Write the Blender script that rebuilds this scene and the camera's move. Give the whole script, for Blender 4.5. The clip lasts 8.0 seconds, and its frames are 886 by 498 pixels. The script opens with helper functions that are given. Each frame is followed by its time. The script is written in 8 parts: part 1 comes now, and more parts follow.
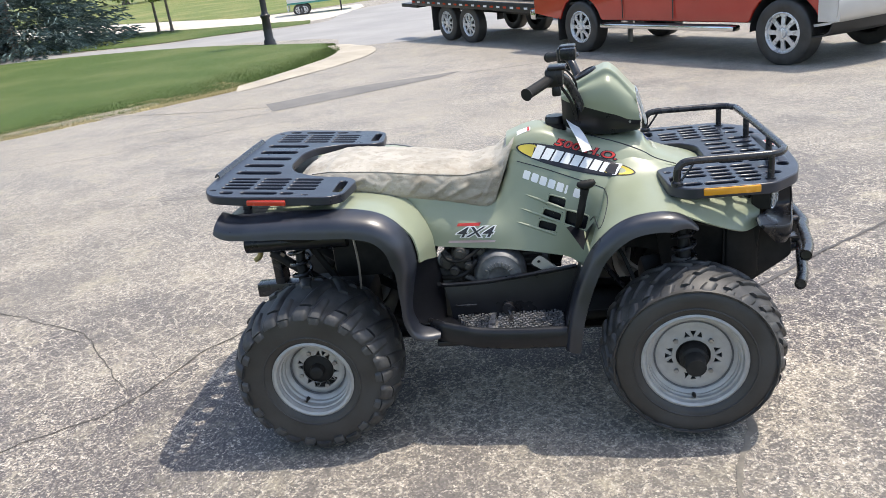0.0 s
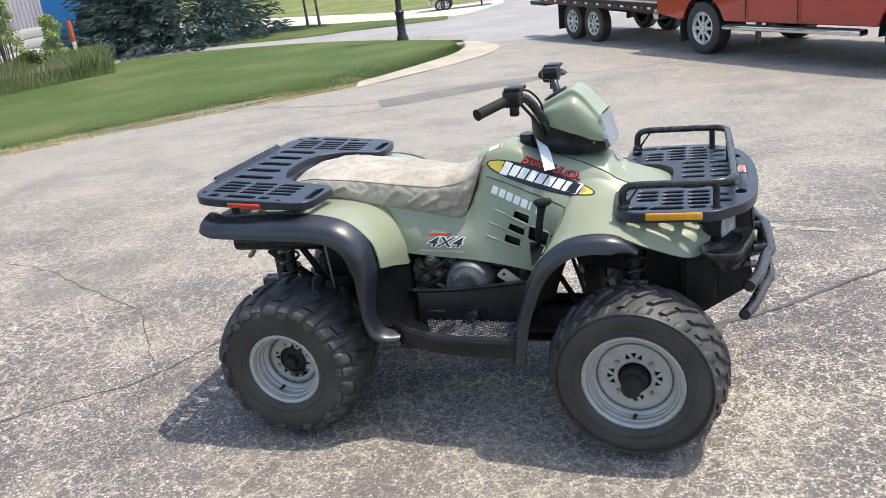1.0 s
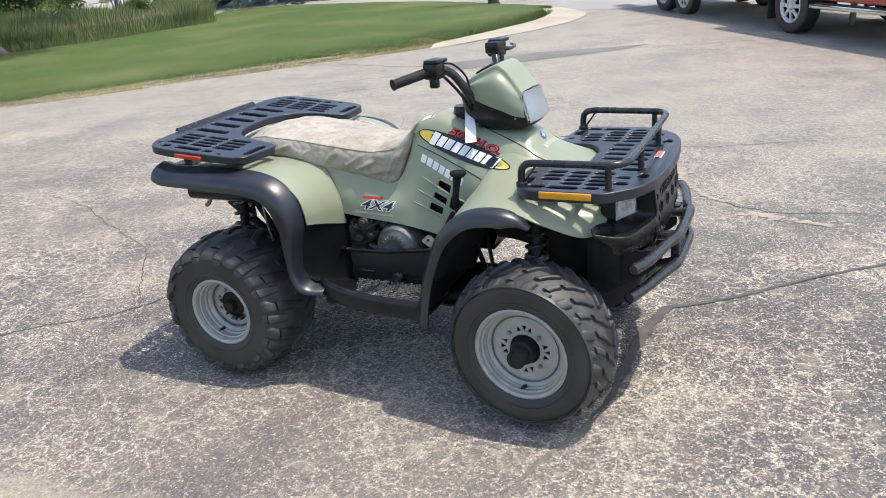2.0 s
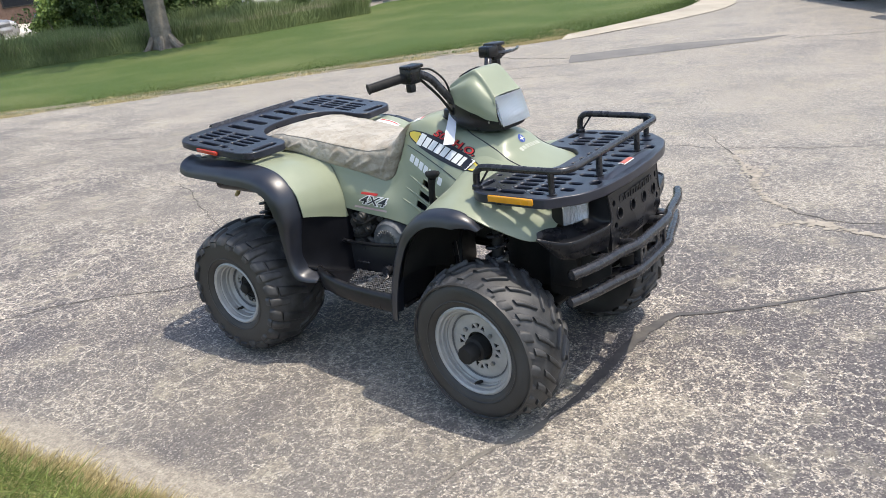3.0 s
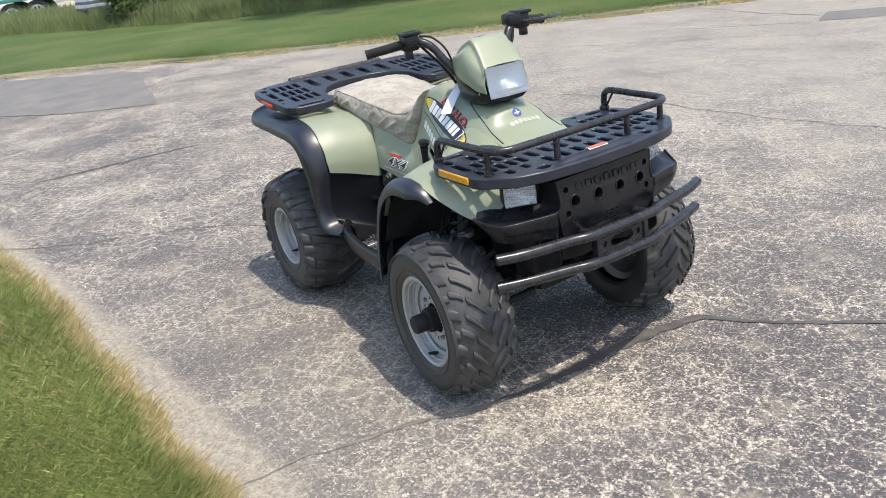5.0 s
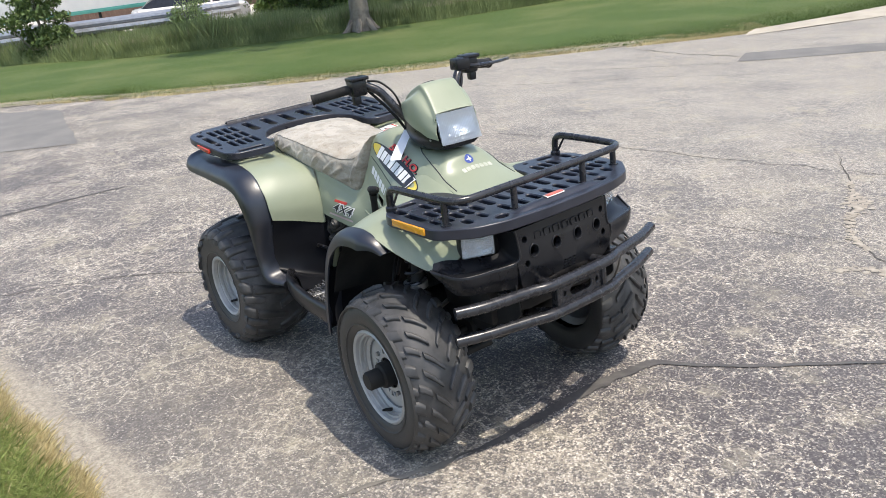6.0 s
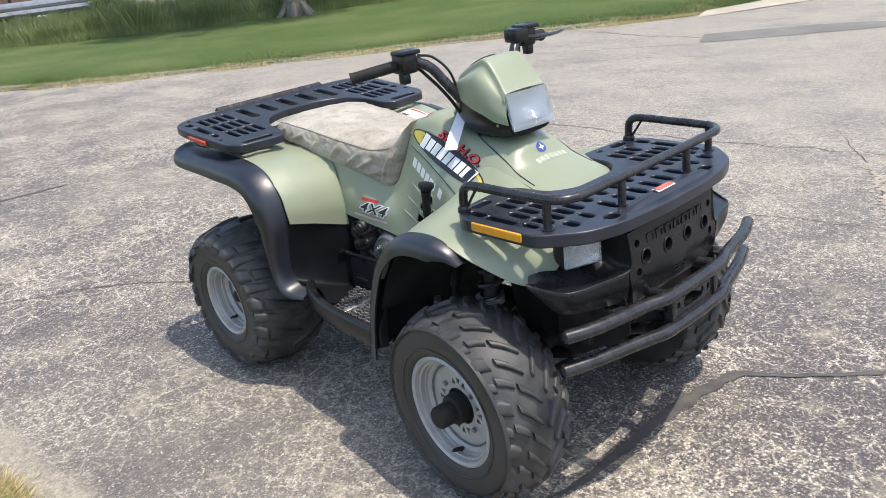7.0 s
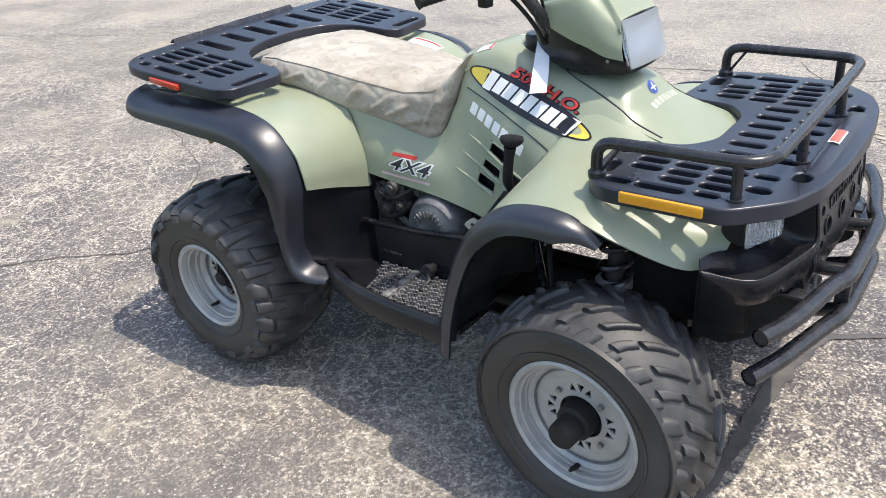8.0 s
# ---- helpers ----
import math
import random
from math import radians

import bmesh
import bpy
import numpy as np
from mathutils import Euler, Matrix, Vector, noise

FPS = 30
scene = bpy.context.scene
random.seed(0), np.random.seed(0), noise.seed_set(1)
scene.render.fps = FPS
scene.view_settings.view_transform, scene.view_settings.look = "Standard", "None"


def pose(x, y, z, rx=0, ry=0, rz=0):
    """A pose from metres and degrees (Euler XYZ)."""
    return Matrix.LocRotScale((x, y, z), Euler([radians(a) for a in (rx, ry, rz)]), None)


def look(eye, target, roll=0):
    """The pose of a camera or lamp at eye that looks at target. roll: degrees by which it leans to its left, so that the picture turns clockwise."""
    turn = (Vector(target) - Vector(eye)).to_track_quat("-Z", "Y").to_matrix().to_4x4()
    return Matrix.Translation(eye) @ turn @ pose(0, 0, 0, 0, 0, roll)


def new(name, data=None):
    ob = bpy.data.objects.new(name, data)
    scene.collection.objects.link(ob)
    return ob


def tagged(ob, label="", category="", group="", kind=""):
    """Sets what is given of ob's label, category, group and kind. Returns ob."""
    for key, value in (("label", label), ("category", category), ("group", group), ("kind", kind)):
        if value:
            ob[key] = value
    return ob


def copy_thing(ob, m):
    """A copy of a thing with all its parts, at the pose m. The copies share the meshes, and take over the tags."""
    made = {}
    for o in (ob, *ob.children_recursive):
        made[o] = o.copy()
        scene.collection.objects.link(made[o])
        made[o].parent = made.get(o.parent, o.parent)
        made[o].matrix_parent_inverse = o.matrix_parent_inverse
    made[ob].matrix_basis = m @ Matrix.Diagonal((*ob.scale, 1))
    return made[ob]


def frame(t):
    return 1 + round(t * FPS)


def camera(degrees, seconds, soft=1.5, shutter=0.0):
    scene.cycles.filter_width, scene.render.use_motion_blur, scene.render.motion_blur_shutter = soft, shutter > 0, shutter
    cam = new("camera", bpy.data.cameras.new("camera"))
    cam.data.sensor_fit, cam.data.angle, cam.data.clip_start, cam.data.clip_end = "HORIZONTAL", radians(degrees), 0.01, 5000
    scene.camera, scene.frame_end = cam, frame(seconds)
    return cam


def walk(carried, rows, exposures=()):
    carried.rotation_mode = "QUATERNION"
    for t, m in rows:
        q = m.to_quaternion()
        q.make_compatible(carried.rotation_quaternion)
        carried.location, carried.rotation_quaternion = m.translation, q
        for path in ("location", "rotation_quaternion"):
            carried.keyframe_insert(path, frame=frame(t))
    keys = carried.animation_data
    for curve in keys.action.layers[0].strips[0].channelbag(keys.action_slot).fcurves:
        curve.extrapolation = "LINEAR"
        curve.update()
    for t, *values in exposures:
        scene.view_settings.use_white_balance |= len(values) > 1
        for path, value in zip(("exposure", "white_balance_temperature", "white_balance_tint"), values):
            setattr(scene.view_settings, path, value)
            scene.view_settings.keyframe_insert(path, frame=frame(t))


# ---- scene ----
cam = camera(57.8, 8.0, soft=0.8)
PATH = [
    (0, (0.201, -2.916, 1.649), (-0.063, -1.063, 0.944), -6.8),
    (0.5, (0.511, -2.882, 1.672), (0.131, -1.051, 0.963), -7.6),
    (1, (0.853, -2.913, 1.679), (0.245, -1.132, 1.0), -7.2),
    (1.5, (1.178, -2.889, 1.697), (0.457, -1.159, 1.0), -8.3),
    (2, (1.505, -2.795, 1.659), (0.676, -1.131, 0.922), -5.3),
    (2.2, (1.619, -2.751, 1.66), (0.737, -1.11, 0.933), -6.1),
    (3.3, (2.328, -2.413, 1.669), (1.088, -1.018, 0.951), -6.6),
    (3.5, (2.399, -2.307, 1.635), (1.13, -0.931, 0.929), -6.2),
    (4, (2.574, -2.068, 1.621), (1.214, -0.817, 0.855), -5.9),
    (4.5, (2.771, -1.876, 1.602), (1.267, -0.818, 0.815), -6.9),
    (4.7, (2.92, -1.724, 1.601), (1.325, -0.798, 0.828), -8.3),
    (5.8, (2.883, -1.748, 1.641), (1.27, -0.793, 0.944), -8.2),
    (6, (2.778, -1.73, 1.634), (1.249, -0.645, 0.936), -7.4),
    (6.5, (2.479, -1.759, 1.629), (1.072, -0.52, 0.932), -7.1),
    (7, (2.137, -1.784, 1.576), (0.73, -0.575, 0.829), -7.1),
    (7.5, (1.739, -1.766, 1.562), (0.389, -0.584, 0.678), -7.9),
    (8, (1.332, -1.796, 1.535), (0.22, -0.428, 0.591), -5.4),
]
walk(cam, [(t, look(eye, target, roll)) for t, eye, target, roll in PATH], [(t, stops, 6900, 10) for t, stops in ((0.0, 1.10), (2.0, 1.03), (4.0, 0.99), (6.0, 1.01), (7.25, 1.05), (8.0, 1.19))])

# ---- light ----
SUN_DIR = Vector((0.34, 0.13, 0.945)).normalized()
world = bpy.data.worlds.new("sky")
scene.world = world
world.use_nodes = True
_wn = world.node_tree
_sky = _wn.nodes.new("ShaderNodeTexSky")
_sky.sky_type = "NISHITA"
_sky.sun_disc = False
_sky.sun_elevation = math.asin(SUN_DIR.z)
_sky.sun_rotation = math.atan2(SUN_DIR.x, SUN_DIR.y)
_sky.air_density, _sky.dust_density = 1.0, 1.6
_wn.nodes["Background"].inputs[1].default_value = 0.15
_wn.links.new(_sky.outputs[0], _wn.nodes["Background"].inputs[0])
sun = new("sun", bpy.data.lights.new("sun", "SUN"))
sun.data.energy, sun.data.angle, sun.data.color = 2.0, radians(0.53), (1.0, 0.95, 0.88)
sun.matrix_world = look(SUN_DIR * 30, (0, 0, 0))

# ---- materials ----


class Nodes:
    """A short hand for building node materials."""

    def __init__(self, name):
        self.mat = bpy.data.materials.new(name)
        self.mat.use_nodes = True
        self.tree = self.mat.node_tree
        self.bsdf = self.tree.nodes["Principled BSDF"]
        self.coord = self.add("ShaderNodeTexCoord").outputs["Object"]

    def add(self, kind, **values):
        node = self.tree.nodes.new(kind)
        for key, value in values.items():
            node.inputs[key].default_value = value
        return node

    def link(self, a, b):
        self.tree.links.new(a, b)

    def noise(self, scale, detail=4.0, rough=0.55, coord=None, stretch=None):
        n = self.add("ShaderNodeTexNoise", Scale=scale, Detail=detail, Roughness=rough)
        c = coord or self.coord
        if stretch:
            m = self.add("ShaderNodeMapping", Scale=stretch)
            self.link(c, m.inputs["Vector"])
            c = m.outputs[0]
        self.link(c, n.inputs["Vector"])
        return n.outputs["Fac"]

    def ramp(self, fac, stops):
        r = self.add("ShaderNodeValToRGB")
        els = r.color_ramp.elements
        while len(els) < len(stops):
            els.new(0.5)
        for e, (p, c) in zip(els, stops):
            e.position = p
            e.color = (*c, 1) if isinstance(c, tuple) else (c, c, c, 1)
        self.link(fac, r.inputs[0])
        return r.outputs[0]

    def mix(self, fac, a, b, mode="MIX"):
        m = self.tree.nodes.new("ShaderNodeMix")
        m.data_type, m.blend_type = "RGBA", mode
        for value, k in ((fac, 0), (a, 6), (b, 7)):
            slot = m.inputs[k]
            if isinstance(value, (int, float)):
                slot.default_value = value if k == 0 else (value, value, value, 1)
            elif isinstance(value, tuple):
                slot.default_value = (*value, 1)
            else:
                self.link(value, slot)
        return m.outputs[2]

    def bump(self, height, strength=0.3, distance=0.01):
        b = self.add("ShaderNodeBump", Strength=strength, Distance=distance)
        self.link(height, b.inputs["Height"])
        self.link(b.outputs[0], self.bsdf.inputs["Normal"])

    def put(self, **values):
        for key, value in values.items():
            slot = self.bsdf.inputs[key.replace("_", " ")]
            if isinstance(value, (int, float)):
                slot.default_value = value
            elif isinstance(value, tuple):
                slot.default_value = (*value, 1)
            else:
                self.link(value, slot)
        return self


def plain(name, a, b, rough=0.5, metal=0.0, scale=12.0, grain=180.0, bump=0.08, spread=0.12, coat=0.0, distance=0.002, gloss=0.5):
    """Two tones mixed by a broad noise, with a fine grain in the relief and an uneven gloss."""
    n = Nodes(name)
    broad, fine = n.noise(scale, 6), n.noise(grain, 3)
    n.put(Base_Color=n.mix(n.ramp(broad, [(0.32, 0.0), (0.68, 1.0)]), a, b),
          Roughness=n.ramp(broad, [(0.25, max(0.02, rough - spread)), (0.75, min(1.0, rough + spread))]), Metallic=metal, Coat_Weight=coat, Specular_IOR_Level=gloss)
    n.bump(fine, bump, distance)
    return n.mat


def asphalt():
    """Worn driveway: a grey seal coat, cracked into small plates over pale bare aggregate, dusty and stained in broad patches."""
    n = Nodes("worn_asphalt")

    def stones(scale):
        vor = n.add("ShaderNodeTexVoronoi", Scale=scale)
        n.link(n.coord, vor.inputs["Vector"])
        split = n.add("ShaderNodeSeparateColor")
        n.link(vor.outputs["Color"], split.inputs[0])
        return vor.outputs["Distance"], split.outputs

    def join(op, a, b):
        m = n.add("ShaderNodeMath")
        m.operation = op
        for k, v in enumerate((a, b)):
            if isinstance(v, (int, float)):
                m.inputs[k].default_value = v
            else:
                n.link(v, m.inputs[k])
        return m.outputs[0]

    def span(axis, lo, hi, a, b):
        m = n.add("ShaderNodeMapRange")
        n.link(axes.outputs[axis], m.inputs[0])
        for k, v in enumerate((lo, hi, a, b)):
            m.inputs[k + 1].default_value = v
        return m.outputs[0]

    axes = n.add("ShaderNodeSeparateXYZ")
    n.link(n.coord, axes.inputs[0])
    _, stone = stones(150.0)
    far, pebble = stones(78.0)
    tone = n.ramp(stone[0], [(0.0, (0.235, 0.204, 0.165)), (0.35, (0.335, 0.293, 0.238)), (0.7, (0.50, 0.441, 0.36)), (1.0, (0.80, 0.73, 0.62))])
    seal = n.ramp(stone[1], [(0.0, (0.066, 0.060, 0.061)), (0.55, (0.102, 0.093, 0.093)), (0.85, (0.150, 0.136, 0.131)), (1.0, (0.31, 0.283, 0.25))])
    chip = n.noise(78.0, 7, 0.78)
    wear = n.noise(1.3, 6, 0.65)
    streak = n.noise(0.30, 6, 0.65)
    # plates of the seal coat at two sizes, with wandering joints worn down to the aggregate
    warp = n.add("ShaderNodeTexNoise", Scale=13.0, Detail=9.0, Roughness=0.78)
    n.link(n.coord, warp.inputs["Vector"])
    bent = n.add("ShaderNodeVectorMath")
    bent.operation = "MULTIPLY_ADD"
    n.link(warp.outputs["Color"], bent.inputs[0])
    bent.inputs[1].default_value = (0.10, 0.10, 0.0)
    n.link(n.coord, bent.inputs[2])

    def joints(scale, inner, outer):
        cells = n.add("ShaderNodeTexVoronoi", Scale=scale)
        cells.feature = "DISTANCE_TO_EDGE"
        n.link(bent.outputs[0], cells.inputs["Vector"])
        return n.ramp(cells.outputs["Distance"], [(inner, 1.0), (outer, 0.0)])

    bare = n.mix(0.30, chip, wear)
    net = join("ADD", join("MULTIPLY", joints(13.0, 0.010, 0.11), 0.078), join("MULTIPLY", joints(31.0, 0.010, 0.18), 0.042))
    net = join("MULTIPLY", net, n.ramp(n.noise(0.9, 5, 0.6), [(0.36, 0.40), (0.60, 1.05)]))
    # the bare share rises with y and falls slightly with x
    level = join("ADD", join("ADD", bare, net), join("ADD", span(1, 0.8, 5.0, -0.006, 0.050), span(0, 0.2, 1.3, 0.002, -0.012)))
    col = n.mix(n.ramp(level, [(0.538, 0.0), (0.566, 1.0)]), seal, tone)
    # mixed towards an even speckled grey as y grows
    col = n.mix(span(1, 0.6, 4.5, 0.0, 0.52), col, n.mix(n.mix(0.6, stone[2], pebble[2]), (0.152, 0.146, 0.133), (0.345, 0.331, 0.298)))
    # loose pale pebbles
    spot = join("MULTIPLY", n.ramp(far, [(0.22, 1.0), (0.34, 0.0)]), n.ramp(pebble[0], [(0.74, 0.0), (0.78, 1.0)]))
    col = n.mix(join("MULTIPLY", spot, 0.8), col, n.mix(pebble[1], (0.34, 0.31, 0.26), (0.66, 0.62, 0.54)))
    dust = n.ramp(streak, [(0.46, 0.0), (0.62, 0.38)])
    col = n.mix(dust, col, n.mix(stone[2], (0.205, 0.185, 0.152), (0.37, 0.335, 0.275)))
    col = n.mix(n.ramp(n.noise(0.9, 6, 0.66, stretch=(0.55, 1.0, 1.0)), [(0.55, 0.0), (0.74, 0.32)]), col, n.mix(stone[1], (0.075, 0.072, 0.072), (0.20, 0.186, 0.172)))
    # sun-bleached blots with a yellowish tinge
    col = n.mix(n.ramp(n.noise(3.4, 7, 0.72), [(0.54, 0.0), (0.68, 0.58)]), col, n.mix(stone[2], (0.30, 0.265, 0.19), (0.50, 0.45, 0.34)))
    # grit washed up beside the grass bank, which runs slightly askew
    skew = join("ADD", axes.outputs[1], join("MULTIPLY", axes.outputs[0], -0.12))
    near = n.add("ShaderNodeMapRange")
    n.link(skew, near.inputs[0])
    for k, v in enumerate((-1.04, -1.40, 0.0, 1.0)):
        near.inputs[k + 1].default_value = v
    spread = n.mix(1.0, near.outputs[0], span(0, 0.8, 1.5, 1.0, 0.0), "MULTIPLY")
    spread = n.mix(0.48, spread, n.mix(0.5, n.noise(5.0, 8, 0.78), chip))
    grit = n.mix(n.ramp(n.noise(26.0, 6, 0.75), [(0.42, 0.0), (0.62, 1.0)]), n.mix(stone[2], (0.22, 0.194, 0.155), (0.35, 0.31, 0.25)), n.mix(stone[2], (0.34, 0.30, 0.235), (0.50, 0.445, 0.35)))
    col = n.mix(n.ramp(spread, [(0.50, 0.0), (0.60, 0.92)]), col, grit)
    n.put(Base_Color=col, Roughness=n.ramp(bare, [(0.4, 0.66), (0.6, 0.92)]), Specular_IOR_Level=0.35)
    n.bump(n.mix(0.5, stone[1], chip), 0.8, 0.008)
    return n.mat


def blades(name, low, high, rough=0.6):
    """Leaves and blades: a tone of its own on every island, paler towards dry ones."""
    n = Nodes(name)
    geo = n.add("ShaderNodeNewGeometry")
    col = n.ramp(geo.outputs["Random Per Island"], [(0.0, low), (0.75, high), (1.0, tuple(min(1, c * 1.35) for c in high))])
    n.put(Base_Color=n.mix(n.ramp(n.noise(0.9, 3), [(0.35, 0.0), (0.7, 0.6)]), col, tuple(c * 0.75 for c in low)), Roughness=rough, Specular_IOR_Level=0.3)
    return n.mat


OLIVE = plain("olive_plastic", (0.250, 0.279, 0.191), (0.282, 0.311, 0.219), 0.37, scale=5, grain=320, bump=0.05, spread=0.08, coat=0.06)
BLACK = plain("black_plastic", (0.0075, 0.0078, 0.0095), (0.015, 0.0155, 0.018), 0.30, scale=9, grain=420, bump=0.08, spread=0.10, gloss=0.34)
RACK = plain("rack_plastic", (0.015, 0.017, 0.025), (0.028, 0.031, 0.043), 0.33, scale=7, grain=260, bump=0.08, spread=0.10)
DULL = plain("dull_black", (0.009, 0.009, 0.009), (0.026, 0.025, 0.023), 0.6, scale=14, grain=200, bump=0.2, gloss=0.22)
TUBE = plain("painted_tube", (0.014, 0.014, 0.016), (0.028, 0.028, 0.031), 0.26, scale=25, grain=150, bump=0.06)
RUBBER = plain("tyre_rubber", (0.020, 0.0195, 0.019), (0.047, 0.0455, 0.043), 0.50, scale=7, grain=150, bump=0.25, spread=0.14)
TREAD = plain("dusty_tread_rubber", (0.023, 0.023, 0.023), (0.076, 0.075, 0.074), 0.54, scale=16, grain=130, bump=0.3, spread=0.14)
FLARE = plain("weathered_black_plastic", (0.009, 0.011, 0.017), (0.020, 0.0235, 0.034), 0.35, scale=8, grain=300, bump=0.05, spread=0.12, gloss=0.72)
FOOT = plain("worn_steel_teeth", (0.10, 0.10, 0.10), (0.40, 0.40, 0.40), 0.30, metal=0.5, scale=60, grain=200, bump=0.1)
RIM = plain("grey_rim_paint", (0.33, 0.33, 0.32), (0.42, 0.418, 0.405), 0.46, metal=0.25, scale=22, grain=250, bump=0.08)
STEEL = plain("dull_steel", (0.22, 0.22, 0.22), (0.38, 0.38, 0.37), 0.45, metal=0.8, scale=30, grain=200, bump=0.12)
CAST = plain("cast_aluminium", (0.10, 0.105, 0.11), (0.20, 0.205, 0.21), 0.55, metal=0.5, scale=35, grain=160, bump=0.3)
CHROME = plain("chrome", (0.62, 0.62, 0.63), (0.72, 0.72, 0.72), 0.12, metal=1.0, spread=0.05, bump=0.02)
WHITE = plain("white_vinyl", (0.74, 0.74, 0.72), (0.82, 0.82, 0.80), 0.45, bump=0.02)
INK = plain("black_vinyl", (0.012, 0.012, 0.016), (0.02, 0.02, 0.025), 0.4, bump=0.02)
RED = plain("red_vinyl", (0.50, 0.03, 0.025), (0.60, 0.05, 0.035), 0.4, bump=0.02)
YELLOW = plain("yellow_vinyl", (0.62, 0.47, 0.06), (0.70, 0.55, 0.08), 0.42, bump=0.02)
NAVY = plain("blue_vinyl", (0.03, 0.06, 0.25), (0.04, 0.08, 0.32), 0.4, bump=0.02)
ALLOY = plain("bright_alloy", (0.55, 0.55, 0.55), (0.66, 0.66, 0.66), 0.3, metal=0.45, bump=0.03)
AMBER = plain("amber_reflector", (0.62, 0.26, 0.015), (0.72, 0.32, 0.02), 0.22, grain=600, bump=0.25, coat=0.4)
REDLENS = plain("red_reflector", (0.42, 0.03, 0.015), (0.52, 0.045, 0.02), 0.22, grain=600, bump=0.25, coat=0.4)
PAPER = plain("paper", (0.72, 0.74, 0.78), (0.80, 0.81, 0.83), 0.7, bump=0.05)
ASPHALT = asphalt()


def seat_cloth():
    """A sun-bleached camouflage cover: pale cream with faint leaf-like blots, brown stains and soft creases."""
    n = Nodes("weathered_seat_cover")
    base = n.mix(n.ramp(n.noise(4.0, 6, 0.6), [(0.38, 0.0), (0.62, 1.0)]), (0.335, 0.30, 0.24), (0.445, 0.405, 0.335))
    blot = n.noise(15.0, 5, 0.62, stretch=(1.0, 1.0, 1.7))
    col = n.mix(n.ramp(blot, [(0.50, 0.0), (0.56, 0.30)]), base, (0.20, 0.178, 0.13))
    col = n.mix(n.ramp(n.noise(31.0, 5, 0.66), [(0.55, 0.0), (0.62, 0.36)]), col, (0.16, 0.14, 0.10))
    col = n.mix(n.ramp(n.noise(2.7, 7, 0.7, stretch=(1.0, 1.6, 2.2)), [(0.53, 0.0), (0.68, 0.6)]), col, (0.21, 0.165, 0.11))
    n.put(Base_Color=col, Roughness=0.72, Sheen_Weight=0.12)
    n.bump(n.mix(0.12, n.noise(7.0, 4, 0.5, stretch=(1.3, 0.8, 2.0)), n.noise(420.0, 2)), 0.32, 0.016)
    return n.mat


def lamp_glass(name, relief):
    """Clear glass with upright flutes and a few cross ribs."""
    n = Nodes(name)
    waves = []
    for scale, way in ((46.0, "Y"), (15.0, "Z")):
        wave = n.add("ShaderNodeTexWave", Scale=scale, Distortion=0.3)
        wave.bands_direction = way
        n.link(n.coord, wave.inputs["Vector"])
        waves.append(wave.outputs["Fac"])
    n.put(Base_Color=(0.80, 0.85, 0.90), Roughness=0.05, Transmission_Weight=0.85, IOR=1.45)
    n.bump(n.mix(0.35, waves[0], waves[1]), relief, 0.004)
    return n.mat


def lamp_mirror():
    """The silvered bowl behind a lamp glass, in wavy facets."""
    n = Nodes("lamp_mirror")
    n.put(Base_Color=n.mix(n.noise(24.0, 3), (0.34, 0.36, 0.39), (0.70, 0.72, 0.74)), Roughness=0.22, Metallic=1.0)
    n.bump(n.noise(30.0, 2), 0.7, 0.02)
    return n.mat


MIRROR = lamp_mirror()
SEAT = seat_cloth()
LAMP = lamp_glass("ribbed_lamp_glass", 0.45)
MISTY = lamp_glass("hazed_lamp_glass", 0.08)
MISTY.node_tree.nodes["Principled BSDF"].inputs["Roughness"].default_value = 0.28

# ---- shaping helpers ----


def catmull(pts, n):
    """n points along a smooth curve through pts."""
    p = np.asarray(pts, float)
    p = np.vstack([2 * p[0] - p[1], p, 2 * p[-1] - p[-2]])
    out = []
    for u in np.linspace(0, len(p) - 3 - 1e-9, n):
        i = int(u)
        f = u - i
        a, b, c, d = p[i:i + 4]
        out.append(0.5 * (2 * b + (c - a) * f + (2 * a - 5 * b + 4 * c - d) * f * f + (3 * b - 3 * c + d - a) * f ** 3))
    return np.array(out)


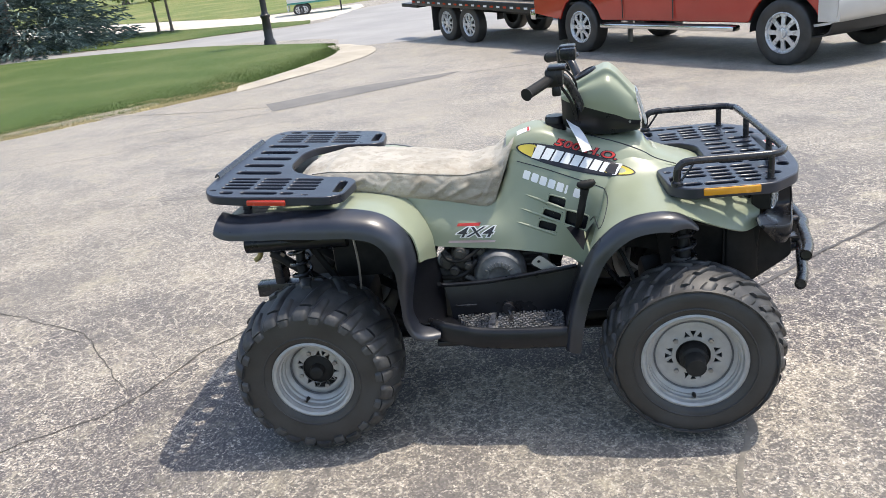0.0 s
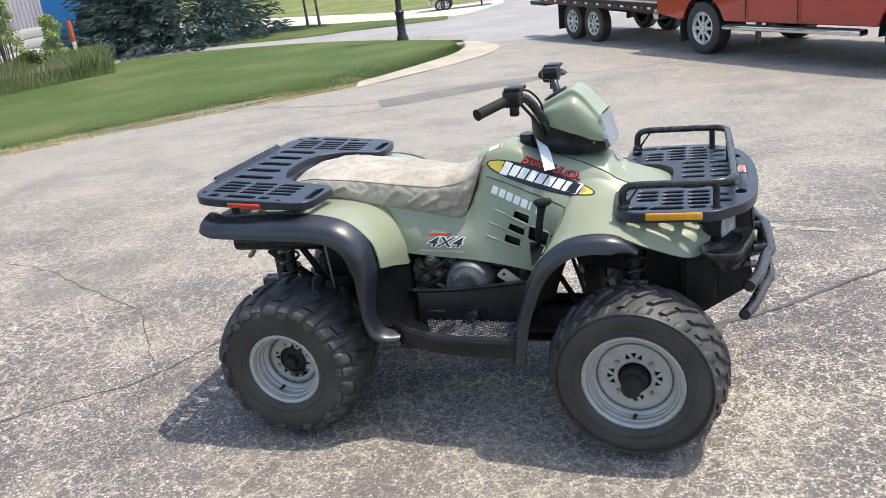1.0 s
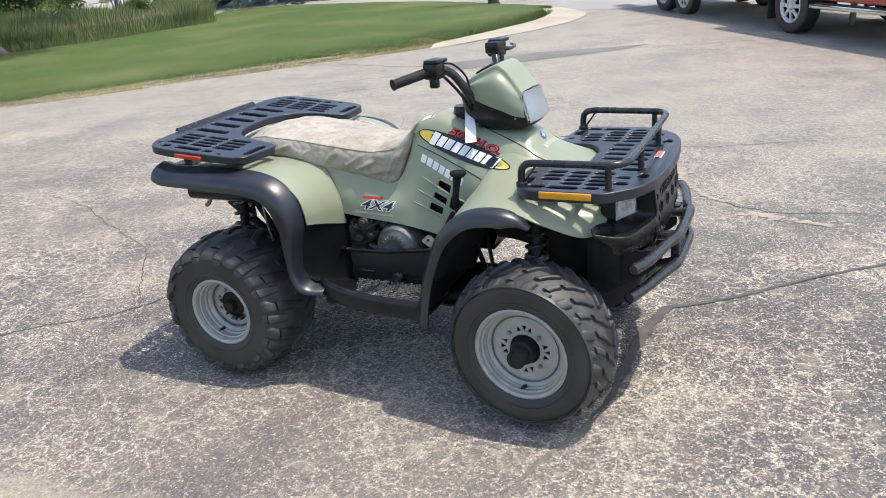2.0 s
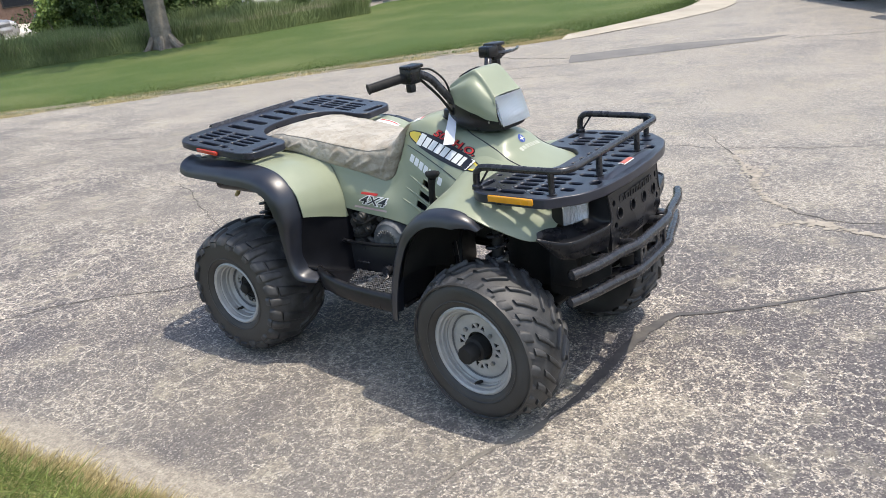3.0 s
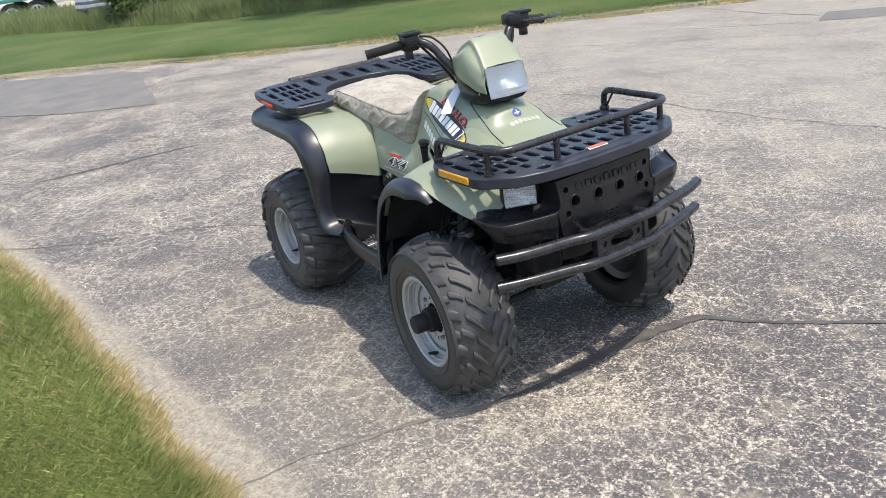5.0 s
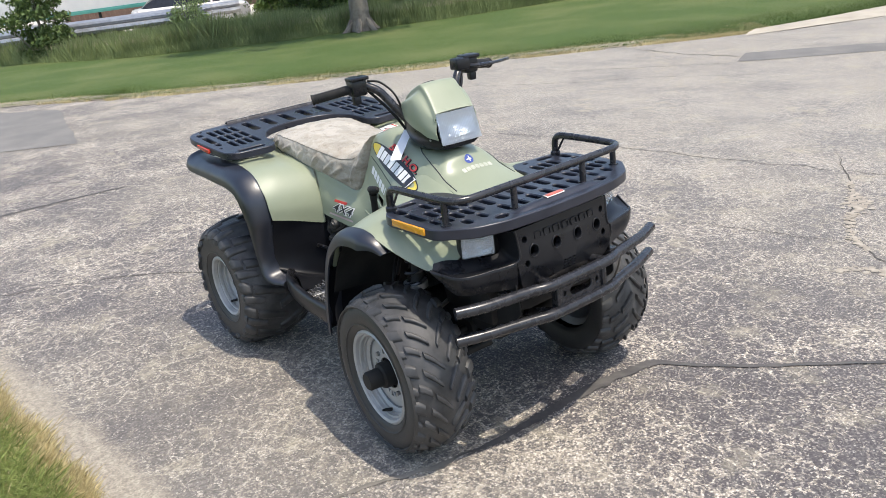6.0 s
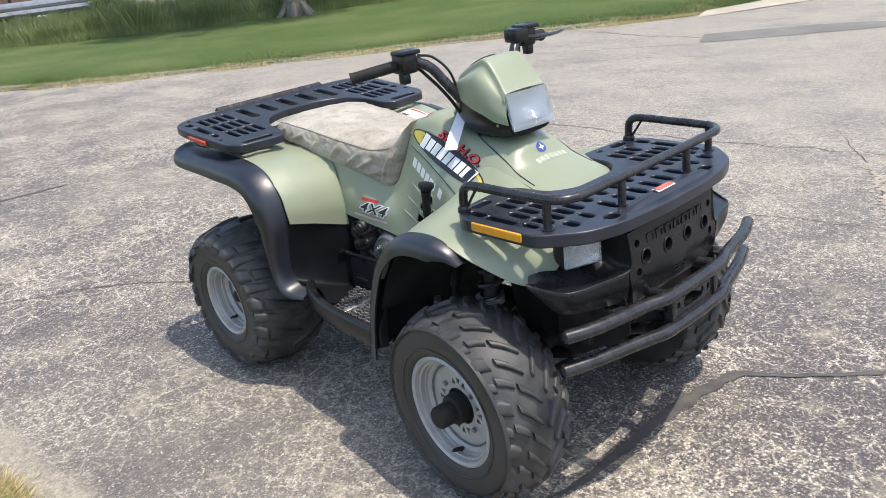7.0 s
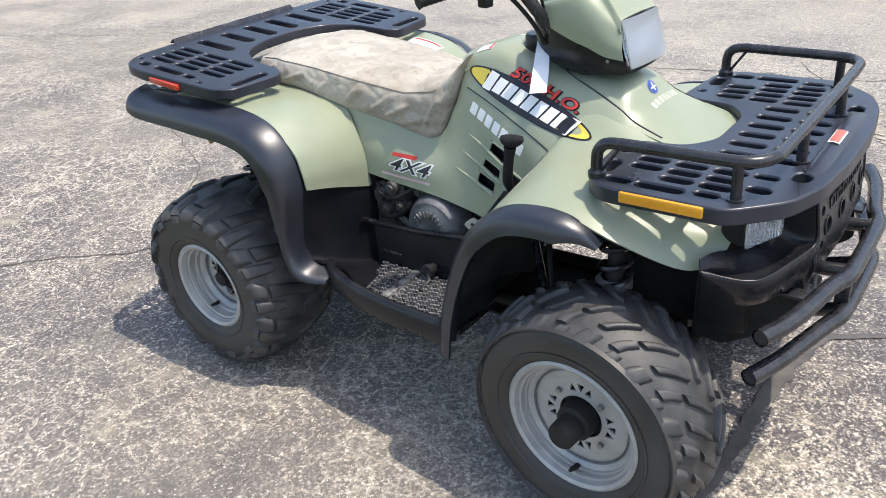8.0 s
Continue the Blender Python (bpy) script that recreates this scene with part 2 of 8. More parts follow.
class Mesh:
    """Vertices and faces, gathered piece by piece."""

    def __init__(self):
        self.v, self.f, self.m = [], [], []

    def grid(self, g, close=False, flip=False, mat=0):
        g = np.asarray(g, float)
        r, c = g.shape[:2]
        base = len(self.v)
        self.v += [tuple(p) for p in g.reshape(-1, 3)]
        for i in range(r - 1):
            for j in range(c if close else c - 1):
                k = (j + 1) % c
                q = (base + i * c + j, base + i * c + k, base + (i + 1) * c + k, base + (i + 1) * c + j)
                self.f.append(q[::-1] if flip else q)
                self.m.append(mat)
        return self

    def face(self, pts, mat=0):
        base = len(self.v)
        self.v += [tuple(p) for p in pts]
        self.f.append(tuple(range(base, base + len(pts))))
        self.m.append(mat)
        return self

    def patch(self, ctrl, nu, nv, flip=False):
        """A smooth sheet through a small grid of control points."""
        c = np.asarray(ctrl, float)
        a = np.array([catmull(row, nv) for row in c])
        b = np.array([catmull(a[:, j], nu) for j in range(nv)]).transpose(1, 0, 2)
        return self.grid(b, flip=flip)

    def tube(self, pts, r, n=10, smooth=0, caps=True, mat=0):
        """A round bar along pts; r is one radius or one for each point."""
        p = catmull(pts, smooth) if smooth else np.asarray(pts, float)
        rr = np.interp(np.linspace(0, 1, len(p)), np.linspace(0, 1, len(np.atleast_1d(r))), np.atleast_1d(r))
        side = None
        rings = []
        for i, q in enumerate(p):
            d = Vector(p[min(i + 1, len(p) - 1)] - p[max(i - 1, 0)]).normalized()
            if side is None:
                side = d.cross(Vector((0, 0, 1)) if abs(d.z) < 0.9 else Vector((1, 0, 0))).normalized()
            side = (side - d * side.dot(d)).normalized()
            up = d.cross(side)
            rings.append([Vector(q) + (side * math.cos(a) + up * math.sin(a)) * rr[i] for a in np.linspace(0, 2 * math.pi, n, endpoint=False)])
        self.grid(rings, close=True, mat=mat)
        if caps:
            self.face(rings[0], mat)
            self.face(rings[-1][::-1], mat)
        return self

    def lathe(self, profile, centre, n=48, axis="y", mat=0, a0=0.0, a1=2 * math.pi):
        """A profile of (radius, along) turned round an axis through centre."""
        full = abs(a1 - a0 - 2 * math.pi) < 1e-6
        rings = []
        for r, h in profile:
            ring = []
            for a in np.linspace(a0, a1, n, endpoint=not full):
                c, s = r * math.cos(a), r * math.sin(a)
                ring.append({"y": (c, h, s), "z": (c, s, h), "x": (h, c, s)}[axis])
            rings.append(np.array(ring) + np.array(centre))
        return self.grid(rings, close=full, mat=mat)

    def box(self, lo, hi, bevel=0.0, mat=0, m=None):
        """A box with chamfered edges."""
        bm = bmesh.new()
        bmesh.ops.create_cube(bm, size=1.0)
        lo, hi = np.array(lo, float), np.array(hi, float)
        for v in bm.verts:
            v.co = Vector((lo + hi) / 2 + np.array(v.co) * (hi - lo))
        if bevel:
            bmesh.ops.bevel(bm, geom=bm.edges[:] + bm.verts[:], offset=bevel, segments=2, profile=0.5, affect="EDGES")
        if m:
            bmesh.ops.transform(bm, matrix=m, verts=bm.verts)
        return self.take(bm, mat)

    def take(self, bm, mat=0):
        base = len(self.v)
        bm.verts.index_update()
        self.v += [tuple(v.co) for v in bm.verts]
        for f in bm.faces:
            self.f.append(tuple(base + v.index for v in f.verts))
            self.m.append(mat)
        bm.free()
        return self

    def plate(self, outline, holes, place, thick):
        """A flat plate with holes: loops in (u, v), set into space by place(u, v, depth); depth runs from 0 to thick."""
        bm = bmesh.new()
        loops = [outline] + list(holes)
        edges = []
        for loop in loops:
            vs = [bm.verts.new((p[0], p[1], 0)) for p in loop]
            edges += [bm.edges.new((vs[i], vs[(i + 1) % len(vs)])) for i in range(len(vs))]
        bmesh.ops.triangle_fill(bm, use_beauty=True, use_dissolve=False, edges=edges)
        bm.verts.index_update()
        top = [tuple(v.co) for v in bm.verts]
        tris = [tuple(v.index for v in f.verts) for f in bm.faces]
        bm.free()
        base = len(self.v)
        n = len(top)
        self.v += [tuple(place(p[0], p[1], 0.0)) for p in top] + [tuple(place(p[0], p[1], thick)) for p in top]
        for t in tris:
            self.f.append(tuple(base + i for i in t))
            self.f.append(tuple(base + n + i for i in t[::-1]))
            self.m += [0, 0]
        k = 0
        for loop in loops:
            c = len(loop)
            for i in range(c):
                a, b = base + k + i, base + k + (i + 1) % c
                self.f.append((a, b, b + n, a + n))
                self.m.append(0)
            k += c
        return self

    def mirrored(self):
        """The same on the other side of the vehicle's middle plane."""
        o = Mesh()
        o.v = [(x, -y, z) for x, y, z in self.v]
        o.f = [f[::-1] for f in self.f]
        o.m = list(self.m)
        return o

    def both(self):
        o = self.mirrored()
        n = len(self.v)
        self.v += o.v
        self.f += [tuple(i + n for i in f) for f in o.f]
        self.m += o.m
        return self

    def turned(self, m):
        self.v = [tuple(m @ Vector(p)) for p in self.v]
        return self

    def data(self, name, mats, angle=40):
        me = bpy.data.meshes.new(name)
        me.from_pydata(self.v, [], self.f)
        for x in mats if isinstance(mats, (list, tuple)) else [mats]:
            me.materials.append(x)
        me.polygons.foreach_set("material_index", self.m)
        bm = bmesh.new()
        bm.from_mesh(me)
        bmesh.ops.remove_doubles(bm, verts=bm.verts, dist=1e-5)
        bmesh.ops.recalc_face_normals(bm, faces=bm.faces)
        for f in bm.faces:
            f.smooth = True
        lim = radians(angle)
        for e in bm.edges:
            e.smooth = len(e.link_faces) == 2 and e.calc_face_angle(0) < lim
        bm.to_mesh(me)
        bm.free()
        return me


def part(name, mesh, mats, parent, label="", thick=0.0, bevel=0.0, angle=40, base=None):
    """Links one mesh as a part under a thing or a part; thick gives a sheet its depth, bevel rounds its edges."""
    ob = new(name, mesh.data(name, mats, angle) if isinstance(mesh, Mesh) else mesh)
    if parent is not None:
        ob.parent = parent
        ob.matrix_parent_inverse = parent.matrix_world.inverted() if base is None else base
    if label:
        tagged(ob, label)
    if thick:
        s = ob.modifiers.new("thickness", "SOLIDIFY")
        s.thickness, s.offset = thick, 0
    if bevel:
        b = ob.modifiers.new("edges", "BEVEL")
        b.width, b.segments, b.limit_method, b.angle_limit = bevel, 2, "ANGLE", radians(40)
    return ob


def thing(name, label, category, group="", at=(0, 0, 0), kind=""):
    """An Empty at the base of a thing that parents its parts."""
    ob = new(name)
    ob.empty_display_size = 0.1
    ob.location = at
    bpy.context.view_layer.update()
    return tagged(ob, label, category, group, kind)


def solo(name, mesh, mats, label, category, group="", kind="", angle=40, **kw):
    return tagged(part(name, mesh, mats, None, angle=angle, **kw), label, category, group, kind)


def pill(u, v, lu, lv, n=5):
    """A slot with round ends round (u, v), as a loop."""
    r = min(lu, lv) / 2
    out = []
    for sx, sy, a0 in ((1, 1, 0), (-1, 1, 90), (-1, -1, 180), (1, -1, 270)):
        for k in range(n):
            a = radians(a0 + 90 * k / (n - 1) * 0.999)
            out.append((u + sx * (lu / 2 - r) + r * math.cos(a), v + sy * (lv / 2 - r) + r * math.sin(a)))
    return out


def rounded(pts, r=0.03, n=4):
    """A polygon with rounded corners, as a loop."""
    out = []
    p = [Vector(q) for q in pts]
    for i, c in enumerate(p):
        a, b = p[i - 1] - c, p[(i + 1) % len(p)] - c
        k = min(r, a.length * 0.45, b.length * 0.45)
        s, e = c + a.normalized() * k, c + b.normalized() * k
        for t in np.linspace(0, 1, n):
            out.append(tuple(s * (1 - t) ** 2 + c * 2 * t * (1 - t) + e * t * t))
    return out


# ---- the ground ----


def ground_z(x, y):
    """The driveway: level under the vehicle, falling gently away from it."""
    s = min(max(0.0, y - 1.0), 6.8)
    return -0.0345 * s - 0.0065 * min(max(0.0, y - 7.8), 12.0)


def sheet(name, edge, back, nu, nv, lift, mats, label, category, kind="structure", rough=0.0):
    """A piece of ground between two curves, laid on the driveway."""
    a, b = catmull(edge, nu), catmull(back, nu)
    g = []
    for i in range(nu):
        row = []
        for k in range(nv):
            t = k / (nv - 1)
            x, y = a[i][0] * (1 - t) + b[i][0] * t, a[i][1] * (1 - t) + b[i][1] * t
            w = noise.noise((x * 1.7, y * 1.7, 3.1)) * rough
            row.append((x + w * (k == 0), y + w * (k == 0), ground_z(x, y) + lift * min(1.0, 0.25 + 3 * t) + 0.3 * lift * noise.noise((x * 0.8, y * 0.8, 0))))
        g.append(row)
    return solo(name, Mesh().grid(g), mats, label, category, kind=kind, angle=180)


axis = sorted({round(s * 0.5 * (math.exp(k * 0.128) - 1), 3) for k in range(52) for s in (1, -1)})
ground_mesh = Mesh().grid([[(x, y, ground_z(x, y)) for y in axis] for x in axis])
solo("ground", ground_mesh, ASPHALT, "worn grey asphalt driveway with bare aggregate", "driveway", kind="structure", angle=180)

# ---- lawns, verges and seams in the driveway ----


def lawn(name, a, b, dry, scale=1.0):
    n = Nodes(name)
    broad, fine = n.noise(0.45 * scale, 5), n.noise(38.0, 5, 0.7)
    col = n.mix(n.ramp(fine, [(0.35, 0.0), (0.65, 1.0)]), a, b)
    col = n.mix(n.ramp(broad, [(0.44, 0.0), (0.66, 0.6)]), col, dry)
    n.put(Base_Color=col, Roughness=0.85, Specular_IOR_Level=0.2)
    n.bump(fine, 0.8, 0.03)
    return n.mat


TURF = lawn("mown_turf", (0.048, 0.084, 0.021), (0.094, 0.138, 0.040), (0.150, 0.168, 0.064))
# a brighter copy of the turf, with the far lawn's sunlit look in its colour
PALE_TURF = lawn("turf_in_sunlit_tone", (0.10, 0.15, 0.04), (0.19, 0.22, 0.08), (0.30, 0.27, 0.12))
SAND = plain("sandy_grit", (0.17, 0.152, 0.105), (0.29, 0.255, 0.18), 0.95, scale=3.5, grain=90, bump=0.6, distance=0.006)
CONCRETE = plain("old_concrete", (0.33, 0.292, 0.228), (0.45, 0.405, 0.325), 0.9, scale=1.6, grain=70, bump=0.4, distance=0.004)
PATCH = plain("newer_asphalt", (0.135, 0.128, 0.117), (0.205, 0.193, 0.174), 0.85, scale=2.2, grain=110, bump=0.5, distance=0.004)
TAR = plain("crack_tar", (0.055, 0.052, 0.050), (0.118, 0.108, 0.098), 0.78, scale=16, grain=80, bump=0.4, distance=0.003)
DEEP = plain("deep_black_plastic", (0.005, 0.0055, 0.0075), (0.009, 0.0095, 0.012), 0.36, scale=9, grain=300, bump=0.08, gloss=0.22)
CRACK = plain("open_crack", (0.05, 0.046, 0.04), (0.13, 0.118, 0.10), 0.95, scale=14, grain=90, bump=0.5)
ROADWAY = plain("pale_road", (0.25, 0.245, 0.235), (0.33, 0.32, 0.305), 0.9, scale=0.6, grain=60, bump=0.3, distance=0.004)
GRAVEL = plain("pale_gravel", (0.48, 0.44, 0.36), (0.60, 0.56, 0.48), 0.95, scale=0.9, grain=30, bump=0.4, distance=0.01)

drive_edge = [(-44, -26), (-24, -9.4), (-12.9, 0.5), (-10.8, 2.3), (-8.75, 5.1), (-7.4, 7.4), (-5.75, 9.35), (-4.95, 10.5), (-4.35, 12.2), (-4.05, 14.4), (-4.6, 16.4)]
lawn_back = [(-60, -20), (-36, -4), (-21.5, 4.0), (-19.3, 6.5), (-17.3, 9.8), (-15.8, 12.5), (-15.3, 15.6), (-16.9, 20.0), (-13.0, 20.4), (-9.3, 19.4), (-6.0, 17.3)]
lawn_edge = [(x - 0.16, y + 0.16) for x, y in drive_edge[:7]] + drive_edge[7:]
sheet("lawn", lawn_edge, lawn_back, 160, 24, 0.05, TURF, "mown green lawn beside the driveway", "lawn", rough=0.10)
sand_out = [(x + 0.03, y - 0.03) for x, y in drive_edge[:7]]
sheet("verge", sand_out, [(x - 0.26, y + 0.26) for x, y in drive_edge[:7]], 120, 5, 0.03, SAND, "sandy strip along the lawn's edge", "verge", rough=0.20)
tip = [(-4.75, 10.0), (-4.2, 10.9), (-3.55, 12.2), (-3.15, 13.6), (-3.35, 14.9), (-4.1, 16.0)]
tip_in = [(-4.9, 10.5), (-4.6, 11.3), (-4.3, 12.4), (-4.05, 13.6), (-4.1, 14.6), (-4.6, 15.8)]
sheet("kerb_apron", tip, tip_in, 40, 6, 0.035, CONCRETE, "pale concrete apron round the lawn's tip", "kerb", rough=0.03)
bank_edge = [(-14.0, -4.6), (-6.0, -2.45), (-2.5, -1.79), (-1.5, -1.645), (-0.4, -1.545), (0.15, -1.525), (0.50, -1.475), (0.76, -1.45), (0.93, -1.75), (0.98, -2.6), (1.0, -3.6)]
bank_back = [(-14.0, -12), (-6.0, -8), (-3.2, -6), (-2.2, -5), (-1.5, -4.6), (-1.0, -4.4), (-0.6, -4.2), (-0.3, -4.2), (-0.1, -4.2), (0.2, -4.2), (0.4, -4.2)]
bank_edge = [(x, y + 0.045 * noise.noise((x * 3.3, 1.7, 0.0)) + 0.030 * noise.noise((x * 9.0, 4.1, 0.0))) for x, y in catmull(bank_edge, 90)]
bank_back = [tuple(q) for q in catmull(bank_back, 90)]
sheet("grass_bank", bank_edge, bank_back, 140, 26, 0.03, TURF, "rough grass bank at the driveway's edge", "lawn", rough=0.05)
sheet("bank_lawn", [(x, y + 0.25) for x, y in bank_back[::9]], [(-16, -40), (-10, -40), (-6, -40), (-4, -40), (-3, -40), (-2, -40), (-1, -40), (0, -40), (0.4, -40), (0.7, -40), (1.0, -40)], 40, 20, 0.025, TURF, "rough grass behind the bank", "lawn", rough=0.05)
sheet("road", [(-60, 26), (-30, 22), (-14, 20.2), (-9, 19.8), (-5.2, 18.2), (-3.4, 15.5), (4, 17), (14, 24)],
      [(-60, 31), (-30, 26), (-14, 22.2), (-10, 23.0), (-6.8, 24.2), (-6.0, 30), (4, 38), (20, 40)], 70, 8, 0.006, ROADWAY, "pale grey side road", "road")
sheet("verge_lawn", [(-60, 31.4), (-30, 26.4), (-14, 22.6), (-10, 23.4), (-7.2, 24.2)], [(-60, 40), (-30, 33), (-17, 29), (-12, 26.8), (-7.4, 25.0)], 60, 8, 0.06, TURF, "grass verge across the side road", "lawn", rough=0.05)
sheet("gravel_lot", [(-60, 40.5), (-30, 33.5), (-17, 29.4), (-12, 27.2), (-7.4, 25.4), (-6.5, 30)], [(-60, 62), (-34, 46), (-22, 38), (-16, 34), (-11.5, 31.0), (-7, 32)], 40, 6, 0.02, GRAVEL, "sunlit pale gravel lot", "lot")
sheet("far_lawn", [(-90, 62), (-34, 46.5), (-22, 38.4), (-16, 34.4), (-11.5, 31.4), (-4, 36), (10, 42), (40, 46)], [(-120, 140), (-60, 140), (-40, 120), (-20, 120), (0, 120), (20, 120), (60, 120), (120, 110)], 50, 8, 0.05, PALE_TURF, "far lawn with a sunlit look in its colour", "lawn")
sheet("back_lot", [(-62, -22), (-40, -3), (-26, 6), (-24, 10), (-22, 14), (-19.5, 19.4)], [(-120, 0), (-80, 18), (-60, 24), (-50, 30), (-44, 34), (-36, 24)], 40, 8, 0.02, GRAVEL, "gravel yard behind the weeds", "lot")


def flat_patch(name, loop, mat, label, lift):
    """A repair in the driveway: an uneven polygon laid over it."""
    pts = []
    for i, p in enumerate(loop):
        q = loop[(i + 1) % len(loop)]
        for t in np.linspace(0, 1, 14, endpoint=False):
            x, y = p[0] + (q[0] - p[0]) * t, p[1] + (q[1] - p[1]) * t
            pts.append((x + 0.05 * noise.noise((x * 2, y * 2, 1)), y + 0.05 * noise.noise((x * 2, y * 2, 5))))
    c = np.mean(np.array(pts), axis=0)
    m = Mesh().grid([[(c[0] + (x - c[0]) * s, c[1] + (y - c[1]) * s, ground_z(c[0] + (x - c[0]) * s, c[1] + (y - c[1]) * s) + lift) for x, y in pts] for s in (1, 0.8, 0.6, 0.4, 0.2, 0.01)], close=True)
    return solo(name, m, mat, label, "road patch", kind="structure", angle=180)


flat_patch("asphalt_patch", [(-3.45, 7.78), (-3.75, 8.45), (-2.6, 9.35), (-1.0, 9.95), (-1.3, 9.45)], PATCH, "darker asphalt repair patch", 0.004)
flat_patch("asphalt_patch", [(-7.35, 0.42), (-10.9, 1.05), (-14.5, -1.2), (-12.5, -3.2), (-8.2, -0.55)], PATCH, "darker asphalt repair patch", 0.006)


def crack(name, path, width, mat, label, n=60, wander=0.02, lift=0.003):
    """A crack or its tar filling: a ragged ribbon along a path; width is a number or a function of the place."""
    p = catmull(path, n)
    rows = []
    for i, (x, y) in enumerate(p):
        d = p[min(i + 1, n - 1)] - p[max(i - 1, 0)]
        d /= np.linalg.norm(d)
        off = wander * (noise.noise((x * 5, y * 5, 2)) + 0.5 * noise.noise((x * 17, y * 17, 4)))
        w = (width(x, y) if callable(width) else width) * (0.7 + 0.8 * abs(noise.noise((x * 9, y * 9, 9))) + 0.7 * abs(noise.noise((x * 41, y * 41, 3)))) * min(1, 6 * i / n + 0.2, 6 * (n - 1 - i) / n + 0.2)
        rows.append([(x - d[1] * (off + s * w / 2), y + d[0] * (off + s * w / 2), ground_z(x, y) + lift) for s in (-1, 0, 1)])
    return solo(name, Mesh().grid(rows), mat, label, "crack", group="cracks in the driveway", kind="structure", angle=180)


crack("tar_seam", [(9.0, 5.8), (5.0, 3.5), (2.6, 1.86), (1.75, 1.18), (1.55, 1.015), (1.40, 0.87), (1.225, 0.71), (1.045, 0.58), (0.945, 0.505), (0.918, 0.40), (0.893, 0.255), (0.880, 0.11), (0.888, -0.05), (0.880, -0.28), (0.850, -0.43)], lambda x, y: 0.021 + 0.024 * max(0.0, min(1.0, (1.06 - x) / 0.13)) - 0.022 * max(0.0, min(1.0, (-0.2 - y) / 0.2)), TAR, "dark tar-filled crack across the asphalt", 420, 0.012, 0.004)
SILT = plain("silted_crack", (0.12, 0.110, 0.095), (0.26, 0.232, 0.188), 0.95, scale=14, grain=90, bump=0.5)
crack("asphalt_crack", [(0.865, -0.36), (0.832, -0.50), (0.75, -0.74), (0.70, -0.90), (0.682, -1.0), (0.662, -1.12), (0.645, -1.32), (0.62, -1.42)], lambda x, y: 0.026 - 0.019 * max(0.0, min(1.0, (-0.5 - y) / 0.45)), SILT, "crack silted with pale grit in worn asphalt", 90, 0.03)
crack("asphalt_crack", [(-3.4, -2.2), (-2.61, -1.40), (-2.08, -0.58), (-1.62, -0.18), (-1.42, 0.28), (-1.1, 0.70), (-0.4, 1.05)], 0.0090, CRACK, "open crack in worn asphalt", 120, 0.028)
crack("asphalt_crack", [(-1.58, -0.12), (-1.74, 0.04), (-1.90, 0.22), (-2.2, 0.55), (-2.66, 0.78), (-3.5, 1.2), (-4.6, 1.5)], 0.0060, CRACK, "open crack in worn asphalt", 110, 0.025)
crack("tar_seam", [(-4.66, -1.3), (-4.62, -0.95), (-4.58, -0.4), (-4.5, 0.15)], 0.045, TAR, "dark tar-filled crack across the asphalt", 60, 0.02, 0.004)
crack("asphalt_crack", [(2.6, 2.3), (1.5, 1.99), (1.16, 2.02), (1.00, 2.16), (0.87, 2.25), (0.70, 2.55), (0.57, 2.85), (0.35, 3.23), (0.21, 3.46), (-0.15, 4.0)], 0.0085, CRACK, "open crack in worn asphalt", 130, 0.03)
DRIFT = plain("pale_washed_sand", (0.27, 0.238, 0.19), (0.42, 0.372, 0.30), 0.95, scale=22, grain=90, bump=0.2, distance=0.002)


def sand_drift(path, count):
    """Pale sand washed along a crack: many thin ragged crumbs and films, thickest where the path's width is largest."""
    rng = np.random.default_rng(31)
    p = catmull(path, 60)
    m = Mesh()
    for k in range(count):
        x, y, w = p[int(rng.integers(0, 60))]
        x, y = x + rng.normal(0, w), y + rng.normal(0, w)
        r, turn = rng.uniform(0.005, 0.013) + 0.45 * w * rng.random(), rng.uniform(0, 6.28)
        ring = [(math.cos(a), math.sin(a), r * rng.uniform(0.55, 1.3)) for a in np.linspace(0, 2 * math.pi, 9, endpoint=False) + turn]
        z = ground_z(x, y) + 0.003 + 0.000012 * k
        m.grid([[(x + c * q * f, y + d * q * f, z + 0.0003 * (1 - f)) for c, d, q in ring] for f in (1.0, 0.02)], close=True)
    return solo("sand_drift", m, DRIFT, "pale sand washed along an asphalt crack", "sand", kind="stuff", angle=180)


sand_drift([(0.35, 3.23, 0.008), (0.46, 3.04, 0.012), (0.58, 2.85, 0.034), (0.68, 2.62, 0.020), (0.74, 2.46, 0.012), (0.87, 2.25, 0.012), (1.0, 2.13, 0.008)], 210)
sand_drift([(1.02, 1.80, 0.012), (1.19, 1.91, 0.026), (1.30, 1.87, 0.024), (1.45, 1.83, 0.014), (1.60, 1.79, 0.012)], 130)
crack("asphalt_crack", [(-0.1, 1.95), (0.45, 2.10), (0.67, 2.11), (0.90, 2.20)], 0.0050, CRACK, "open crack in worn asphalt", 80, 0.06)
crack("asphalt_crack", [(-5.2, 6.6), (-4.2, 7.2), (-3.4, 7.75)], 0.0150, CRACK, "open crack in worn asphalt", 60, 0.06)
crack("asphalt_crack", [(-1.1, 9.6), (0.5, 10.1), (2.2, 10.6)], 0.0150, CRACK, "open crack in worn asphalt", 60, 0.06)
crack("asphalt_crack", [(-5.9, 8.6), (-4.7, 8.3), (-3.5, 8.2)], 0.0200, CRACK, "open crack in worn asphalt", 60, 0.06)
crack("asphalt_crack", [(-6.8, 4.6), (-5.0, 5.4), (-3.6, 6.5), (-2.6, 6.9)], 0.0110, CRACK, "open crack in worn asphalt", 90, 0.12)
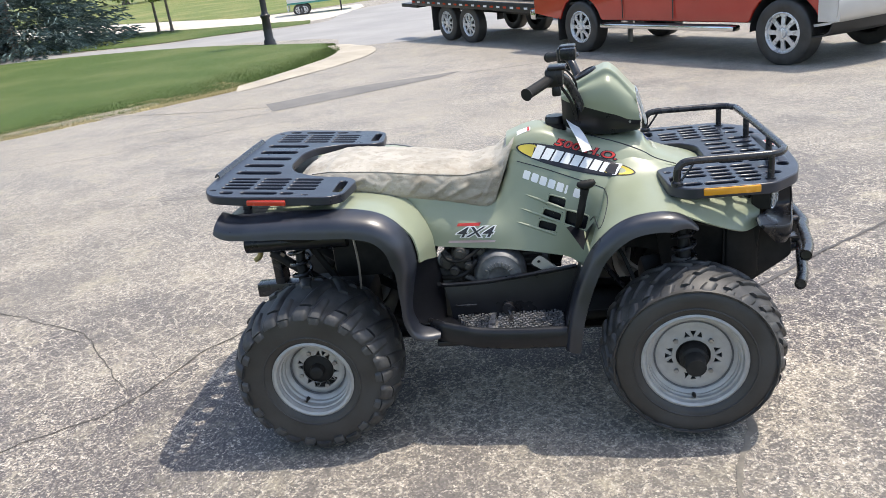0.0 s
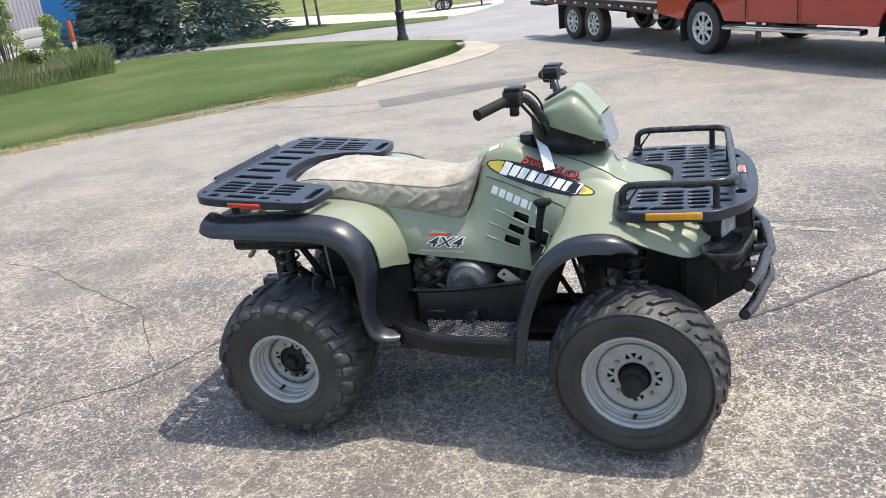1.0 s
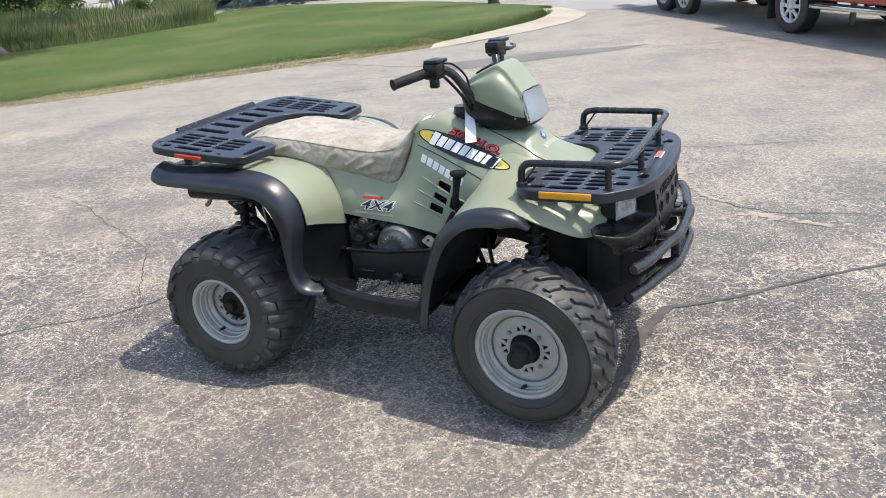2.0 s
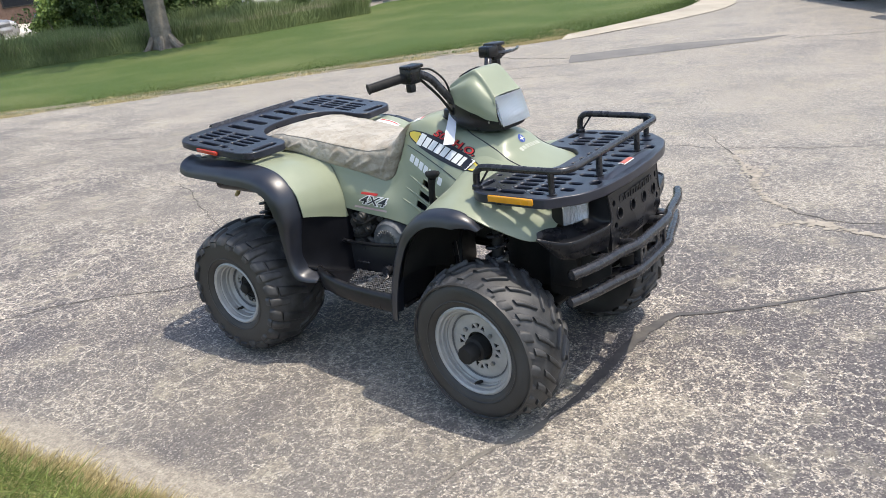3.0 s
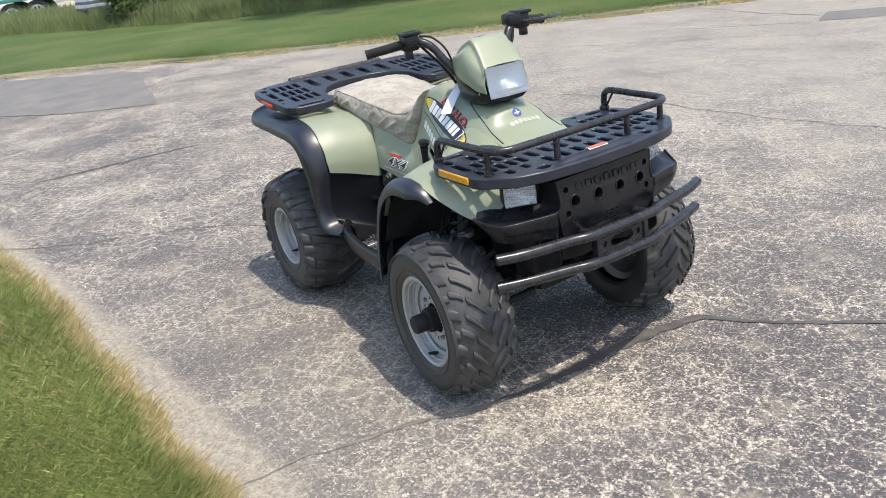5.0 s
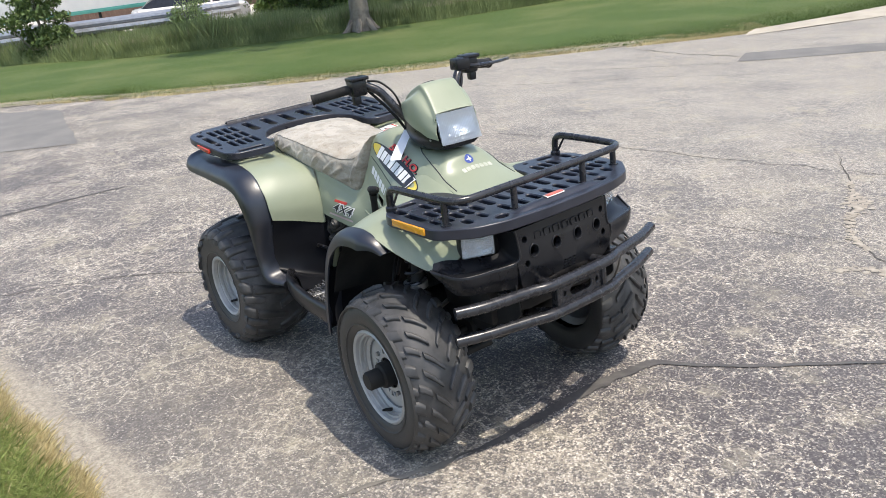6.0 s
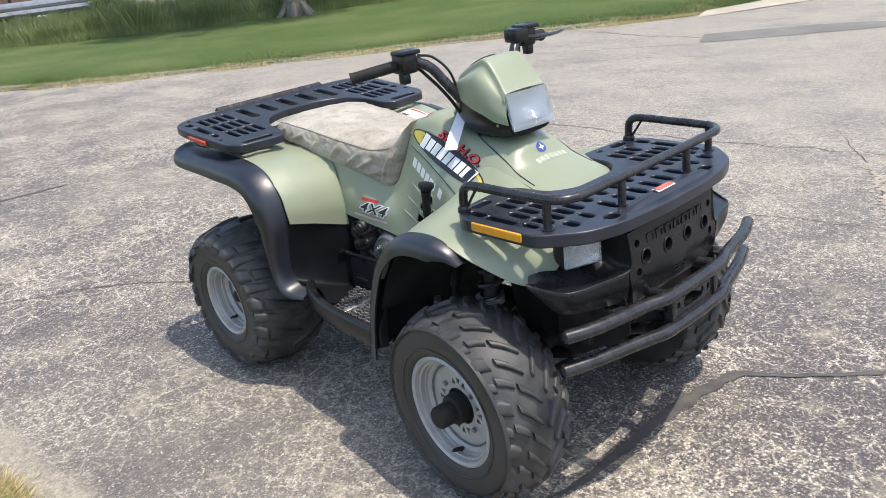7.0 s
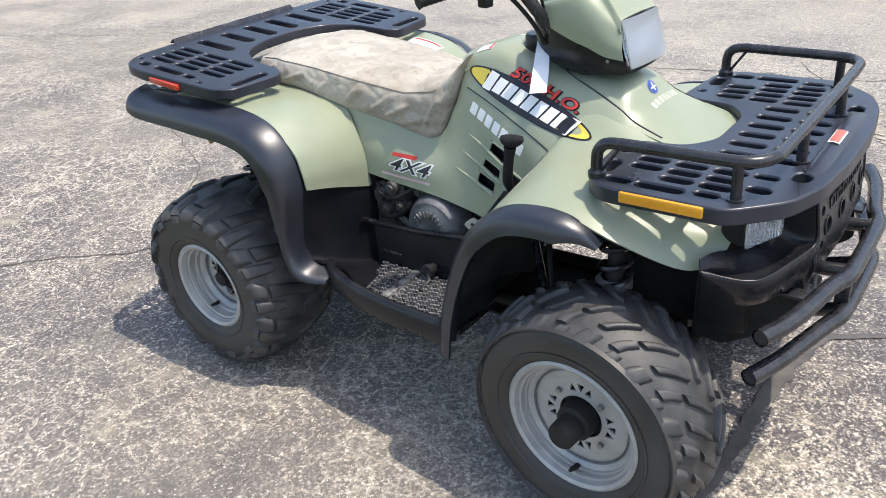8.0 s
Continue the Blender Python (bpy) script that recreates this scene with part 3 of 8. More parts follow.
crack("asphalt_crack", [(-4.2, 2.4), (-2.8, 3.2), (-1.2, 3.3), (-0.5, 3.37), (0.21, 3.47), (0.52, 3.52), (1.07, 3.68), (2.6, 4.4)], 0.0080, CRACK, "open crack in worn asphalt", 140, 0.04)
crack("asphalt_crack", [(-7.5, 1.9), (-5.8, 2.6), (-4.4, 3.4)], 0.0100, CRACK, "open crack in worn asphalt", 80, 0.10)
crack("asphalt_crack", [(2.0, 1.35), (2.5, 2.4), (3.4, 3.3), (4.6, 3.9)], 0.0080, CRACK, "open crack in worn asphalt", 90, 0.10)


def raw(name, v, f, mat):
    """A large mesh of loose blades or leaves."""
    me = bpy.data.meshes.new(name)
    me.from_pydata(v, [], f)
    me.materials.append(mat)
    return me


rng = np.random.default_rng(7)


def blades_on(edge, back, count, height, width, t_range, mat, name, label, bias=1.0, lean=0.6, lift=0.0, s_range=(0.0, 1.0), patchy=False):
    """Loose grass blades between two curves, as one mesh."""
    a, b = catmull(edge, 200), catmull(back, 200)
    s = (s_range[0] + rng.random(count) * (s_range[1] - s_range[0])) * 198.9
    t = t_range[0] + (t_range[1] - t_range[0]) * rng.random(count) ** bias
    i = s.astype(int)
    fr = (s - i)[:, None]
    p = (a[i] * (1 - fr) + a[i + 1] * fr) * (1 - t[:, None]) + (b[i] * (1 - fr) + b[i + 1] * fr) * t[:, None]
    p = p + rng.normal(0, 0.02, p.shape)
    if patchy:
        keep = np.array([noise.noise((x * 0.9, y * 0.9, 3)) + 0.5 * noise.noise((x * 3.1, y * 3.1, 8)) + 0.5 * rng.random() > 0.22 for x, y in p])
        p, count = p[keep], int(keep.sum())
    h = height * (0.5 + 0.8 * rng.random(count))
    if height > 0.1:
        h *= np.array([0.88 + 0.45 * noise.noise((x * 0.55, y * 0.55, 2)) + 0.35 * noise.noise((x * 1.9, y * 1.9, 5)) for x, y in p])
    ang = rng.random(count) * 2 * math.pi
    la = rng.random(count) * 2 * math.pi
    ln = h * lean * rng.random(count)
    z = np.array([ground_z(x, y) for x, y in p]) + lift
    w = width * (0.6 + 0.8 * rng.random(count))
    v = np.zeros((count, 4, 3))
    v[:, 0] = np.c_[p[:, 0] - np.cos(ang) * w / 2, p[:, 1] - np.sin(ang) * w / 2, z]
    v[:, 1] = np.c_[p[:, 0] + np.cos(ang) * w / 2, p[:, 1] + np.sin(ang) * w / 2, z]
    mid = np.c_[p[:, 0] + np.cos(la) * ln * 0.55, p[:, 1] + np.sin(la) * ln * 0.55, z + h * 0.62]
    v[:, 2] = mid + np.c_[np.cos(ang) * w * 0.35, np.sin(ang) * w * 0.35, np.zeros(count)]
    v[:, 3] = np.c_[p[:, 0] + np.cos(la) * ln, p[:, 1] + np.sin(la) * ln, z + h]
    f = np.arange(count * 4).reshape(count, 4)
    faces = [(q[0], q[1], q[2], q[3]) for q in f.tolist()]
    return tagged(new(name, raw(name, v.reshape(-1, 3).tolist(), faces, mat)), label, "grass", kind="stuff")


GREEN_BLADE = blades("green_blades", (0.115, 0.158, 0.038), (0.31, 0.37, 0.118))
DRY_BLADE = blades("straw_blades", (0.36, 0.30, 0.14), (0.64, 0.54, 0.30))
LAWN_BLADE = blades("lawn_blades", (0.066, 0.108, 0.024), (0.140, 0.186, 0.053))
WEED_BLADE = blades("weed_blades", (0.13, 0.175, 0.065), (0.27, 0.315, 0.135))
SEED_BLADE = blades("seed_heads", (0.26, 0.25, 0.14), (0.42, 0.38, 0.25))
blades_on(bank_edge, bank_back, 290000, 0.048, 0.0026, (0.004, 0.75), GREEN_BLADE, "bank_grass", "long green grass blades on the bank", 1.3, 1.7, 0.01, (0.10, 0.95))
blades_on(bank_edge, bank_back, 110000, 0.040, 0.0026, (-0.020, 0.150), DRY_BLADE, "dry_grass", "dry straw-coloured grass along the bank's edge", 2.3, 1.7, 0.0, (0.10, 0.95))
blades_on(drive_edge, lawn_back, 210000, 0.030, 0.009, (0.0, 1.0), LAWN_BLADE, "lawn_grass", "short mown lawn grass", 1.5, 0.9, 0.015, (0.12, 1.0))
blades_on(drive_edge, lawn_back, 46000, 0.042, 0.008, (-0.014, 0.060), DRY_BLADE, "dry_grass", "dry straw-coloured grass along the lawn's edge", 1.4, 1.2, 0.0, (0.12, 0.72), True)
weeds_front = [(-60, -20), (-36, -4), (-21.3, 4.0), (-19.1, 6.6), (-17.3, 9.6), (-15.8, 12.3), (-14.6, 16.2)]
weeds_back = [(-62, -14), (-40, 1), (-25, 7), (-22.8, 9.8), (-20.6, 12.6), (-18.6, 15.2), (-16.6, 17.6)]
blades_on(weeds_front, weeds_back, 230000, 0.60, 0.0065, (0.0, 1.0), WEED_BLADE, "tall_weeds", "tall unmown weeds behind the lawn", 1.0, 0.5, 0.0, (0.2, 1.0))
blades_on(weeds_front, weeds_back, 60000, 0.26, 0.010, (-0.06, 0.35), WEED_BLADE, "low_weeds", "low weeds at the foot of the tall ones", 1.0, 0.8, 0.0, (0.2, 1.0))
blades_on(weeds_front, weeds_back, 22000, 0.20, 0.009, (0.0, 1.0), SEED_BLADE, "seed_heads", "pale seed heads over the tall weeds", 1.0, 0.7, 0.40, (0.2, 1.0))
blades_on(bank_edge, bank_back, 10000, 0.044, 0.0030, (0.03, 0.6), DRY_BLADE, "dry_grass", "dry stalks scattered through the bank grass", 1.3, 1.9, 0.015, (0.10, 0.95))

# ---- litter on the sand strip ----


def dry_leaf(x, y, turn, size):
    """A curled dead leaf with a raised midrib."""
    m = Mesh().patch([[(size * u, size * w * math.sin(math.pi * min(0.96, max(0.04, (u + 1) / 2))) * 0.55, size * (0.28 * abs(w) + 0.18 * u * u + 0.02)) for w in (-1, -0.5, 0, 0.5, 1)] for u in (-1, -0.5, 0, 0.5, 1)], 10, 9)
    m.turned(pose(x, y, ground_z(x, y) + 0.003, 0, 0, turn))
    return solo("dry_leaf", m, plain("dead_leaf", (0.20, 0.075, 0.04), (0.34, 0.15, 0.085), 0.7, scale=60, bump=0.3) if "dead_leaf" not in bpy.data.materials else bpy.data.materials["dead_leaf"], "curled red-brown dead leaf on sandy grit", "leaf", group="dead leaves on the sand", thick=0.0008)


dry_leaf(0.055, -1.440, 25, 0.022)
dry_leaf(0.074, -1.452, 110, 0.016)
twig_m = Mesh().tube([(-0.370, -1.470, 0.008), (-0.335, -1.447, 0.011), (-0.290, -1.437, 0.007), (-0.268, -1.425, 0.006)], [0.0022, 0.0030, 0.0024, 0.0012], 7, smooth=14)
twig_m.tube([(-0.330, -1.446, 0.010), (-0.318, -1.463, 0.012), (-0.306, -1.473, 0.006)], [0.0018, 0.0014, 0.0008], 6)
solo("twig", twig_m, plain("twig_bark", (0.13, 0.09, 0.06), (0.22, 0.16, 0.11), 0.9, scale=80, bump=0.4), "short dry brown twig on sandy grit", "twig")

# ---- trees and bushes ----
BARK = plain("grey_bark", (0.13, 0.11, 0.09), (0.25, 0.215, 0.175), 0.95, scale=6, grain=40, bump=0.8, distance=0.02)
SPRUCE = blades("blue_spruce_needles", (0.075, 0.122, 0.115), (0.215, 0.295, 0.285), 0.7)
DARK_SPRUCE = blades("dark_spruce_needles", (0.055, 0.09, 0.065), (0.14, 0.20, 0.15), 0.7)
LEAF = blades("bright_leaves", (0.08, 0.13, 0.03), (0.24, 0.33, 0.09))
PALE_LEAF = blades("pale_leaves", (0.24, 0.32, 0.10), (0.46, 0.54, 0.24))
DARK_LEAF = blades("dark_leaves", (0.045, 0.08, 0.025), (0.13, 0.18, 0.055))


def leaf_cloud(centres, radii, per, size, flat=0.7):
    """Small leaf quads scattered in many clumps."""
    n = len(centres) * per
    c = np.repeat(np.asarray(centres, float), per, axis=0)
    r = np.repeat(np.asarray(radii, float), per)
    d = rng.normal(0, 1, (n, 3))
    d /= np.linalg.norm(d, axis=1)[:, None]
    p = c + d * (r * rng.random(n) ** 0.45)[:, None] * np.array([1, 1, flat])
    u = rng.normal(0, 1, (n, 3))
    u /= np.linalg.norm(u, axis=1)[:, None]
    w = np.cross(u, rng.normal(0, 1, (n, 3)))
    w /= np.linalg.norm(w, axis=1)[:, None]
    s = size * (0.6 + 0.8 * rng.random(n))[:, None]
    v = np.stack([p - u * s, p + w * s * 0.5, p + u * s, p - w * s * 0.5], axis=1)
    f = np.arange(n * 4).reshape(n, 4).tolist()
    return v.reshape(-1, 3).tolist(), f


def broad_tree(name, at, height, spread, trunk_r, clear, clumps, per, size, leaf, label, lean=(0, 0)):
    """A tapered trunk with limbs and a crown of leaf clumps with gaps."""
    x, y = at
    z = ground_z(x, y)
    t = thing(name, label, "tree", at=(x, y, z))
    trunk = Mesh().tube([(x, y, z - 0.1), (x + 0.02, y, z + 0.25), (x + lean[0] * 0.4, y + lean[1] * 0.4, z + clear), (x + lean[0], y + lean[1], z + height * 0.8)],
                        [trunk_r * 1.7, trunk_r * 1.1, trunk_r * 0.9, trunk_r * 0.25], 12, smooth=16)
    if trunk_r > 0.15:
        for k in range(6):
            a = k * 1.05 + 0.3
            trunk.tube([(x + math.cos(a) * trunk_r * 0.9, y + math.sin(a) * trunk_r * 0.9, z + 0.35), (x + math.cos(a) * trunk_r * 1.6, y + math.sin(a) * trunk_r * 1.6, z + 0.10), (x + math.cos(a) * trunk_r * 2.5, y + math.sin(a) * trunk_r * 2.5, z - 0.03)],
                       [trunk_r * 0.35, trunk_r * 0.32, trunk_r * 0.15], 8, smooth=8)
    centres, radii = [], []
    for k in range(clumps):
        a, h, q = rng.random() * 6.28, rng.random(), rng.random() ** 0.5
        rad = spread * q * (0.45 + 0.65 * math.sin(math.pi * (0.15 + 0.8 * h)))
        c = (x + lean[0] + math.cos(a) * rad, y + lean[1] + math.sin(a) * rad, z + clear + (height - clear) * h)
        centres.append(c)
        radii.append(spread * (0.16 + 0.16 * rng.random()))
        if k % 5 == 0:
            trunk.tube([(x + lean[0] * 0.5, y + lean[1] * 0.5, z + clear * 0.9 + (height - clear) * h * 0.5), tuple((np.array(c) + np.array((x, y, c[2]))) / 2), c], [trunk_r * 0.35, trunk_r * 0.22, trunk_r * 0.08], 6)
    part("trunk", trunk, BARK, t)
    v, f = leaf_cloud(centres, radii, per, size)
    part("crown", raw("crown", v, f, leaf), leaf, t)
    return t


def spruce(at, height, spread, needles, label):
    """A blue spruce: drooping boughs in tiers down to the ground, each with many small sprays."""
    x, y = at
    z = ground_z(x, y)
    t = thing("spruce_tree", label, "tree", at=(x, y, z))
    trunk = Mesh().tube([(x, y, z - 0.1), (x, y, z + height)], [0.24, 0.03], 10)
    part("trunk", trunk, BARK, t)
    V, F = [], []
    tiers = 34
    for k in range(tiers):
        h = 0.25 + (height - 0.4) * (k / tiers) ** 1.15
        reach = spread * (1 - h / height) ** 0.8 * (0.9 + 0.2 * rng.random())
        boughs = max(6, int(24 * (1 - k / tiers)))
        for b in range(boughs):
            a = 6.283 * (b + rng.random()) / boughs
            L = reach * (0.78 + 0.34 * rng.random())
            side = np.array([-math.sin(a), math.cos(a), 0])
            sprays = int(26 + 26 * L / spread)
            for s in range(sprays):
                q = 0.25 + 0.75 * (s / sprays) ** 0.7
                droop = -0.26 * L * q + 0.16 * L * q * q
                off = (rng.random() - 0.5) * 0.62 * L * (1.15 - q) + (rng.random() - 0.5) * 0.15
                p = np.array([x + math.cos(a) * L * q, y + math.sin(a) * L * q, z + h + droop]) + side * off + np.array([0, 0, (rng.random() - 0.5) * 0.22])
                d = np.array([math.cos(a), math.sin(a), -0.25]) + side * np.sign(off) * 0.6 + rng.normal(0, 0.25, 3)
                d /= np.linalg.norm(d)
                for m in range(7):
                    e = np.cross(d, rng.normal(0, 1, 3))
                    e /= np.linalg.norm(e)
                    ln, wd = 0.19 * (0.7 + 0.6 * rng.random()), 0.026
                    i = len(V)
                    V.extend([tuple(p - d * ln * 0.4), tuple(p + e * wd), tuple(p + d * ln), tuple(p - e * wd)])
                    F.append((i, i + 1, i + 2, i + 3))
    part("crown", raw("crown", V, F, needles), needles, t)
    return t


spruce((-18.0, 24.3), 9.5, 4.3, SPRUCE, "large blue spruce with dense boughs down to the grass")
spruce((-19.9, 23.9), 8.0, 1.9, DARK_SPRUCE, "dark green spruce behind the blue one")
broad_tree("shade_tree", (-16.5, 10.2), 9.0, 4.0, 0.25, 3.2, 90, 160, 0.10, LEAF, "mature shade tree with a grey trunk in the weeds", (-0.4, 0.3))
broad_tree("young_tree", (-14.1, 27.6), 4.6, 1.5, 0.05, 1.4, 46, 150, 0.07, LEAF, "young tree with a thin trunk on the verge")
broad_tree("young_tree", (-13.3, 27.0), 4.4, 1.4, 0.05, 1.3, 46, 150, 0.07, LEAF, "young tree with a thin trunk on the verge")


def bush(at, height, spread, clumps, per, size, leaf, label, name="bush"):
    x, y = at
    z = ground_z(x, y)
    t = thing(name, label, "bush", group="bushes behind the lawn", at=(x, y, z))
    stems = Mesh()
    centres, radii = [], []
    for k in range(clumps):
        a, q, h = rng.random() * 6.28, rng.random() ** 0.5, rng.random()
        c = (x + math.cos(a) * spread * q * (1 - 0.5 * h), y + math.sin(a) * spread * q * (1 - 0.5 * h), z + height * (0.12 + 0.8 * h))
        centres.append(c)
        radii.append((0.24 if spread > 1 else 0.52) * spread * (0.6 + 0.7 * rng.random()))
        if k % 4 == 0:
            stems.tube([(x + 0.1 * math.cos(a), y + 0.1 * math.sin(a), z - 0.05), c], [0.03, 0.01], 5)
    part("stems", stems, BARK, t)
    v, f = leaf_cloud(centres, radii, per, size)
    part("foliage", raw("foliage", v, f, leaf), leaf, t)
    return t


for x, y, h, s, leaf in ((-21.5, 12.5, 2.6, 1.8, DARK_LEAF), (-24.4, 12.6, 3.4, 2.0, DARK_LEAF), (-21.8, 14.4, 2.4, 1.2, LEAF), (-25.5, 13.5, 4.2, 2.6, DARK_LEAF), (-22.0, 7.7, 2.5, 0.6, PALE_LEAF), (-19.9, 13.9, 2.2, 1.1, DARK_LEAF), (-23.2, 3.7, 2.2, 1.3, DARK_LEAF), (-20.6, 11.2, 1.9, 1.1, DARK_LEAF),
                         (-17.9, 16.0, 3.6, 0.5, PALE_LEAF), (-17.1, 17.0, 1.9, 0.32, PALE_LEAF), (-19.0, 14.6, 2.0, 0.7, PALE_LEAF), (-16.6, 15.4, 0.9, 0.5, DARK_LEAF)):
    bush((x, y), h, s, 40, 150 if s > 1 else 230, 0.06 if s > 1 else 0.030, leaf, "leafy green bush at the back of the lawn" if s > 1 else "slender pale green sapling among the weeds")
for k, (x, y) in enumerate(((-22.9, 11.2), (-22.2, 11.6), (-21.5, 12.1), (-20.9, 13.0), (-20.2, 13.9), (-19.5, 14.8), (-23.0, 12.6), (-21.9, 14.0))):
    bush((x, y), 1.7 + 0.5 * (k % 3), 1.05, 46, 170, 0.055, DARK_LEAF if k % 3 else LEAF, "dense dark undergrowth behind the tall weeds")
for k in range(16):
    a = k / 15
    x, y = -74 + 110 * a, 58 + 14 * math.sin(3 * a) + 6 * rng.random()
    broad_tree("far_tree", (x, y), 7 + 4 * rng.random(), 4.2, 0.2, 1.2, 40, 90, 0.26, DARK_LEAF if k % 2 else LEAF, "far tree in full leaf at the edge of the lots")
for k in range(9):
    a = k / 8
    broad_tree("far_tree", (-78 + 22 * a + 4 * rng.random(), -18 + 66 * a), 8 + 4 * rng.random(), 4.4, 0.2, 1.2, 36, 90, 0.26, DARK_LEAF if k % 2 else LEAF, "far tree in full leaf at the edge of the lots")

# ---- lamp post ----
post_z = ground_z(-6.6, 17.8)
IRON = plain("black_iron", (0.012, 0.012, 0.013), (0.022, 0.022, 0.022), 0.4, scale=8, bump=0.1)
lamp_post = thing("lamp_post", "black iron lamp post with a number plate at the lawn's tip", "lamp post", at=(-6.6, 17.8, post_z))
shaft = Mesh().lathe([(0.17, 0.0), (0.17, 0.05), (0.15, 0.08), (0.15, 0.14), (0.115, 0.19), (0.105, 0.70), (0.125, 0.73), (0.125, 0.78), (0.085, 0.82), (0.078, 0.90), (0.070, 3.0), (0.09, 3.05), (0.05, 3.15)], (-6.6, 17.8, post_z), 20, axis="z")
part("post", shaft, IRON, lamp_post)
part("number_plate", Mesh().box((-6.76, 17.685, post_z + 1.42), (-6.44, 17.705, post_z + 1.62), 0.006), IRON, lamp_post)
for k in range(3):
    part("plain_bar", Mesh().box((-6.70 + 0.075 * k, 17.678, post_z + 1.46), (-6.65 + 0.075 * k, 17.684, post_z + 1.57), 0.0), WHITE, lamp_post)
lantern = Mesh().lathe([(0.05, 3.15), (0.14, 3.25), (0.18, 3.6), (0.20, 3.62), (0.05, 3.85), (0.0, 3.9)], (-6.6, 17.8, post_z), 8, axis="z")
part("lantern", lantern, IRON, lamp_post)

# ---- vehicles ----
TRUCK_RED = plain("orange_red_paint", (0.40, 0.024, 0.014), (0.44, 0.029, 0.017), 0.22, scale=3, grain=500, bump=0.02, spread=0.05, coat=0.8)
TRUCK_GREY = plain("silver_paint", (0.50, 0.49, 0.47), (0.56, 0.55, 0.53), 0.3, metal=0.3, scale=3, grain=500, bump=0.02, spread=0.05, coat=0.5)
DARK_PAINT = plain("dark_blue_paint", (0.012, 0.014, 0.025), (0.02, 0.022, 0.035), 0.25, scale=3, bump=0.02, coat=0.6)
GLASS = plain("tinted_glass", (0.012, 0.014, 0.016), (0.02, 0.022, 0.025), 0.06, spread=0.02, bump=0.01)
DECK = plain("weathered_planks", (0.17, 0.14, 0.11), (0.30, 0.26, 0.21), 0.85, scale=5, grain=60, bump=0.4)
TRIM = plain("black_trim", (0.013, 0.013, 0.013), (0.025, 0.025, 0.025), 0.55)


def road_wheel(parent, at, r, width, out, turn=0.0):
    """A road wheel: tyre with its alloy rim; out is the side (+1 or -1 along local y) that shows the rim."""
    m = parent.matrix_world @ pose(*at, 0, 0, turn)
    tyre = Mesh().lathe(catmull([(r * 0.62, -width / 2 * 0.92), (r * 0.8, -width / 2), (r * 0.95, -width / 2 * 0.92), (r, -width / 2 * 0.7), (r, 0), (r, width / 2 * 0.7), (r * 0.95, width / 2 * 0.92), (r * 0.8, width / 2), (r * 0.62, width / 2 * 0.92)], 26), (0, 0, 0), 40)
    w = part("wheel", tyre.turned(m), RUBBER, parent, "black road tyre on a bright rim")
    rim = Mesh().lathe([(r * 0.63, out * width * 0.46), (r * 0.60, out * width * 0.48), (r * 0.57, out * width * 0.42), (r * 0.55, out * width * 0.30)], (0, 0, 0), 32)
    disc = [(r * 0.57 * math.cos(a), r * 0.57 * math.sin(a)) for a in np.linspace(0, 2 * math.pi, 32, endpoint=False)]
    windows = []
    for k in range(8):
        a = 2 * math.pi * (k + 0.5) / 8
        windows.append([(u * math.cos(a) - v * math.sin(a), u * math.sin(a) + v * math.cos(a)) for u, v in rounded([(0.24 * r, -0.035 * r), (0.50 * r, -0.125 * r), (0.50 * r, 0.125 * r), (0.24 * r, 0.035 * r)], 0.05 * r, 3)])
    rim.plate(disc, windows, lambda u, v, dd: (u, out * (width * (0.36 + 0.10 * (1 - math.hypot(u, v) / (r * 0.57))) - dd), v), 0.02)
    rim.lathe([(r * 0.16, out * width * 0.40), (r * 0.15, out * width * 0.50), (r * 0.05, out * width * 0.53), (0, out * width * 0.53)], (0, 0, 0), 16)
    # added dark disc that stands in for the shade behind the rim's windows
    part("dark_backing", Mesh().lathe([(r * 0.56, out * width * 0.12), (0, out * width * 0.13)], (0, 0, 0), 24).turned(m), DULL, w)
    part("rim", rim.turned(m), ALLOY, w, "bright alloy rim")
    return w


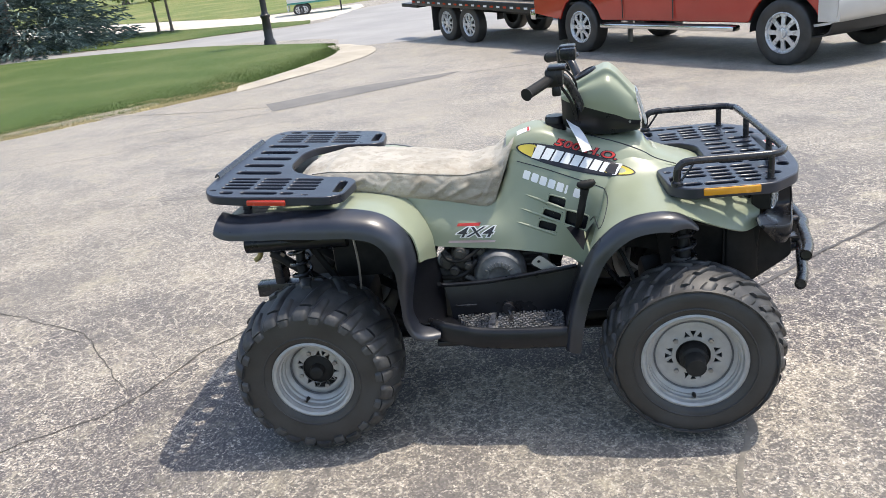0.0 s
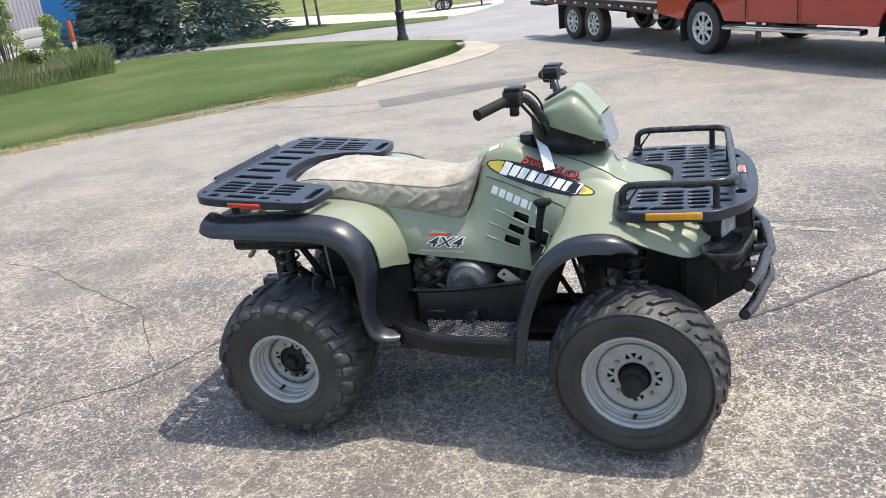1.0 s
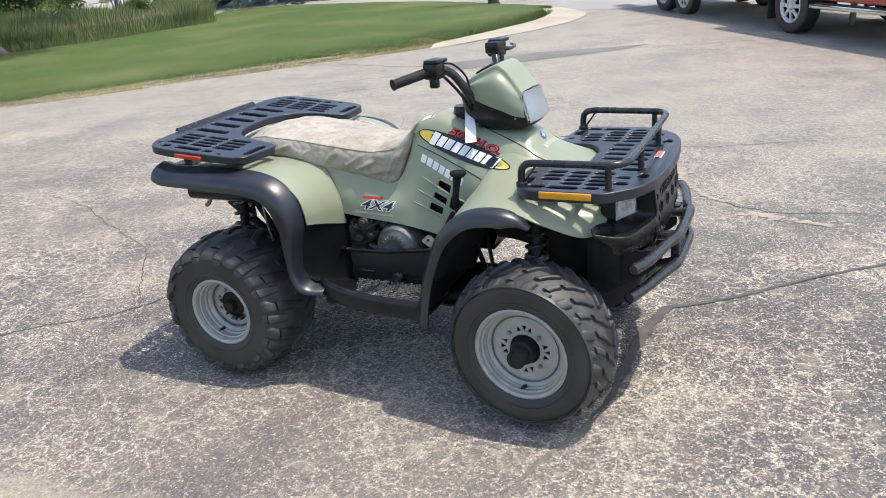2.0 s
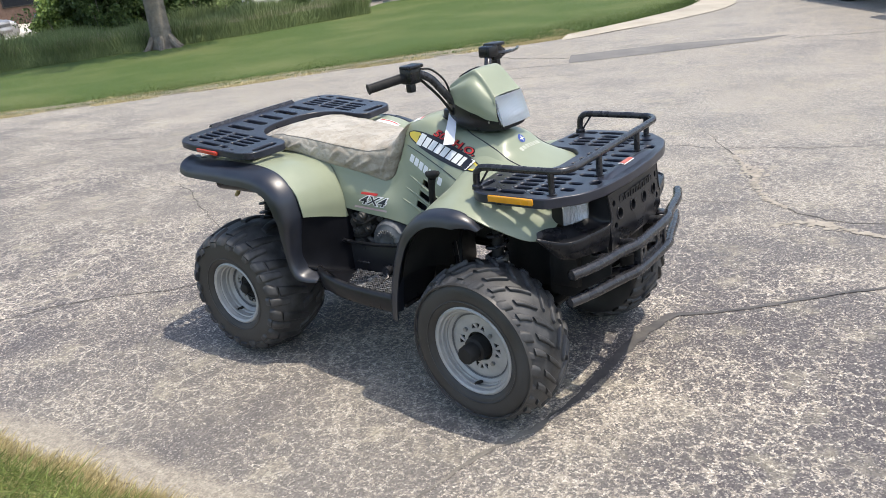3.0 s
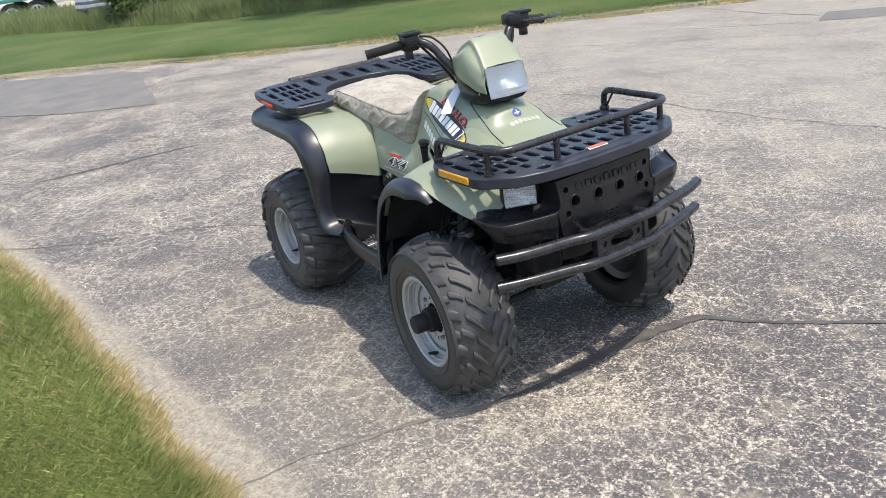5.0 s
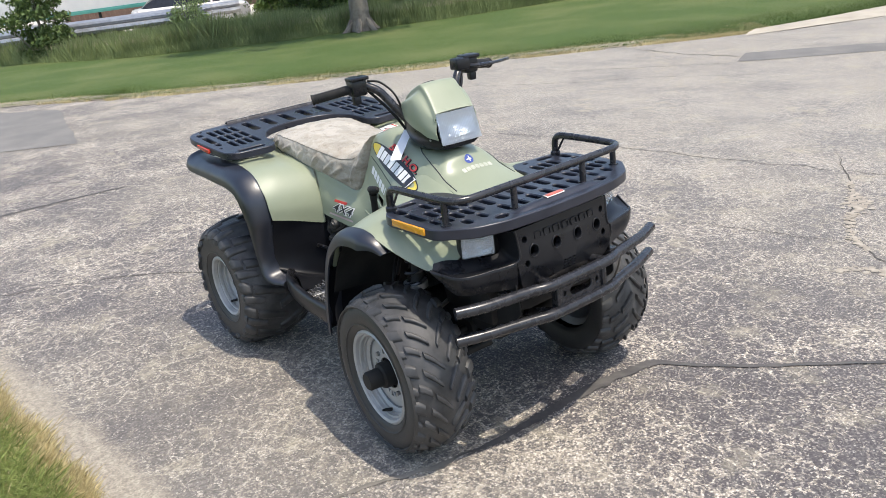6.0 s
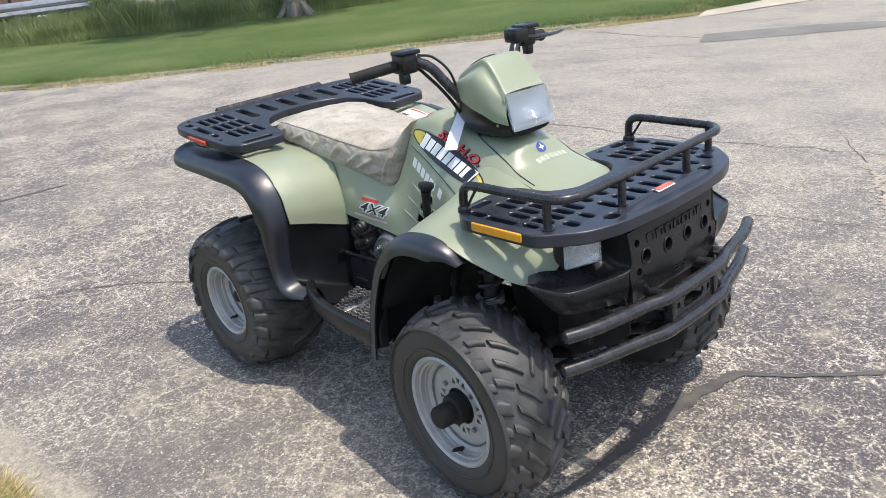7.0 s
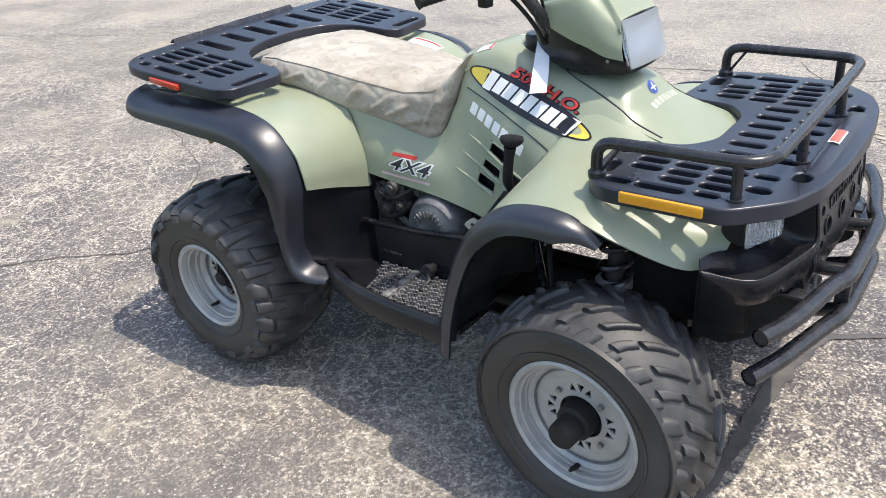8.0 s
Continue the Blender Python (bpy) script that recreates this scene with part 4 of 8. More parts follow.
def pickup(name, at, heading, paint, front_paint, label):
    """A crew-cab pickup with its rear axle at x = 0 and front axle at x = 3.85, right side at -y."""
    x, y = at
    t = thing(name, label, "pickup truck", at=(x, y, ground_z(x, y)))
    drop = math.atan2(ground_z(x + 3.85 * math.cos(heading), y + 3.85 * math.sin(heading)) - ground_z(x, y), 3.85)
    t.rotation_euler = Euler((0, -drop, heading))
    bpy.context.view_layer.update()
    M = t.matrix_world
    for sgn in (-1, 1):
        # sides with real wheel openings
        def opening(cx):
            return [(cx + 0.52 * math.cos(a), 0.40 + 0.50 * math.sin(a)) for a in np.linspace(math.pi, 0, 12)]
        low = [(-1.22, 0.62)] + [(-0.54, 0.52)] + opening(0.0) + [(0.54, 0.52)] + [(3.31, 0.52)] + opening(3.85) + [(4.39, 0.55), (4.55, 0.60), (4.55, 1.30), (3.0, 1.40), (-1.22, 1.40)]
        low = [p for p in low if p[1] > 0.42]
        m = Mesh().plate(low, [], lambda u, v, d: (u, sgn * (1.0 - 0.10 * max(0, (1.0 - v)) ** 2 - 0.06 * max(0, v - 1.0) - 0.08 * max(0, (u - 4.0)) - d), v), 0.05)
        part("body_side", m.turned(M), paint, t, bevel=0.012)
        part("trim_strip", Mesh().box((0.85, sgn * 1.0 - 0.012, 0.865), (3.05, sgn * 1.0 + 0.012, 0.90), 0.006).turned(M), CHROME, t, "bright side moulding")
        step = part("running_board", Mesh().box((0.62, sgn * 1.02 - 0.09, 0.42), (3.20, sgn * 1.02 + 0.06, 0.49), 0.02).turned(M), CHROME, t, "bright tubular running board")
        part("step_pad", Mesh().box((0.70, sgn * 1.02 - 0.07, 0.488), (3.10, sgn * 1.02 + 0.03, 0.498), 0.003).turned(M), TRIM, step)
        for cx in (0.0, 3.85):
            arch = Mesh().lathe([(0.50, sgn * 0.55), (0.50, sgn * 0.97)], (cx, 0, 0.40), 20, a0=0.0, a1=math.pi)
            part("wheel_arch", arch.turned(M), TRIM, t)
            road_wheel(t, (cx, sgn * 0.86, 0.405), 0.405, 0.27, sgn)
        for cx in (1.02, 2.05):
            part("door_seam", Mesh().box((cx - 0.006, sgn * 0.998 - 0.006, 0.56), (cx + 0.006, sgn * 0.998 + 0.004, 1.38), 0.0).turned(M), TRIM, t)
        part("mud_flap", Mesh().box((-0.56, sgn * 0.86 - 0.14, 0.18), (-0.54, sgn * 0.86 + 0.14, 0.55), 0.004).turned(M), TRIM, t)
    part("chassis", Mesh().box((-1.1, -0.55, 0.45), (4.3, 0.55, 0.75), 0.03).turned(M), TRIM, t)
    part("bed_floor", Mesh().box((-1.2, -0.92, 0.75), (0.7, 0.92, 0.80), 0.01).turned(M), TRIM, t)
    part("tailgate", Mesh().box((-1.26, -0.92, 0.66), (-1.20, 0.92, 1.40), 0.02).turned(M), paint, t)
    part("rear_bumper", Mesh().box((-1.42, -0.94, 0.50), (-1.26, 0.94, 0.68), 0.03).turned(M), CHROME, t)
    cab = Mesh().patch([[(xx, -w * a, zl + (zt - zl) * b) for a, b in ((1.0, 0.0), (0.93, 0.45), (0.80, 0.88), (0.5, 1.0), (-0.5, 1.0), (-0.80, 0.88), (-0.93, 0.45), (-1.0, 0.0))]
                        for xx, zl, zt, w in ((0.70, 1.36, 1.42, 0.93), (0.82, 1.38, 1.86, 0.93), (1.3, 1.38, 1.93, 0.94), (2.2, 1.38, 1.93, 0.94), (2.75, 1.38, 1.80, 0.93), (3.25, 1.38, 1.42, 0.93))], 24, 24)
    part("cab", cab.turned(M), paint, t, thick=0.02)
    for sgn in (-1, 1):
        for x0, x1 in ((0.95, 1.85), (1.98, 2.85)):
            g = Mesh().patch([[(xx, sgn * 0.915, 1.46), (xx - 0.02, sgn * 0.885, 1.60), (xx - 0.04, sgn * 0.835, 1.76)] for xx in (x0, (x0 + x1) / 2, x1)], 6, 5)
            part("side_window", g.turned(M), GLASS, t, thick=0.012)
    hood = Mesh().patch([[(3.0, yy, 1.40 + 0.03 * (1 - yy * yy)), (3.9, yy, 1.36 + 0.03 * (1 - yy * yy)), (4.45, yy * 0.97, 1.28 + 0.02 * (1 - yy * yy))] for yy in (-0.95, -0.5, 0, 0.5, 0.95)], 14, 10)
    part("bonnet", hood.turned(M), paint, t, thick=0.02)
    nose_m = Mesh().patch([[(4.30, yy * 1.02, 0.50), (4.72 - 0.18 * yy * yy, yy, 0.56), (4.78 - 0.2 * yy * yy, yy, 0.80), (4.70 - 0.2 * yy * yy, yy * 0.98, 0.98)] for yy in (-0.98, -0.6, 0, 0.6, 0.98)], 16, 10)
    part("front_bumper", nose_m.turned(M), front_paint, t, "silver front bumper", thick=0.03)
    part("air_dam", Mesh().patch([[(4.20, yy * 1.0, 0.36), (4.62 - 0.18 * yy * yy, yy, 0.40), (4.70 - 0.18 * yy * yy, yy, 0.585)] for yy in (-0.96, -0.5, 0, 0.5, 0.96)], 14, 6).turned(M), TRIM, t, "black lower air dam", thick=0.02)
    part("grille", Mesh().patch([[(4.66 - 0.2 * yy * yy, yy, 0.98), (4.62 - 0.2 * yy * yy, yy, 1.26)] for yy in (-0.94, -0.5, 0, 0.5, 0.94)], 10, 4).turned(M), TRIM, t, thick=0.03)
    for sgn in (-1, 1):
        part("front_corner", Mesh().patch([[(4.36, sgn * 1.0, z), (4.52, sgn * 0.985, z), (4.60, sgn * 0.95, z)] for z in (0.55, 0.75, 0.98, 1.28)], 8, 6).turned(M), front_paint, t, thick=0.03)
        lampm = Mesh().box((4.57, sgn * 0.80 - 0.10, 0.70), (4.63, sgn * 0.80 + 0.10, 0.82), 0.015)
        part("fog_lamp", lampm.turned(M), LAMP, t, "small fog lamp in the bumper")
        part("windscreen_pillar", Mesh().tube([(3.20, sgn * 0.90, 1.42), (2.80, sgn * 0.80, 1.78)], 0.03, 8).turned(M), paint, t)
    return t


head = math.atan2(7.77 - 10.66, 3.15 - 1.02)
d = Vector((math.cos(head), math.sin(head), 0))
left = Vector((-math.sin(head), math.cos(head), 0))
spot = Vector((0.98, 10.80, 0)) + left * 0.93
pickup("pickup_truck", (spot.x, spot.y), head, TRUCK_RED, TRUCK_GREY, "orange-red crew cab pickup with silver bumper parked on asphalt")


def trailer(at, heading):
    x, y = at
    t = thing("flatbed_trailer", "tandem axle flatbed trailer with weathered plank deck", "trailer", at=(x, y, ground_z(x, y)))
    t.rotation_euler = Euler((0, 0.03, heading))
    bpy.context.view_layer.update()
    M = t.matrix_world
    for k in range(9):
        yy = -0.95 + 0.212 * k
        part("plank", Mesh().box((-1.7, yy, 0.80), (3.2, yy + 0.20, 0.84), 0.004).turned(M), DECK, t)
    for sgn in (-1, 1):
        part("side_rail", Mesh().box((-1.75, sgn * 1.0 - 0.03, 0.70), (3.25, sgn * 1.0 + 0.03, 0.86), 0.008).turned(M), IRON, t)
        for k in range(22):
            part("marker_strip", Mesh().box((-1.70 + 0.22 * k, sgn * 1.035 - 0.004, 0.755), (-1.60 + 0.22 * k, sgn * 1.035 + 0.004, 0.79), 0.0).turned(M), WHITE if k % 2 else REDLENS, t)
        for cx in (-0.43, 0.43):
            road_wheel(t, (cx, sgn * 0.84, 0.37), 0.37, 0.22, sgn)
        part("mud_flap", Mesh().box((-0.98, sgn * 0.84 - 0.14, 0.18), (-0.95, sgn * 0.84 + 0.14, 0.72), 0.005).turned(M), TRIM, t)
        part("frame_beam", Mesh().box((-1.7, sgn * 0.45 - 0.05, 0.56), (3.2, sgn * 0.45 + 0.05, 0.70), 0.01).turned(M), IRON, t)
    part("ramp", Mesh().box((-2.5, -0.9, 0.62), (-1.75, -0.5, 0.70), 0.01).turned(M), IRON, t)
    part("headboard", Mesh().box((3.15, -1.0, 0.70), (3.25, 1.0, 1.25), 0.01).turned(M), IRON, t)
    part("tongue", Mesh().tube([(3.2, -0.4, 0.62), (4.7, 0, 0.62)], 0.06, 8).tube([(3.2, 0.4, 0.62), (4.7, 0, 0.62)], 0.06, 8).turned(M), IRON, t)
    part("jack", Mesh().tube([(4.1, 0.0, 0.80), (4.1, 0.0, 0.03)], [0.05, 0.045], 10).turned(M), STEEL, t, "pale steel jack leg")
    part("jack_foot", Mesh().lathe([(0.0, 0.012), (0.10, 0.012), (0.11, 0.0)], (4.1, 0, 0.012), 12, axis="z").turned(M), STEEL, t)
    part("load", Mesh().box((0.6, -0.6, 0.84), (2.6, 0.5, 1.25), 0.03).turned(M), DECK, t, "weathered timber load")
    return t


tw = Vector((-1.30, 14.3, 0)) + left * 0.84
trailer((tw.x, tw.y), head)


def saloon(name, at, heading, paint, label, length=4.6):
    """A plain car: one moulded body, glasshouse, four wheels, lamps and a blank plate."""
    x, y = at
    t = thing(name, label, "car", at=(x, y, ground_z(x, y)))
    t.rotation_euler = Euler((0, 0, heading))
    bpy.context.view_layer.update()
    M = t.matrix_world
    h = length / 2
    body = Mesh().patch([[(xx, -w, zl), (xx, -w * 1.02, zl + 0.55 * (zt - zl)), (xx, -w * 0.90, zt), (xx, 0, zt + 0.03), (xx, w * 0.90, zt), (xx, w * 1.02, zl + 0.55 * (zt - zl)), (xx, w, zl)]
                         for xx, zl, zt, w in ((-h, 0.45, 0.85, 0.80), (-h + 0.15, 0.32, 1.02, 0.90), (-1.2, 0.30, 1.05, 0.92), (0.5, 0.30, 1.02, 0.92), (1.5, 0.30, 0.95, 0.90), (h - 0.15, 0.32, 0.82, 0.86), (h, 0.42, 0.70, 0.76))], 30, 24)
    part("body", body.turned(M), paint, t, thick=0.02)
    roof = Mesh().patch([[(xx, -0.88 * a, 1.0), (xx, -0.80 * a, 1.0 + 0.5 * k), (xx, -0.6 * a, 1.0 + k), (xx, 0.6 * a, 1.0 + k), (xx, 0.80 * a, 1.0 + 0.5 * k), (xx, 0.88 * a, 1.0)] for xx, k, a in ((-h + 0.35, 0.03, 0.95), (-1.3, 0.42, 0.97), (-0.4, 0.48, 1.0), (0.3, 0.44, 1.0), (1.15, 0.02, 0.95))], 20, 16)
    part("glasshouse", roof.turned(M), GLASS, t, thick=0.012)
    top = Mesh().patch([[(xx, -0.56, z), (xx, 0, z + 0.03), (xx, 0.56, z)] for xx, z in ((-1.25, 1.43), (-0.4, 1.485), (0.3, 1.45))], 8, 8)
    part("roof", top.turned(M), paint, t, thick=0.02)
    for cx in (-h * 0.6, h * 0.6):
        for sgn in (-1, 1):
            road_wheel(t, (cx, sgn * 0.82, 0.33), 0.33, 0.21, sgn)
    for sgn in (-1, 1):
        part("tail_lamp", Mesh().box((-h - 0.01, sgn * 0.66 - 0.12, 0.72), (-h + 0.10, sgn * 0.66 + 0.12, 0.84), 0.02).turned(M), REDLENS, t)
        part("head_lamp", Mesh().box((h - 0.18, sgn * 0.62 - 0.13, 0.62), (h - 0.02, sgn * 0.62 + 0.13, 0.72), 0.02).turned(M), LAMP, t)
    part("plate", Mesh().box((-h - 0.02, -0.16, 0.58), (-h + 0.02, 0.16, 0.68), 0.004).turned(M), WHITE, t)
    return t


saloon("dark_car", (tw.x + 2.9, tw.y + 1.9), head, DARK_PAINT, "dark blue car parked behind the pickup")
saloon("silver_car", (-30.7, 11.0), radians(72), TRUCK_GREY, "silver car parked in the gravel yard")
saloon("blue_car", (-30.0, 15.2), 2.6, DARK_PAINT, "dark blue car parked in the gravel yard")

# ---- buildings and yard ----
SIDING = plain("white_siding", (0.60, 0.60, 0.60), (0.68, 0.68, 0.67), 0.6, scale=2, grain=60, bump=0.1)
BLUE_WALL = plain("blue_cladding", (0.03, 0.20, 0.52), (0.04, 0.24, 0.58), 0.45, scale=2, bump=0.05)
TEAL = plain("teal_steel", (0.05, 0.22, 0.19), (0.07, 0.27, 0.23), 0.5, scale=3, bump=0.05)
BROWN = plain("brown_brick", (0.13, 0.08, 0.06), (0.19, 0.125, 0.095), 0.85, scale=4, bump=0.3)


def shed(name, at, heading, size, wall, roof, label, openings=3, clad=0.3):
    """A long low building with ribbed walls, an eaves line, doors and windows."""
    x, y = at
    L, W, H = size
    t = thing(name, label, "building", at=(x, y, ground_z(x, y)))
    t.rotation_euler = Euler((0, 0, heading))
    bpy.context.view_layer.update()
    M = t.matrix_world
    part("wall", Mesh().box((-L / 2, -W / 2, -0.2), (L / 2, W / 2, H), 0.02).turned(M), wall, t)
    ribs = Mesh()
    for k in range(int(L / clad)):
        xx = -L / 2 + clad * (k + 0.5)
        ribs.box((xx - 0.03, -W / 2 - 0.03, 0.0), (xx + 0.03, -W / 2, H - 0.02), 0.0)
    tagged(part("wall_rib", ribs.turned(M), wall, t), kind="stuff")
    part("roof", Mesh().patch([[(-L / 2 - 0.3, yy, zz), (0, yy, zz), (L / 2 + 0.3, yy, zz)] for yy, zz in ((-W / 2 - 0.3, H), (0, H + W * 0.16), (W / 2 + 0.3, H))], 8, 8).turned(M), roof, t, thick=0.12)
    for k in range(openings):
        xx = -L / 2 + L * (k + 0.5) / openings
        w = part("window", Mesh().box((xx - 0.9, -W / 2 - 0.07, 1.0), (xx + 0.9, -W / 2 + 0.02, 2.1), 0.02).turned(M), TRIM, t)
        part("pane", Mesh().box((xx - 0.82, -W / 2 - 0.085, 1.08), (xx + 0.82, -W / 2 - 0.055, 2.02), 0.0).turned(M), GLASS, w)
    return t


LILAC = plain("weathered_lilac_siding", (0.42, 0.41, 0.47), (0.52, 0.51, 0.56), 0.6, scale=1.2, grain=60, bump=0.1)
white_shed = shed("white_shed", (-24.3, 18.2), radians(105.7), (10, 5, 4.6), LILAC, SIDING, "grey shed with white boards along its foot", 0)
for k in range(4):
    part("board", Mesh().box((-5.02, -2.58, -0.1 + 0.36 * k), (5.02, -2.535, 0.235 + 0.36 * k), 0.01).turned(white_shed.matrix_world), SIDING, white_shed)
shed("blue_shed", (-27.8, 28.8), radians(125), (4, 5, 4.5), BLUE_WALL, SIDING, "blue clad shed behind the spruce", 0)
shed("brown_shed", (-52.0, 24.0), radians(70), (24, 9, 4.0), BROWN, SIDING, "brown brick building across the yard", 5)


def box_trailer(at, heading, label, length=11.0, size=1.0):
    """A white box trailer on legs and tandem wheels."""
    x, y = at
    t = thing("box_trailer", label, "trailer", group="box trailers", at=(x, y, ground_z(x, y)))
    t.rotation_euler = Euler((0, 0, heading))
    t.scale = (size, size, size)
    bpy.context.view_layer.update()
    M = t.matrix_world
    part("box", Mesh().box((-length / 2, -1.25, 1.15), (length / 2, 1.25, 3.9), 0.04).turned(M), SIDING, t)
    part("base_rail", Mesh().box((-length / 2, -1.27, 1.02), (length / 2, 1.27, 1.17), 0.01).turned(M), TEAL, t, "teal base rail")
    for sgn in (-1, 1):
        for cx in (-length * 0.34, -length * 0.25):
            road_wheel(t, (cx, sgn * 1.05, 0.5), 0.5, 0.28, sgn)
        part("landing_leg", Mesh().box((length * 0.28, sgn * 0.8 - 0.06, 0.0), (length * 0.28 + 0.12, sgn * 0.8 + 0.06, 1.05), 0.01).turned(M), IRON, t)
    part("guard_frame", Mesh().tube([(-length / 2, -1.1, 1.0), (-length / 2, -1.1, 0.5), (-length / 2, 1.1, 0.5), (-length / 2, 1.1, 1.0)], 0.06, 6).turned(M), SIDING, t)
    return t


box_trailer((-8.1, 29.6), radians(12), "small white box trailer parked beyond the side road", 6.2, 0.42)
box_trailer((-35.9, 5.6), radians(75), "white box trailer with teal base rail in the yard")
PIPE = plain("galvanised_pipe", (0.30, 0.31, 0.33), (0.42, 0.43, 0.45), 0.4, metal=0.6, scale=6, bump=0.05)
for k in range(3):
    bx, by = -24.6 - 1.1 * k, 5.4 + 1.5 * k
    z0 = ground_z(bx, by) + 0.0
    t = thing("pipe_stack", "stack of grey galvanised pipes in the yard", "pipes", group="pipe stacks in the yard", at=(bx, by, z0))
    t.rotation_euler = Euler((0, 0, radians(60 + 4 * k)))
    bpy.context.view_layer.update()
    part("bearer", Mesh().box((-1.6, -0.9, 0.0), (-1.4, 0.9, 0.62), 0.01).turned(t.matrix_world), DECK, t)
    part("bearer", Mesh().box((1.4, -0.9, 0.0), (1.6, 0.9, 0.62), 0.01).turned(t.matrix_world), DECK, t)
    for j in range(7):
        for i in range(2):
            yy, zz = -0.75 + 0.22 * j + 0.11 * i, 0.72 + 0.19 * i
            part("pipe", Mesh().tube([(-2.6 - 0.2 * (j % 3), yy, zz), (2.6 + 0.15 * (j % 2), yy, zz)], 0.10, 8).turned(t.matrix_world), PIPE, t)

marker = thing("gas_marker", "red and white utility marker post in the weeds", "marker post", at=(-18.3, 19.2, ground_z(-18.3, 19.2)))
mz = ground_z(-18.3, 19.2)
part("post", Mesh().tube([(-18.3, 19.2, mz), (-18.3, 19.2, mz + 0.85)], 0.06, 10), WHITE, marker, "white lower post")
part("sleeve", Mesh().tube([(-18.3, 19.2, mz + 0.85), (-18.3, 19.2, mz + 1.45), (-18.3, 19.2, mz + 1.50)], [0.075, 0.075, 0.05], 10), plain("faded_red", (0.40, 0.07, 0.03), (0.48, 0.10, 0.045), 0.5), marker, "faded red sleeve")
box_m = thing("utility_box", "small grey utility box in the weeds", "utility box", at=(-17.3, 18.9, ground_z(-17.3, 18.9)))
part("body", Mesh().box((-17.72, 18.80, mz), (-17.50, 19.0, mz + 0.62), 0.02), SIDING, box_m)
part("lid", Mesh().box((-17.74, 18.78, mz + 0.615), (-17.48, 19.02, mz + 0.66), 0.015), STEEL, box_m)

# ---- the quad bike ----
from mathutils.bvhtree import BVHTree

STEER = -4.0
BARS = -5.0
AXLE = 0.6415
quad = thing("quad_bike", "olive green four-wheel utility quad bike with black racks parked on asphalt", "quad bike")


def wheel(name, r_rim, width, depth, r_disc, lugs, slim, label):
    """A wheel in its own place: the outer rim plane is y = 0, the hub runs along +y. The rim carries tyre, cap and valve."""
    body = Mesh()
    body.lathe([(r_rim * 0.97, 0.008), (r_rim + 0.006, 0.004), (r_rim + 0.008, -0.003), (r_rim + 0.001, -0.007), (r_rim - 0.007, -0.002), (r_rim - 0.010, 0.010),
                (r_rim - 0.012, depth * 0.20), (r_rim - 0.017, depth * 0.23), (r_rim - 0.018, depth * 0.36), (r_rim - 0.014, depth * 0.40), (r_rim - 0.016, depth * 0.52),
                (r_rim - 0.022, depth * 0.56), (r_rim - 0.023, depth * 0.68), (r_rim - 0.030, depth * 0.74), (r_disc + 0.010, depth * 0.80), (r_disc + 0.004, depth * 0.92),
                (r_disc, depth * 0.90), (r_disc - 0.010, depth * 0.86), (r_disc - 0.018, depth * 0.88)], (0, 0, 0), 56)
    body.lathe([(r_rim - 0.016, depth * 0.62), (r_rim - 0.02, width * 0.75), (r_rim, width * 0.86)], (0, 0, 0), 40)
    # the disc, with groups of three-cornered windows and the centre bore
    r1, r2 = r_disc - 0.018, 0.056
    ring = [(r1 * math.cos(a), r1 * math.sin(a)) for a in np.linspace(0, 2 * math.pi, 56, endpoint=False)]
    bore = [(r2 * math.cos(a), r2 * math.sin(a)) for a in np.linspace(0, 2 * math.pi, 32, endpoint=False)]
    holes = [bore]
    rm = r2 + (r1 - r2) * 0.52
    for q in range(4):
        for k in (-1, 0, 1):
            a = radians(90 * q + 16 * k + 90)
            s = 0.0105 if k else -0.0105
            tri = [(rm + s, 0.0), (rm - s, 0.0095), (rm - s, -0.0095)]
            holes.append([(u * math.cos(a) - w * math.sin(a), u * math.sin(a) + w * math.cos(a)) for u, w in tri])
    body.plate(ring, holes, lambda u, w, d: (u, depth * 0.88 + d, w), 0.006)
    rim = part(name, body, RIM, None, label)
    part("rim_seam", Mesh().lathe([(r_disc + 0.0075, depth * 0.815), (r_disc + 0.0045, depth * 0.90 - 0.001), (r_disc + 0.0015, depth * 0.895 - 0.001)], (0, 0, 0), 56), CAST, rim)
    # hub face, widened into a dark disc in place of shade behind the windows
    part("hub_backing", Mesh().lathe([(r_disc - 0.014, depth * 0.88 + 0.012), (0.0, depth * 0.88 + 0.013)], (0, 0, 0), 32), DULL, rim)
    part("bead_groove", Mesh().lathe([(r_rim - 0.0102, 0.012), (r_rim - 0.0118, 0.0155), (r_rim - 0.0122, 0.019)], (0, 0, 0), 56), STEEL, rim)
    # tyre carcass
    w = width
    half = [(r_rim + 0.003, 0.004), (r_rim + 0.018, -0.010), (r_rim + 0.045, -0.017), (0.232, -0.018), (0.252, -0.012), (0.2645, 0.006), (0.2765, w * 0.15), (0.2870, w * 0.32), (0.2925, w * 0.5)]
    prof = catmull(half + [(r, w - h) for r, h in half[-2::-1]], 50)
    edge = 13 if slim else 12
    tyre = Mesh().lathe(prof[:edge + 1], (0, 0, 0), 72).lathe(prof[edge:50 - edge], (0, 0, 0), 72, mat=1).lathe(prof[49 - edge:], (0, 0, 0), 72)
    # a moulded ring on the sidewall and a scuff ridge at the shoulder
    tyre.lathe([(r_rim + 0.030, -0.0145), (r_rim + 0.033, -0.0185), (r_rim + 0.037, -0.0170)], (0, 0, 0), 72)
    if slim:
        tyre.lathe([(0.2540, -0.0130), (0.2565, -0.0195), (0.2600, -0.0200), (0.2640, -0.0100)], (0, 0, 0), 72)
    part("tyre", tyre, [RUBBER, TREAD], rim, "dusty black knobbly off-road tyre", angle=32)

